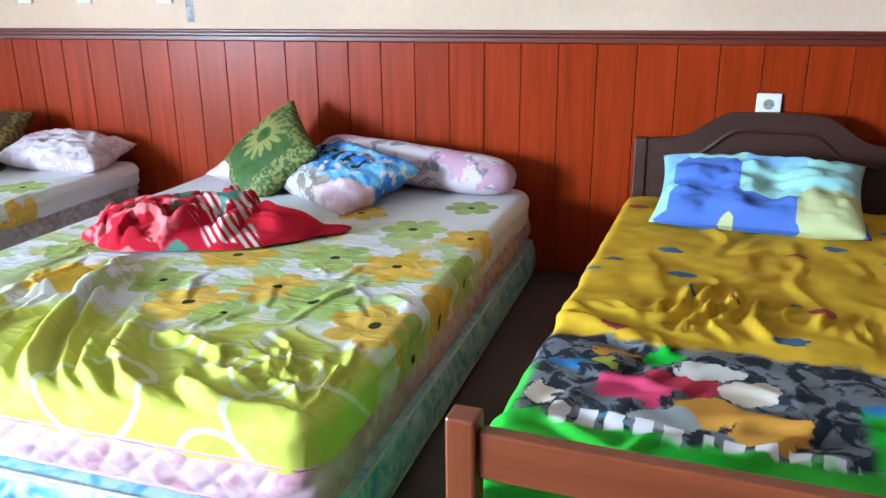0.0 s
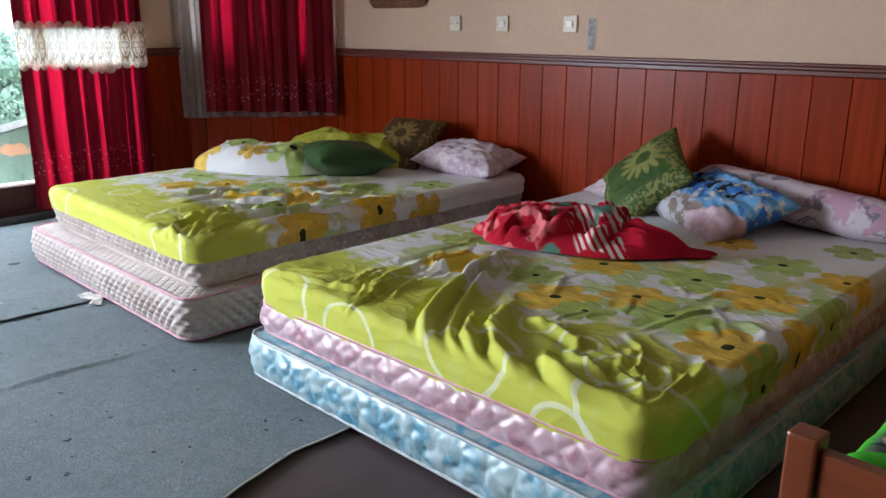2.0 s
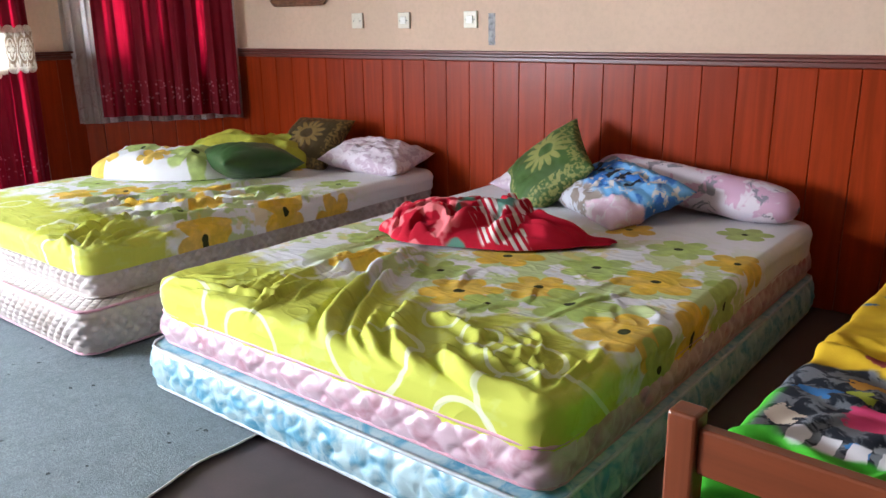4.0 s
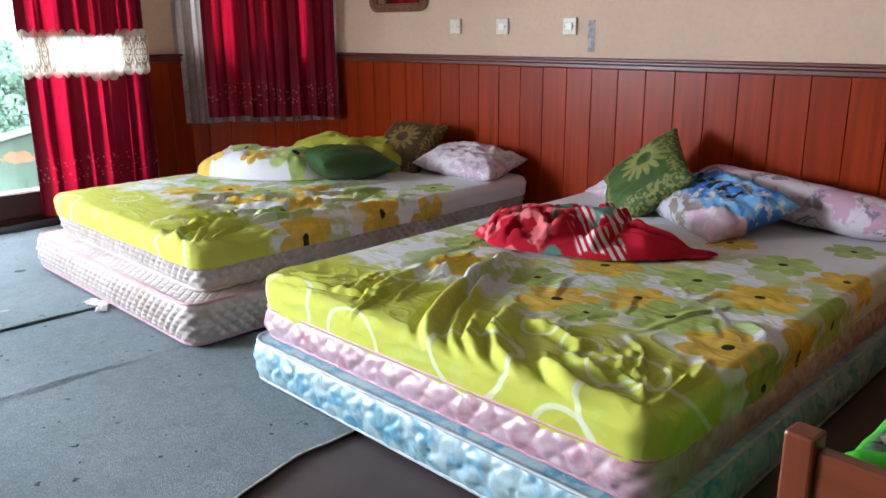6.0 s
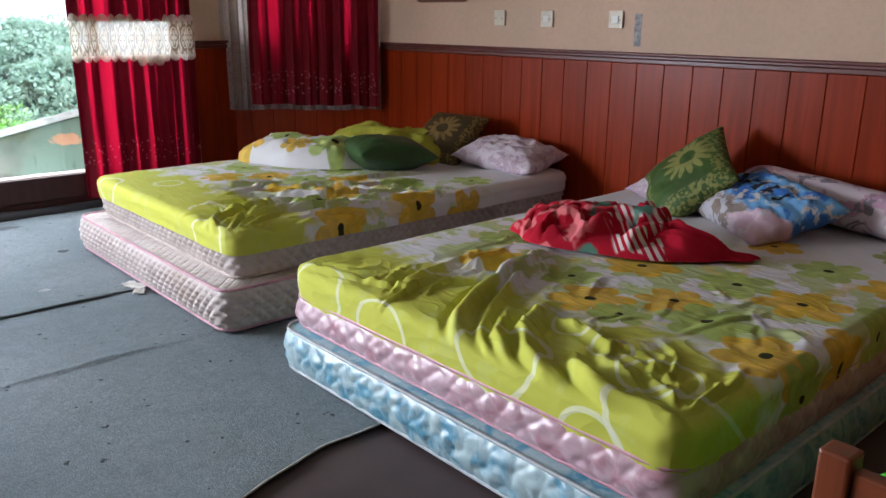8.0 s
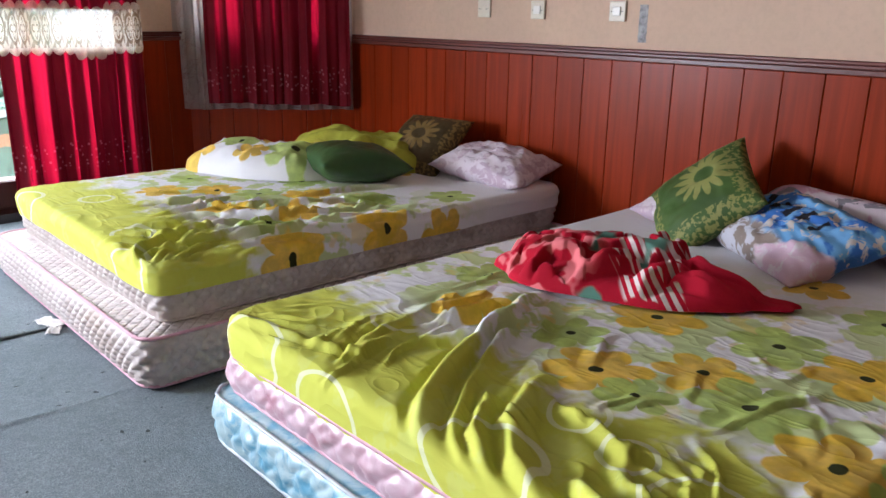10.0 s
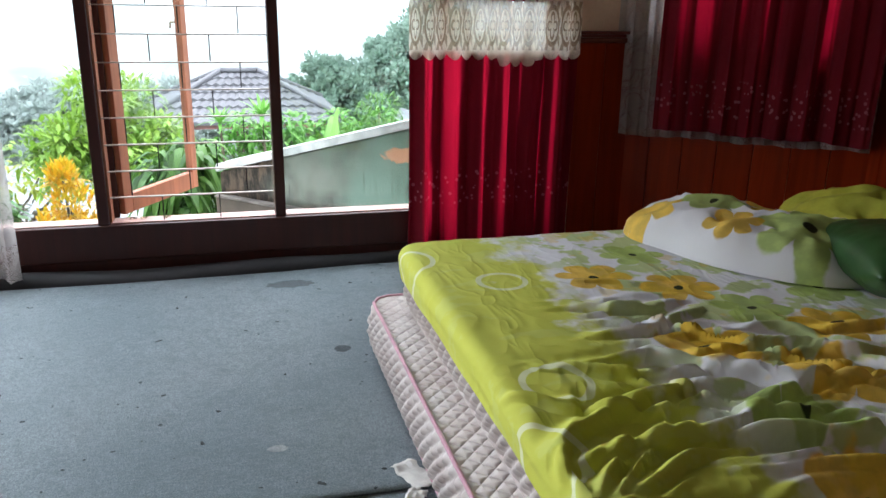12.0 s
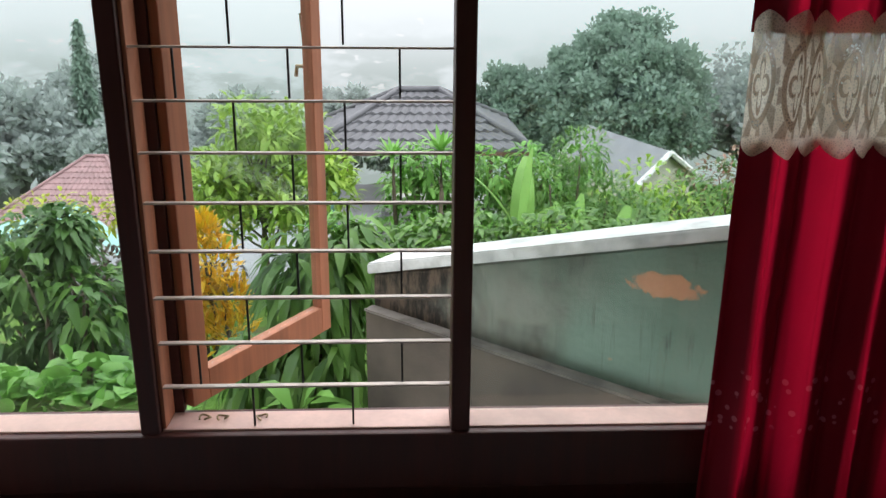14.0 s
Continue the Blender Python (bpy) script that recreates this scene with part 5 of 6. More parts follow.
sblank = sheet("printed_blanket", "yellow and green cartoon-print blanket with a grey panel", 0.0, S_BX1 - S_BX0, 0.0, S_BY1 - S_BY0, 0.0, 0.20,
               sfolds, cartoon_mat(), lambda x, y: 0.008 * nz(x * 6, y * 6) + 0.004 * nz(x * 15, y * 15), 0.012, 0.035, 9.0, 0.02)
sblank["category"] = "blanket"
sblank.matrix_basis = SBED @ Matrix.Translation((S_BX0 - S_X, S_BY0 - S_Y, S_TOP))


def patch_mat():
    """Pillow of blue, green and yellow checks."""
    k = Nodes("check_cotton")
    v = k.n("ShaderNodeTexVoronoi", distance="CHEBYCHEV")
    k.link(k.mapped((4.6, 6, 0)), v.inputs["Vector"])
    v.inputs["Scale"].default_value = 1.0
    v.inputs["Randomness"].default_value = 0.45
    s = k.n("ShaderNodeSeparateColor")
    k.link(v.outputs["Color"], s.inputs[0])
    col = k.mix(k.step(s.outputs[0], 0.3, 0.32), (0.09, 0.16, 0.52), (0.25, 0.46, 0.74))
    col = k.mix(k.step(s.outputs[1], 0.72, 0.74), col, (0.50, 0.52, 0.26))
    col = k.mix(k.step(s.outputs[2], 0.78, 0.8), col, (0.36, 0.62, 0.60))
    k.bump(k.noise(12, 4), 0.4, 0.012)
    return k.base(col, 0.8, 0, 0.2)


put(tagged(part("check_pillow", cushion(0.72, 0.42, 0.16, 21.0, 3.2, 0.03, 0.03), patch_mat(), None, "", True), "blue, green and yellow checked pillow", "pillow"), 0.13, 3.80, 0.535, 24, 0, -3)


# ---- fittings on the walls ----
def switch(x, z, rocker):
    sw = thing("light_switch", "ivory plastic wall switch with white rocker", "switch", (x, NORTH, z), "switches on the wall")
    part("plate", one_box(-0.045, 0.045, -0.014, -0.001, -0.045, 0.045, 0.004), IVORY, sw)
    if rocker:
        part("rocker", one_box(-0.022, 0.022, -0.022, -0.0145, -0.020, 0.020, 0.003), WHITEP, sw)
    else:
        part("rocker", one_box(-0.020, 0.020, -0.017, -0.0145, -0.012, 0.016, 0.002), IVORY, sw)
    part("seam", one_box(-0.034, 0.034, -0.0155, -0.0142, -0.003, 0.0, 0.0005), DARKHOLE, sw)


switch(-3.525, 1.255, False)
switch(-3.145, 1.252, True)
switch(-2.662, 1.25, True)
so = thing("wall_socket", "white plastic wall socket on the panelling", "socket", (0.165, NORTH - 0.017, 0.80))
part("plate", one_box(-0.047, 0.047, -0.013, -0.001, -0.043, 0.043, 0.004), WHITEP, so)
bm = bmesh.new()
bmesh.ops.create_cone(bm, cap_ends=True, segments=20, radius1=0.021, radius2=0.021, depth=0.002, matrix=Matrix.Translation((0, -0.0145, 0)) @ Matrix.Rotation(radians(90), 4, "X"))
part("well", bm, plain("socket_well", (0.30, 0.27, 0.22), 0.5), so)
for dx in (-0.0095, 0.0095):
    part("pin_hole", one_box(dx - 0.0025, dx + 0.0025, -0.0175, -0.0157, -0.0025, 0.0025), DARKHOLE, so)
bm = surf(lambda u, v: (-0.022 + 0.044 * u + 0.004 * nz(v * 9, 1), -0.0008, -0.075 + 0.165 * v), 6, 16)
tape = tagged(part("tape_mark", thicken(bm, 0.0006), TAPE), "torn strip of grey tape on the wall", "tape")
tape.matrix_basis = Matrix.Translation((-2.525, NORTH - 0.001, 1.19))

# wicker mirror
mir = thing("wicker_mirror", "mirror in a thick woven brown wicker frame", "mirror", (-4.045, NORTH, 1.36))
MW, MH = 0.27, 0.72
for i in range(4):
    def loop(r, off):
        pts = []
        for cx, cz, a0 in ((MW - 0.06, MH - 0.06, 0), (-MW + 0.06, MH - 0.06, 90), (-MW + 0.06, 0.06, 180), (MW - 0.06, 0.06, 270)):
            for j in range(7):
                a = radians(a0 + 15 * j)
                pts.append((cx + (0.06 - r) * math.cos(a), off, cz + (0.06 - r) * math.sin(a)))
        return pts
    bm = bmesh.new()
    tube(bm, loop(0.012 * i, -0.022 - 0.006 * (i % 2)), 0.0085, 8, True)
    part("frame_rod", bm, WICKER, mir, "", True)
k = Nodes("mirror_silver")
part("mirror_glass", one_box(-MW + 0.045, MW - 0.045, -0.012, -0.008, 0.045, MH - 0.045), k.base((0.88, 0.88, 0.88), 0.03, 1.0), mir)

# large picture in a gilt frame, hung a little out of level
pic = thing("picture_frame", "large picture in a carved gilt frame", "picture", (-3.235, NORTH, 1.40))
pic.matrix_basis = pose(-3.235, NORTH, 1.405, 0, 1.2, 0)
PWD, PHT = 1.75, 0.95
for nm, a in (("frame_bar", (0, PWD, -0.034, -0.002, 0, 0.055)), ("frame_bar", (0, PWD, -0.034, -0.002, PHT - 0.055, PHT)), ("frame_bar", (0, 0.055, -0.033, -0.002, 0.056, PHT - 0.056)), ("frame_bar", (PWD - 0.055, PWD, -0.033, -0.002, 0.056, PHT - 0.056))):
    part(nm, one_box(*a, 0.008), GILT, pic)
bm = bmesh.new()
for i in range(58):
    x = 0.02 + i * (PWD - 0.04) / 57
    bmesh.ops.create_icosphere(bm, subdivisions=1, radius=0.013, matrix=Matrix.Translation((x, -0.034, 0.022 + 0.006 * math.sin(i * 1.7))) @ Matrix.Diagonal((1.15, 0.6, 1, 1)))
part("carving", bm, GILT, pic, "row of carved gilt leaves", True)
part("canvas", one_box(0.056, PWD - 0.056, -0.014, -0.004, 0.056, PHT - 0.056), plain("dark_canvas", (0.10, 0.09, 0.08), 0.7, 0, 0.5, 4, 60, 0.2), pic)

# paper scraps by the bed
def scrap(x, y, rz, w, d, s):
    bm = surf(lambda u, v: (w * (u - 0.5) + 0.01 * nz(v * 5, s), d * (v - 0.5) + 0.012 * nz(u * 5, s + 3), 0.004 + 0.018 * abs(nz(u * 3 + s, v * 3))), 12, 10)
    put(tagged(part("paper_scrap", thicken(bm, 0.001), PAPER, None, "", True), "torn crumpled paper scrap on the carpet", "paper", "scraps by the bed"), x, y, 0.017, 0, 0, rz)


scrap(-3.62, 1.95, 20, 0.13, 0.07, 1.0)
scrap(-3.52, 1.93, -30, 0.07, 0.05, 4.0)


# ---- outside: garden on a slope, houses and trees in the mist ----
def ground_z(x, y):
    d = max(0.0, -5.7 - x)
    z = -1.05 - 0.13 * min(d, 20) - 0.26 * max(0.0, min(d, 60) - 20) + 0.12 * nz(x * 0.5, y * 0.5) * min(1, d)
    z -= 1.7 * smooth01(6.0, 13.0, d) * smooth01(-1.2, -3.6, y)
    return z if x < -5.75 else min(z, -1.0)


def ground_fn(u, v):
    s = u ** 2.4
    x = -5.72 - 400 * s
    w = 7 + 420 * s
    y = 1.2 + (2 * v - 1) * w
    return (x, y, ground_z(x, y))


k = Nodes("garden_ground")
g1 = k.mix(k.step(k.noise(0.7, 5), 0.38, 0.62), (0.05, 0.12, 0.02), (0.10, 0.18, 0.035))
g1 = k.mix(k.math("MULTIPLY", k.step(k.noise(2.3, 4), 0.52, 0.66), 0.7), g1, (0.10, 0.075, 0.05))
k.bump(k.noise(30, 4), 0.5, 0.05)
structure("ground", surf(ground_fn, 70, 50), k.base(g1, 0.95, 0, 0.1), "grassy garden slope falling away from the house", "ground", True)

# misty distance: haze painted on a glowing backdrop, paler with height
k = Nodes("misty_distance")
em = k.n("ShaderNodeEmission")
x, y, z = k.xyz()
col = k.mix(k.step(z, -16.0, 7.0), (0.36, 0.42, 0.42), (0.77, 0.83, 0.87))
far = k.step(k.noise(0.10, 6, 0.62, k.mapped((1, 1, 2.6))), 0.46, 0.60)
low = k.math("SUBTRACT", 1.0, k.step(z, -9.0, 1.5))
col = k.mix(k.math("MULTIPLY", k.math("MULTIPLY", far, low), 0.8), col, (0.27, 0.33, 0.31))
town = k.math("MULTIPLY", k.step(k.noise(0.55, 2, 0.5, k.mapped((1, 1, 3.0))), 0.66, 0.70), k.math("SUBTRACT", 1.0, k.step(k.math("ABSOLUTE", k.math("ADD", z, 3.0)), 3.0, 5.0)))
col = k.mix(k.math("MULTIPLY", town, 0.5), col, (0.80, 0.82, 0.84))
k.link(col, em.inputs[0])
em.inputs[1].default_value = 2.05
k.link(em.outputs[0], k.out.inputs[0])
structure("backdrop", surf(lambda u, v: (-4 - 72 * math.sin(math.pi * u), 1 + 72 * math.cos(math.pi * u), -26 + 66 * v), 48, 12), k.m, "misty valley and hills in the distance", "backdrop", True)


# leaves
def leaf_mat(name, c, c2=None, through_light=0.35):
    k = Nodes(name)
    c2 = c2 or tuple(min(1, v * 1.7) for v in c)
    col = k.mix(k.island(), c, c2)
    col = k.mix(k.math("MULTIPLY", k.step(k.noise(1.6, 3), 0.4, 0.65), 0.4), col, tuple(v * 0.55 for v in c))
    k.base(col, 0.45, 0, 0.4)
    k.translucent(col, through_light)
    return k.m


L_DARK = leaf_mat("dark_leaf", (0.042, 0.105, 0.028), (0.10, 0.21, 0.05))
L_MID = leaf_mat("green_leaf", (0.06, 0.15, 0.03), (0.14, 0.28, 0.05))
L_LIGHT = leaf_mat("light_leaf", (0.16, 0.30, 0.035), (0.30, 0.44, 0.06))
L_BRIGHT = leaf_mat("bright_leaf", (0.10, 0.27, 0.04), (0.20, 0.42, 0.09))
L_YELLOW = leaf_mat("croton_leaf", (0.52, 0.40, 0.02), (0.80, 0.40, 0.02))
L_HEDGE = leaf_mat("hedge_leaf", (0.30, 0.36, 0.03), (0.40, 0.42, 0.05))
L_PURPLE = leaf_mat("purple_leaf", (0.06, 0.04, 0.04), (0.12, 0.10, 0.05))
L_BANANA = leaf_mat("banana_leaf", (0.22, 0.42, 0.10), (0.34, 0.52, 0.18))
# haze put into the colour: distant leaves are paler and greyer
L_MIST = leaf_mat("mist_tinted_leaf", (0.26, 0.36, 0.285), (0.29, 0.39, 0.31), 0.5)
L_FAR = leaf_mat("far_mist_tinted_leaf", (0.42, 0.47, 0.44), (0.44, 0.49, 0.455), 0.5)
BARK = plain("bark", (0.11, 0.085, 0.06), 0.9, 0, 0.4, 8, 60, 0.5)
# distant bark paled by haze in its colour
MISTBARK = plain("mist_tinted_bark", (0.16, 0.165, 0.155), 0.9, 0, 0.2, 3, 30, 0.2)


class Leaves:
    """Collects leaves as folded blades and turns them into one mesh."""

    def __init__(self, seed):
        self.v, self.f, self.r = [], [], random.Random(seed)

    def blade(self, p, way, up, length, width, droop=0.25):
        w = Vector(way).normalized()
        side = w.cross(Vector(up))
        if side.length < 1e-4:
            side = w.cross(Vector((1, 0.3, 0)))
        side.normalize()
        n = side.cross(w)
        b = len(self.v)
        for f, wd in ((0.0, 0.12), (0.35, 1.0), (0.72, 0.75), (1.0, 0.04)):
            c = Vector(p) + w * length * f - Vector((0, 0, 1)) * droop * length * f * f
            self.v += [c - side * width / 2 * wd + n * width * 0.14 * wd, c, c + side * width / 2 * wd + n * width * 0.14 * wd]
        for i in range(3):
            o = b + 3 * i
            self.f += [(o, o + 1, o + 4, o + 3), (o + 1, o + 2, o + 5, o + 4)]

    def flake(self, p, way, length, width):
        """A small bent leaf of two faces, for crowns far off."""
        w = Vector(way).normalized()
        side = w.cross(self.rand_dir())
        if side.length < 1e-3:
            side = w.cross(Vector((1, 0.3, 0.2)))
        side.normalize()
        n = side.cross(w) * width * 0.3
        c = Vector(p)
        b = len(self.v)
        self.v += [c, c + w * length * 0.5 + side * width / 2 + n, c + w * length, c + w * length * 0.5 - side * width / 2 + n]
        self.f += [(b, b + 1, b + 2), (b, b + 2, b + 3)]

    def far_clump(self, c, rad, n, length, width):
        for _ in range(n):
            d = self.rand_dir()
            q = rad * (0.25 + 0.85 * self.r.random() ** 0.7)
            self.flake(Vector(c) + Vector((d.x * q, d.y * q, d.z * q * 0.8)), d + self.rand_dir() * 0.9, length * self.r.uniform(0.6, 1.2), width * self.r.uniform(0.7, 1.2))

    def rand_dir(self):
        while True:
            d = Vector((self.r.uniform(-1, 1), self.r.uniform(-1, 1), self.r.uniform(-1, 1)))
            if 0.1 < d.length < 1:
                return d.normalized()

    def clump(self, c, rad, n, length, width, up=0.2, droop=0.3, shell=0.45):
        """Leaves filling a ball-like clump, mostly near its outside, pointing outwards."""
        for _ in range(n):
            d = self.rand_dir()
            q = rad * (shell + (1 - shell) * self.r.random() ** 0.6)
            p = Vector(c) + Vector((d.x * q, d.y * q, d.z * q * 0.85))
            way = d * 0.7 + self.rand_dir() * 0.8 + Vector((0, 0, up))
            self.blade(p, way, (0, 0, 1), length * self.r.uniform(0.6, 1.2), width * self.r.uniform(0.7, 1.2), droop)

    def rosette(self, c, n, length, width, rise=0.9, droop=0.5):
        for i in range(n):
            a = i * 2.4 + self.r.uniform(-0.2, 0.2)
            e = rise * (0.15 + 0.85 * i / n)
            self.blade(c, (math.cos(a), math.sin(a), e), (0, 0, 1), length * self.r.uniform(0.8, 1.15), width, droop * (1.1 - i / n))

    def mesh(self, name, material, parent, label=""):
        me = bpy.data.meshes.new(name)
        me.from_pydata([tuple(v) for v in self.v], [], self.f)
        me.materials.append(material)
        me.polygons.foreach_set("use_smooth", [True] * len(me.polygons))
        ob = new(name, me)
        ob.parent = parent
        if label:
            ob["label"] = label
        return ob


def limb(bm, a, b, r0, r1, wob, rnd):
    a, b = Vector(a), Vector(b)
    pts = [a.lerp(b, f) + Vector((rnd.uniform(-1, 1), rnd.uniform(-1, 1), 0)) * wob * math.sin(math.pi * f) for f in (0, 0.25, 0.5, 0.75, 1)]
    tube(bm, pts, [r0 + (r1 - r0) * f for f in (0, 0.25, 0.5, 0.75, 1)], 7)


def tree(name, label, base, height, spread, clumps, per, leaf, lw, mat_l, mat_b, seed, trunk=0.35, low=0.35, flat=0.7, category="tree", far=False):
    """Tapered trunk, limbs to each clump, and a crown of many leaves."""
    rnd = random.Random(seed)
    th = thing(name, label, category, base)
    bm = bmesh.new()
    top = (rnd.uniform(-0.1, 0.1) * spread, rnd.uniform(-0.1, 0.1) * spread, height * 0.75)
    limb(bm, (0, 0, -0.3), top, trunk, trunk * 0.35, 0.05 * height, rnd)
    lv = Leaves(seed)
    for i in range(clumps):
        a, q = i * 2.39996, math.sqrt((i + 0.5) / clumps)
        c = (spread * q * math.cos(a) * rnd.uniform(0.8, 1.05), spread * q * math.sin(a) * rnd.uniform(0.8, 1.05),
             height * (low + (1 - low) * (rnd.uniform(0.25, 1.0) * math.sqrt(max(0.05, 1 - q * q * flat)))))
        start = Vector(top).lerp(Vector((0, 0, height * low * 0.8)), rnd.random())
        limb(bm, start, Vector(c), trunk * 0.28, trunk * 0.06, 0.05 * spread, rnd)
        if far:
            lv.far_clump(c, spread * rnd.uniform(0.10, 0.24), per, leaf, lw)
        else:
            lv.clump(c, spread * rnd.uniform(0.24, 0.36), per, leaf, lw)
    part("trunk", bm, mat_b, th, "", True)
    lv.mesh("crown", mat_l, th)
    return th


def shrub(name, label, base, clumps, per, leaf, lw, mat_l, seed, rise=0.2, droop=0.3, category="shrub"):
    """Stems and leafy clumps: (dx, dy, z above the base, radius)."""
    rnd = random.Random(seed)
    th = thing(name, label, category, base)
    bm = bmesh.new()
    lv = Leaves(seed)
    for dx, dy, z, r in clumps:
        limb(bm, (dx * 0.2, dy * 0.2, -0.1), (dx, dy, z), 0.03, 0.008, 0.05, rnd)
        lv.clump((dx, dy, z), r, per, leaf, lw, rise, droop)
    part("stems", bm, BARK, th, "", True)
    lv.mesh("leaves", mat_l, th)
    return th


def on_ground(x, y):
    return (x, y, ground_z(x, y))


# sloping garden wall that runs from the house down into the garden
CONC = Nodes("mossy_concrete")
cc = CONC.mix(CONC.step(CONC.noise(3.0, 5, 0.65), 0.36, 0.64), (0.09, 0.095, 0.075), (0.20, 0.21, 0.175))
# the pane's pale green cast is put into this colour along with moss
cc = CONC.mix(CONC.math("MULTIPLY", CONC.step(CONC.noise(1.6, 4, 0.6, CONC.mapped((1, 1, 0.5), loc=(4, 2, 0))), 0.34, 0.58), 0.72), cc, (0.16, 0.25, 0.195))
cc = CONC.mix(CONC.math("MULTIPLY", CONC.step(CONC.noise(2.6, 4, 0.6, CONC.mapped((1, 1, 1.4), loc=(1, 7, 3))), 0.70, 0.73), 0.9), cc, (0.52, 0.27, 0.16))
cc = CONC.mix(CONC.math("MULTIPLY", CONC.step(CONC.noise(9, 4, 0.7, CONC.mapped((5, 5, 0.4))), 0.55, 0.72), 0.5), cc, (0.035, 0.03, 0.025))
cx_, cy_, cz_ = CONC.xyz()
old = CONC.math("SUBTRACT", 1.0, CONC.step(CONC.math("ADD", cx_, CONC.math("MULTIPLY", CONC.noise(3.5, 5, 0.7, CONC.mapped((1, 1, 0.6))), 0.9)), 0.75, 1.15))
px_, pz_ = CONC.math("DIVIDE", CONC.math("SUBTRACT", cx_, 1.252), 0.13), CONC.math("DIVIDE", CONC.math("SUBTRACT", cz_, 0.376), 0.045)
bare = CONC.math("ADD", CONC.math("ADD", CONC.math("MULTIPLY", px_, px_), CONC.math("MULTIPLY", pz_, pz_)), CONC.math("MULTIPLY", CONC.math("SUBTRACT", CONC.noise(14, 4, 0.7), 0.5), 3.5))
cc = CONC.mix(CONC.math("SUBTRACT", 1.0, CONC.step(bare, 0.7, 1.1)), cc, (0.52, 0.27, 0.16))
cc = CONC.mix(CONC.math("MULTIPLY", old, 0.95), cc, CONC.mix(CONC.step(CONC.noise(7, 5, 0.7, CONC.mapped((3, 3, 0.8))), 0.4, 0.62), (0.018, 0.014, 0.011), (0.10, 0.07, 0.05)))
CONC.bump(CONC.noise(40, 5), 0.5, 0.01)
CONC = CONC.base(cc, 0.9, 0, 0.2)
COPING = plain("pale_coping", (0.55, 0.56, 0.54), 0.8, 0, 0.35, 9, 60, 0.4)
gw = thing("garden_wall", "mossy sloping concrete garden wall with a pale coping", "wall", (-6.93, 1.47, 0))
gw.matrix_basis = pose(-6.93, 1.47, 0, 0, 0, math.degrees(math.atan2(0.802, 0.597)))
GLEN, GZ, GS = 2.04, 0.165, 0.278


def sloped(x0, x1, y0, y1, za, zb, ta, tb):
    """A bar along x whose bottom and top run from za, ta to zb, tb."""
    bm = bmesh.new()
    v = [bm.verts.new(p) for p in ((x0, y0, za), (x1, y0, zb), (x1, y1, zb), (x0, y1, za), (x0, y0, ta), (x1, y0, tb), (x1, y1, tb), (x0, y1, ta))]
    for f in ((0, 3, 2, 1), (4, 5, 6, 7), (0, 1, 5, 4), (1, 2, 6, 5), (2, 3, 7, 6), (3, 0, 4, 7)):
        bm.faces.new([v[i] for i in f])
    bmesh.ops.bevel(bm, geom=bm.edges[:], offset=0.006, segments=2, affect="EDGES")
    return bm


part("wall_body", sloped(0, GLEN, 0, 0.15, -1.9, -1.9, GZ, GZ + GS * GLEN), CONC, gw)
part("coping", sloped(-0.02, GLEN, -0.02, 0.19, GZ + 0.002, GZ + 0.002 + GS * GLEN, GZ + 0.05, GZ + 0.05 + GS * GLEN), COPING, gw, "pale weathered coping")
part("haunch", sloped(0.0, GLEN, -0.06, -0.002, -1.9, -1.9, 0.02, -0.08), plain("brown_stained_concrete", (0.075, 0.06, 0.046), 0.9, 0, 0.5, 2.5, 40, 0.5), gw, "sloping concrete ledge along the wall")
# lighter strip that sets the ledge off from the wall
part("ledge_top", sloped(0.0, GLEN, -0.075, -0.004, 0.021, -0.079, 0.032, -0.068), plain("pale_ledge", (0.15, 0.135, 0.115), 0.85, 0, 0.5, 9, 60, 0.4), gw, "paler edge along the ledge")

# pavilion with a hipped tiled roof
SLATE = plain("grey_roof_tile", (0.075, 0.075, 0.08), 0.6, 0, 0.3, 2, 30, 0.3)
# distant roof grey, paled by haze put into its colour
SLATEFAR = plain("mist_tinted_grey_roof", (0.20, 0.205, 0.215), 0.7, 0, 0.15, 2, 30, 0.2)
REDROOF = plain("faded_red_roof", (0.26, 0.15, 0.15), 0.7, 0, 0.2, 2, 30, 0.3)
RENDERED = plain("pale_render", (0.42, 0.40, 0.34), 0.85, 0, 0.2, 2, 30, 0.2)
DARKWOOD = plain("dark_timber", (0.09, 0.05, 0.04), 0.7, 0, 0.3, 5, 60, 0.2)


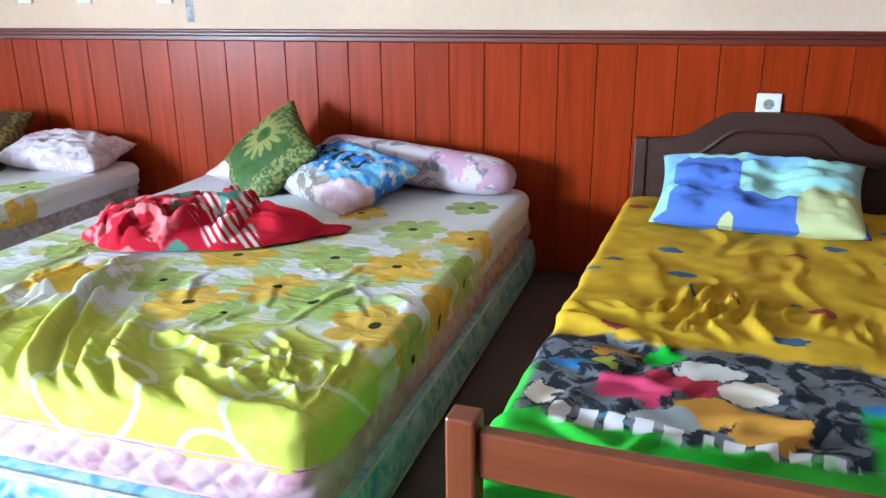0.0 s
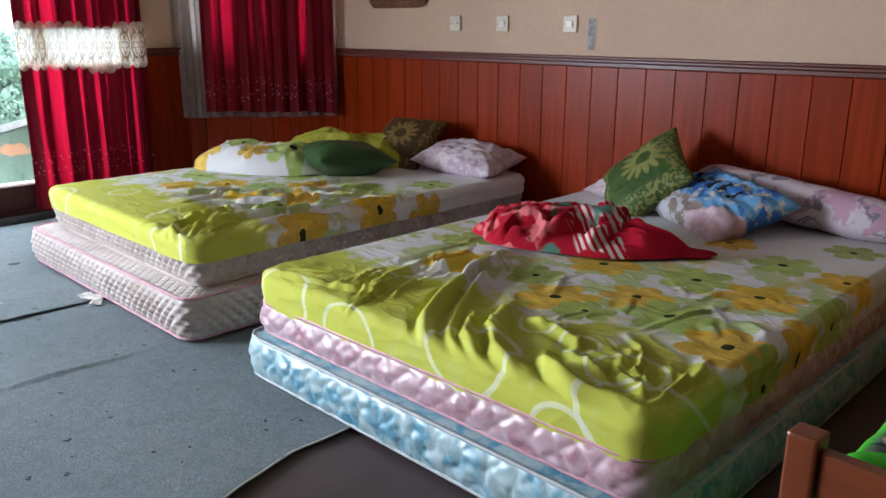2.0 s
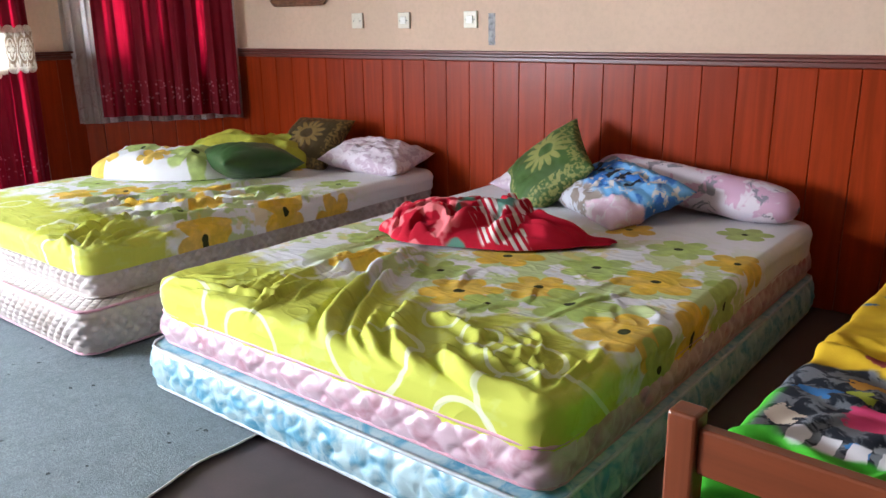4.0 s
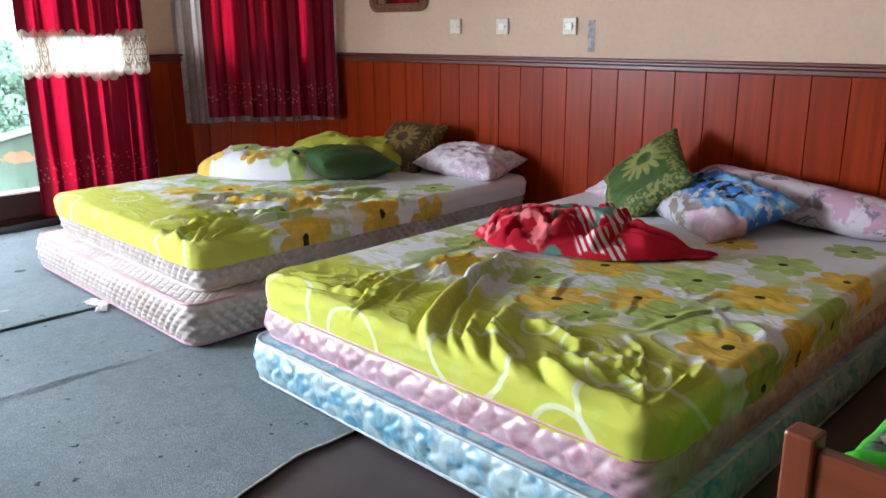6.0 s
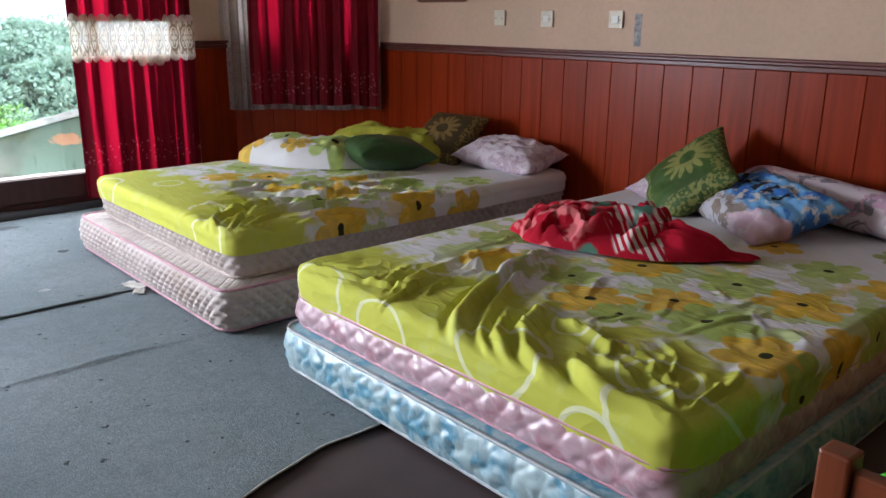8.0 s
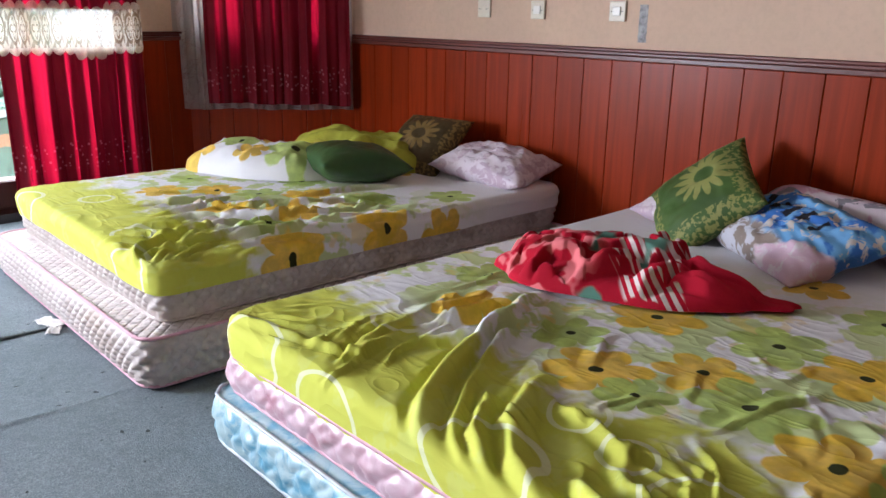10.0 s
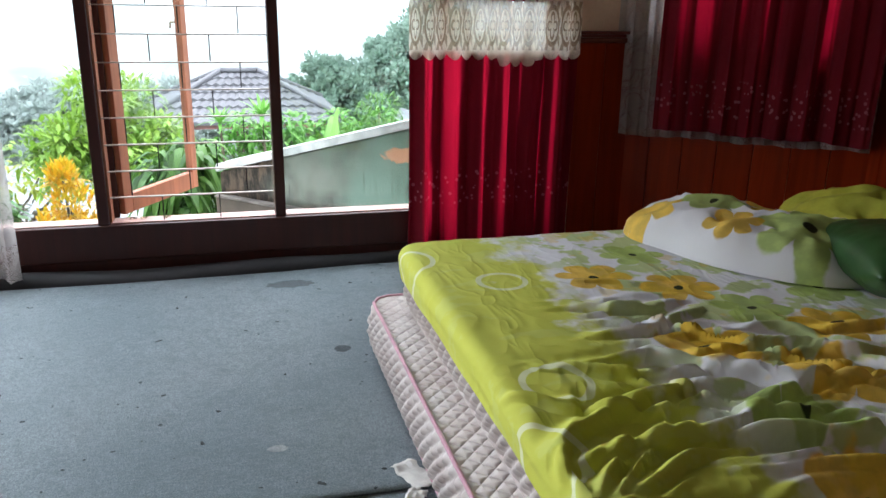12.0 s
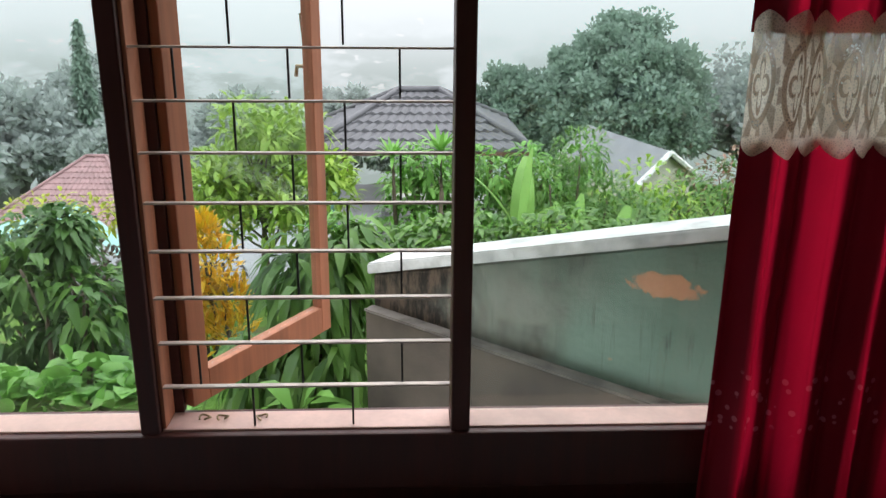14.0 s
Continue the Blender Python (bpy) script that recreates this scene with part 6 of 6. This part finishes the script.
def hip_roof(th, x0, x1, y0, y1, ridge, z0, z1, courses, material, name="roof_course"):
    """Stepped courses of tiles on four slopes; ridge: half the ridge's length along y."""
    xm, ym = (x0 + x1) / 2, (y0 + y1) / 2
    for i in range(courses):
        f0, f1 = i / courses, min(1.0, (i + 1.12) / courses)
        def ring(f, lift):
            return [(x0 + (xm - x0) * f, y0 + (ym - ridge - y0) * f, z0 + (z1 - z0) * f + lift), (x1 + (xm - x1) * f, y0 + (ym - ridge - y0) * f, z0 + (z1 - z0) * f + lift),
                    (x1 + (xm - x1) * f, y1 + (ym + ridge - y1) * f, z0 + (z1 - z0) * f + lift), (x0 + (xm - x0) * f, y1 + (ym + ridge - y1) * f, z0 + (z1 - z0) * f + lift)]
        bm = bmesh.new()
        lift = 0.05
        lo, hi = ring(f0, lift), ring(f1, 0.012)
        und = ring(f0, 0.0)
        for j in range(4):
            a, b, c, d = Vector(lo[j]), Vector(lo[(j + 1) % 4]), Vector(hi[(j + 1) % 4]), Vector(hi[j])
            ua, ub = Vector(und[j]), Vector(und[(j + 1) % 4])
            n = max(4, int((b - a).length / 0.075))
            prev = None
            for q in range(n + 1):
                s = q / n
                w = 0.018 * math.cos(q * math.pi)
                row = (bm.verts.new(ua.lerp(ub, s)), bm.verts.new(a.lerp(b, s) + Vector((0, 0, w))), bm.verts.new(d.lerp(c, s) + Vector((0, 0, w * 0.5))))
                if prev:
                    bm.faces.new((prev[0], row[0], row[1], prev[1]))
                    bm.faces.new((prev[1], row[1], row[2], prev[2]))
                prev = row
        part(name, bm, material, th)
    caps = bmesh.new()
    pts = [((x0, y0, z0), (xm, ym - ridge, z1)), ((x1, y0, z0), (xm, ym - ridge, z1)), ((x1, y1, z0), (xm, ym + ridge, z1)), ((x0, y1, z0), (xm, ym + ridge, z1)), ((xm, ym - ridge, z1), (xm, ym + ridge, z1))]
    for a, b in pts:
        tube(caps, [Vector(a) + Vector((0, 0, 0.05)), Vector(b) + Vector((0, 0, 0.05))], 0.05, 8)
    part("ridge_cap", caps, material, th, "", True)


pav = thing("garden_pavilion", "open garden pavilion with a grey hipped tile roof", "pavilion", (-16.9, 1.85, ground_z(-16.9, 1.85)))
PZ = -ground_z(-16.9, 1.85)
hip_roof(pav, -1.75, 1.75, -1.72, 1.62, 0.33, PZ - 0.76, PZ - 0.08, 7, SLATE)
part("eaves_board", one_box(-1.68, 1.68, -1.65, 1.55, PZ - 0.83, PZ - 0.765), plain("faded_red_board", (0.22, 0.10, 0.09), 0.7), pav)
for px in (-1.4, 1.4):
    for py in (-1.4, -0.1, 1.3):
        part("post", one_box(px - 0.05, px + 0.05, py - 0.05, py + 0.05, -0.2, PZ - 0.835), DARKWOOD, pav)
part("floor_slab", one_box(-1.9, 1.9, -1.9, 1.8, -0.3, 0.25), plain("grey_concrete", (0.30, 0.30, 0.30), 0.8), pav)
bin_m = bmesh.new()
bmesh.ops.create_cone(bin_m, cap_ends=True, segments=20, radius1=0.19, radius2=0.24, depth=0.5, matrix=Matrix.Translation((0, 0, 0.25)))
barrel = thing("water_drum", "dark green plastic drum in the garden", "drum", (-14.6, 0.42, -1.75))
part("drum", bin_m, plain("green_plastic", (0.03, 0.12, 0.10), 0.5), barrel, "", True)
bm = bmesh.new()
bmesh.ops.create_cone(bm, cap_ends=True, segments=20, radius1=0.255, radius2=0.22, depth=0.06, matrix=Matrix.Translation((0, 0, 0.531)))
part("lid", bm, plain("green_lid", (0.04, 0.16, 0.13), 0.5), barrel, "", True)
structure("yard", one_box(-17.5, -12.2, -2.6, 1.2, -2.6, -1.755, 0.02), plain("wet_paving", (0.20, 0.205, 0.21), 0.6, 0, 0.3, 1.5, 30, 0.2), "wet grey paved yard and drive", "pavement")


def gable_house(name, label, r1, r2, e1, wall_h, roof_m, wall_m):
    """Two roof slopes over plain walls; r1-r2 the ridge, e1 the eave's corner under r1."""
    r1, r2, e1 = Vector(r1), Vector(r2), Vector(e1)
    th = thing(name, label, "house", (0, 0, 0))
    run = r2 - r1
    half = e1 - r1
    other = r1 + Vector((-half.x, -half.y, half.z))
    for nm, e in (("roof_slope", e1), ("roof_slope", other)):
        bm = bmesh.new()
        n = 12
        rows = []
        for i in range(n + 1):
            f = i / n
            p = r1.lerp(e, f)
            for lift in ((0.0, 0.05) if 0 < i < n else (0.05,)):
                q = p + Vector((0, 0, lift - 0.05 * 0))
                rows.append((bm.verts.new(q), bm.verts.new(q + run)))
        for a, b in zip(rows, rows[1:]):
            bm.faces.new((a[0], a[1], b[1], b[0]))
        part(nm, bm, roof_m, th)
    for end in (r1 - run * 0.0, r2):
        bm = bmesh.new()
        a, b, c = end - Vector((0, 0, 0.06)), end + half * 0.93 - Vector((0, 0, 0.02)), end + Vector((-half.x, -half.y, half.z)) * 0.93
        d = Vector((0, 0, -wall_h))
        sh = -run.normalized() * (0.25 if end is r2 else -0.25)
        f = bm.faces.new([bm.verts.new(p - sh * (1 if end is r2 else 1) * 0 + (run.normalized() * (0.3 if end is not r2 else -0.3))) for p in (a, b, b + d, c + d, c)])
        ex = bmesh.ops.extrude_face_region(bm, geom=[f])
        bmesh.ops.translate(bm, verts=[v for v in ex["geom"] if isinstance(v, bmesh.types.BMVert)], vec=run.normalized() * (0.15 if end is not r2 else -0.15))
        part("gable_wall", bm, wall_m, th)
    for e in (e1, other):
        m = r1 + (e - r1) * 0.9
        bm = bmesh.new()
        bm.faces.new([bm.verts.new(p) for p in (m + run * 0.03, m + run * 0.97, m + run * 0.97 + Vector((0, 0, -wall_h)), m + run * 0.03 + Vector((0, 0, -wall_h)))])
        part("side_wall", thicken(bm, 0.12), wall_m, th)
    bm = bmesh.new()
    for e in (e1, other):
        tube(bm, [r1 + Vector((0, 0, 0.02)), e + Vector((0, 0, 0.02))], 0.07, 6)
    part("bargeboard", bm, COPING, th, "white painted bargeboard")
    return th


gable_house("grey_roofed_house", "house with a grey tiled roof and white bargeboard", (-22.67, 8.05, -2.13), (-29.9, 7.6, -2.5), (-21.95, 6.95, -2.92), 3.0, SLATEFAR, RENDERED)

red = thing("red_roofed_house", "house with a faded red hipped roof", "house", (-28.5, -7.9, -7.45))
hip_roof(red, -3.2, 3.2, -2.4, 2.0, 0.3, 2.75, 4.15, 12, REDROOF)
part("wall", one_box(-2.9, 2.9, -2.1, 1.7, -0.5, 2.74), plain("cream_render", (0.55, 0.52, 0.42), 0.85, 0, 0.15, 2, 20, 0.1), red)
for yy in (-1.2, 0.4):
    w = part("window", one_box(2.88, 2.94, yy - 0.4, yy + 0.4, 1.0, 2.1), FRAME, red)
    part("pane", one_box(2.941, 2.95, yy - 0.33, yy + 0.33, 1.07, 2.03), plain("dark_pane", (0.08, 0.09, 0.10), 0.2), w)
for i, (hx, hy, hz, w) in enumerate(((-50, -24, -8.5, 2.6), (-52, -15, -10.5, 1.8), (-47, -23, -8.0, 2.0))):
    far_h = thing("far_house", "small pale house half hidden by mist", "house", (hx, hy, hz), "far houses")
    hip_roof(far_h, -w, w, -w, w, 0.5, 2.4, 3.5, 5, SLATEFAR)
    # wall colour carries the haze as well
    part("wall", one_box(-w * 0.9, w * 0.9, -w * 0.9, w * 0.9, -1.5, 2.39), plain("mist_tinted_render", (0.45, 0.47, 0.47), 0.85), far_h)

# green sheet roof beside the garden
gr = tagged(part("sheet_roof", sloped(0, 3.2, 0, 1.3, -0.05, -0.05, 0.0, 0.0), plain("teal_sheet", (0.22, 0.42, 0.38), 0.5, 0, 0.15, 3, 30, 0.1)), "low teal sheet-metal roof", "roof")
gr.matrix_basis = pose(-15.2, -4.6, -1.9, 8, 0, 35)
part("post", one_box(0.1, 0.2, 0.1, 0.2, -1.6, -0.052), DARKWOOD, gr)
part("post", one_box(2.9, 3.0, 0.1, 0.2, -1.6, -0.052), DARKWOOD, gr)

# great trees in the mist, their haze painted into leaf and bark
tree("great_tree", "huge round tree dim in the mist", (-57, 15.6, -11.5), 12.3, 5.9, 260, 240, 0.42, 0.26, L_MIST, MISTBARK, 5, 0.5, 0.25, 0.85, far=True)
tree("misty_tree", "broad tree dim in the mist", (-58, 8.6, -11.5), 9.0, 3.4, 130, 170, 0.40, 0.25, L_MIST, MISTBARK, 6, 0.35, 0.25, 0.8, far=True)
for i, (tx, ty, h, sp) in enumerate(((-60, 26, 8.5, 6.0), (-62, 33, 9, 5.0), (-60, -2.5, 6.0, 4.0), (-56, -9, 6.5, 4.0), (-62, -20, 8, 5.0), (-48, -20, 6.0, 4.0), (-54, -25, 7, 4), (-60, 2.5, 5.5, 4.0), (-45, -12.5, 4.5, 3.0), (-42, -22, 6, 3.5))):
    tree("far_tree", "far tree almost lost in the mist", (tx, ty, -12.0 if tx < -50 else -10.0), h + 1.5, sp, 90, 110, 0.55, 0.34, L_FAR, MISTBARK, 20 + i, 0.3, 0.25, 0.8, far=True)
# slender conifer
con = thing("conifer", "slender conifer dim in the mist", "tree", (-50.2, -16.8, -9.0))
bm = bmesh.new()
limb(bm, (0, 0, -0.3), (0, 0, 9.3), 0.22, 0.03, 0.05, random.Random(3))
part("trunk", bm, MISTBARK, con, "", True)
lv = Leaves(33)
for i in range(26):
    f = i / 25
    for j in range(4):
        a = i * 1.3 + j * 1.57
        r = 1.15 * (1 - f) ** 0.8 + 0.1
        lv.clump((r * 0.6 * math.cos(a), r * 0.6 * math.sin(a), 1.2 + 8.0 * f), 0.42 * (1.1 - f), 26, 0.35, 0.16, -0.3, 0.3)
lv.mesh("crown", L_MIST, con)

# garden plants
tree("light_green_tree", "young tree with light green hanging leaves", (-11.2, 0.25, ground_z(-11.2, 0.25)), 2.15, 0.78, 34, 110, 0.15, 0.05, L_LIGHT, BARK, 41, 0.05, 0.38, 0.6)
shrub("leafy_shrub", "tall dense shrub with dull green leaves", (-8.3, -0.38, ground_z(-8.3, -0.38)), [(0, 0, 0.55, 0.34), (0.12, 0.1, 0.95, 0.30), (-0.1, -0.2, 1.25, 0.26), (0.1, -0.35, 0.8, 0.3), (-0.15, 0.15, 0.3, 0.32), (0.0, -0.45, 1.15, 0.22), (0.1, 0.0, 1.4, 0.16)], 320, 0.12, 0.045, L_DARK, 43, -0.1, 0.5)
shrub("leafy_shrub", "pale sprigs among the shrub", (-8.0, -0.22, ground_z(-8.0, -0.22)), [(0, 0, 1.0, 0.22), (0.05, -0.3, 1.2, 0.18), (0.05, 0.1, 0.45, 0.2)], 60, 0.14, 0.055, L_MID, 44, 0.0, 0.6)
shrub("golden_croton", "croton bush with orange and yellow leaves", (-9.5, 0.12, ground_z(-9.5, 0.12)), [(0, 0, 0.95, 0.2), (0.05, -0.16, 0.72, 0.17), (-0.05, 0.1, 0.65, 0.18), (0, -0.05, 1.2, 0.12), (0.05, 0.12, 0.4, 0.2), (0.05, -0.12, 0.4, 0.18)], 200, 0.13, 0.03, L_YELLOW, 45, 0.9, 0.15)
shrub("clipped_hedge", "hedge with yellow-green tops and purple leaves", (-12.0, -1.6, ground_z(-12, -1.6)), [(0, -0.8 + 0.35 * i, 1.02 + 0.05 * (i % 2), 0.26) for i in range(7)], 110, 0.10, 0.045, L_HEDGE, 46)
shrub("purple_shrub", "dark purple-leaved shrub under the hedge", (-11.6, -1.4, ground_z(-11.6, -1.4)), [(0, -0.8 + 0.3 * i, 0.5, 0.34) for i in range(7)], 150, 0.10, 0.05, L_PURPLE, 47)
shrub("ground_creeper", "bright green broad-leaved creeper below the window", (-6.55, 0.35, -1.05), [(0.12 - 0.1 * (i % 3), -0.75 + 0.15 * i, 0.78 + 0.06 * (i % 2), 0.17) for i in range(8)] + [(0.3, -0.6 + 0.16 * i, 0.62, 0.15) for i in range(7)], 80, 0.12, 0.105, L_BRIGHT, 48, 0.5, 0.4, "creeper")
shrub("climbing_plant", "lush plant with long drooping leaves by the wall", (-7.35, 1.18, -1.3), [(0.05, 0.0, 1.35, 0.24), (0.12, 0.1, 1.05, 0.26), (0.1, -0.08, 0.75, 0.26), (0.16, 0.1, 0.5, 0.25), (0.0, -0.25, 0.55, 0.24), (0.1, -0.3, 0.9, 0.18), (0.05, 0.12, 1.5, 0.16), (0.2, -0.2, 0.25, 0.25)], 190, 0.19, 0.05, L_MID, 49, -0.5, 0.9)
shrub("climbing_plant", "broad bright leaves at the foot of the wall", (-6.75, 1.05, -1.2), [(0, 0.1, 0.75, 0.14), (0.05, -0.1, 0.6, 0.16), (0.05, 0.22, 0.5, 0.14)], 24, 0.26, 0.09, L_BRIGHT, 50, 0.1, 0.5)
shrub("broad_shrub", "dense green shrub behind the garden wall", (-9.2, 1.9, ground_z(-9.2, 1.9)), [(0, -0.35 + 0.25 * i, 1.05 + 0.07 * ((i * 7) % 3), 0.26) for i in range(8)] + [(0.25, -0.3 + 0.3 * i, 0.75, 0.3) for i in range(6)], 230, 0.15, 0.05, L_MID, 51, 0.1, 0.5)
shrub("dark_bush", "dark green bush of narrow leaves", (-11.5, 3.35, ground_z(-11.5, 3.35)), [(0, 0, 1.75, 0.28), (0, -0.3, 1.4, 0.32), (0, 0.3, 1.25, 0.32), (0.1, 0.05, 1.0, 0.4), (0, 0.6, 1.05, 0.28), (0, -0.5, 1.05, 0.3)], 300, 0.12, 0.028, L_MID, 52)
shrub("broad_shrub", "low green shrubs beyond the wall", (-10.4, 4.2, ground_z(-10.4, 4.2)), [(0, -0.9 + 0.35 * i, 0.75 + 0.08 * (i % 3), 0.28) for i in range(9)], 220, 0.13, 0.045, L_MID, 53)
shrub("broad_shrub", "dense green shrubs before the pavilion", (-12.5, 2.3, ground_z(-12.5, 2.3)), [(0.1 * (i % 3), -0.75 + 0.2 * i, 1.25 + 0.16 * ((i * 5) % 3), 0.25) for i in range(11)] + [(0.2, -0.75 + 0.2 * i, 0.9, 0.3) for i in range(11)] + [(0.3, -0.7 + 0.25 * i, 0.45, 0.32) for i in range(9)], 170, 0.15, 0.05, L_BRIGHT, 55, 0.2, 0.5)
shrub("rose_shrub", "misty shrub with dull red flowers", (-16.5, 7.2, ground_z(-16.5, 7.2)), [(0, -0.8 + 0.4 * i, 0.9 + 0.15 * (i % 3), 0.4) for i in range(8)], 120, 0.14, 0.06, leaf_mat("rose_leaf", (0.14, 0.19, 0.09), (0.34, 0.14, 0.12), 0.2), 54)


for i in range(9):
    gx, gy = -13.5 - 0.55 * i, 3.2 + 0.95 * i * 0.9
    shrub("garden_bush", "rounded green bush in the lower garden", (gx, gy, ground_z(gx, gy)), [(0, -0.45, 0.7, 0.4), (0, 0.05, 0.95 + 0.1 * (i % 3), 0.42), (0.1, 0.5, 0.75, 0.4)], 130, 0.16, 0.06, (L_MID, L_DARK, L_LIGHT)[i % 3], 70 + i)


def dracaena(x, y, z, size, seed, label):
    th = thing("dracaena", label, "plant", (x, y, ground_z(x, y)), "dracaenas")
    h = z - ground_z(x, y)
    bm = bmesh.new()
    limb(bm, (0, 0, -0.1), (0, 0, h), 0.035, 0.02, 0.03, random.Random(seed))
    part("stem", bm, BARK, th, "", True)
    lv = Leaves(seed)
    lv.rosette((0, 0, h), 26, size, size * 0.16, 1.6, 0.45)
    lv.mesh("leaves", L_BRIGHT, th)


for i, (dx, dy, dz, sz) in enumerate(((-11.7, 1.95, -0.15, 0.34), (-9.6, 0.98, -0.42, 0.30), (-9.2, 1.25, -0.36, 0.28), (-8.6, 1.62, -0.45, 0.26), (-12.2, 1.45, -0.30, 0.3))):
    dracaena(dx, dy, dz, sz, 60 + i, "dracaena with a rosette of sword-shaped green leaves")


def banana(x, y, h, lean, seed):
    th = thing("banana_plant", "banana plant with upright pale green leaves", "plant", on_ground(x, y), "banana plants")
    r = random.Random(seed)
    bm = bmesh.new()
    limb(bm, (0, 0, -0.1), (0, lean * 0.3, h * 0.45), 0.06, 0.035, 0.02, r)
    part("stem", bm, L_BANANA, th, "", True)
    for i in range(4):
        a = seed + i * 1.9
        def fn(u, v):
            w = 0.11 * math.sin(math.pi * min(1, 0.06 + 0.92 * v)) ** 0.6
            s = 2 * u - 1
            bend = 0.10 + 0.2 * i
            out = bend * v * v * h * 0.5
            return (out * math.cos(a) - s * w * math.sin(a), out * math.sin(a) + s * w * math.cos(a) + lean * v, h * 0.4 + (h * 0.6) * v * (1 - 0.12 * i) + 0.25 * w * abs(s) + 0.006 * nz(v * 20, s * 2, seed))
        part("leaf", surf(fn, 6, 16), L_BANANA, th, "", True)


banana(-10.6, 2.65, 1.75, -0.02, 1)
banana(-9.9, 2.95, 1.35, 0.02, 2)
banana(-9.9, 3.35, 1.25, 0.06, 3)
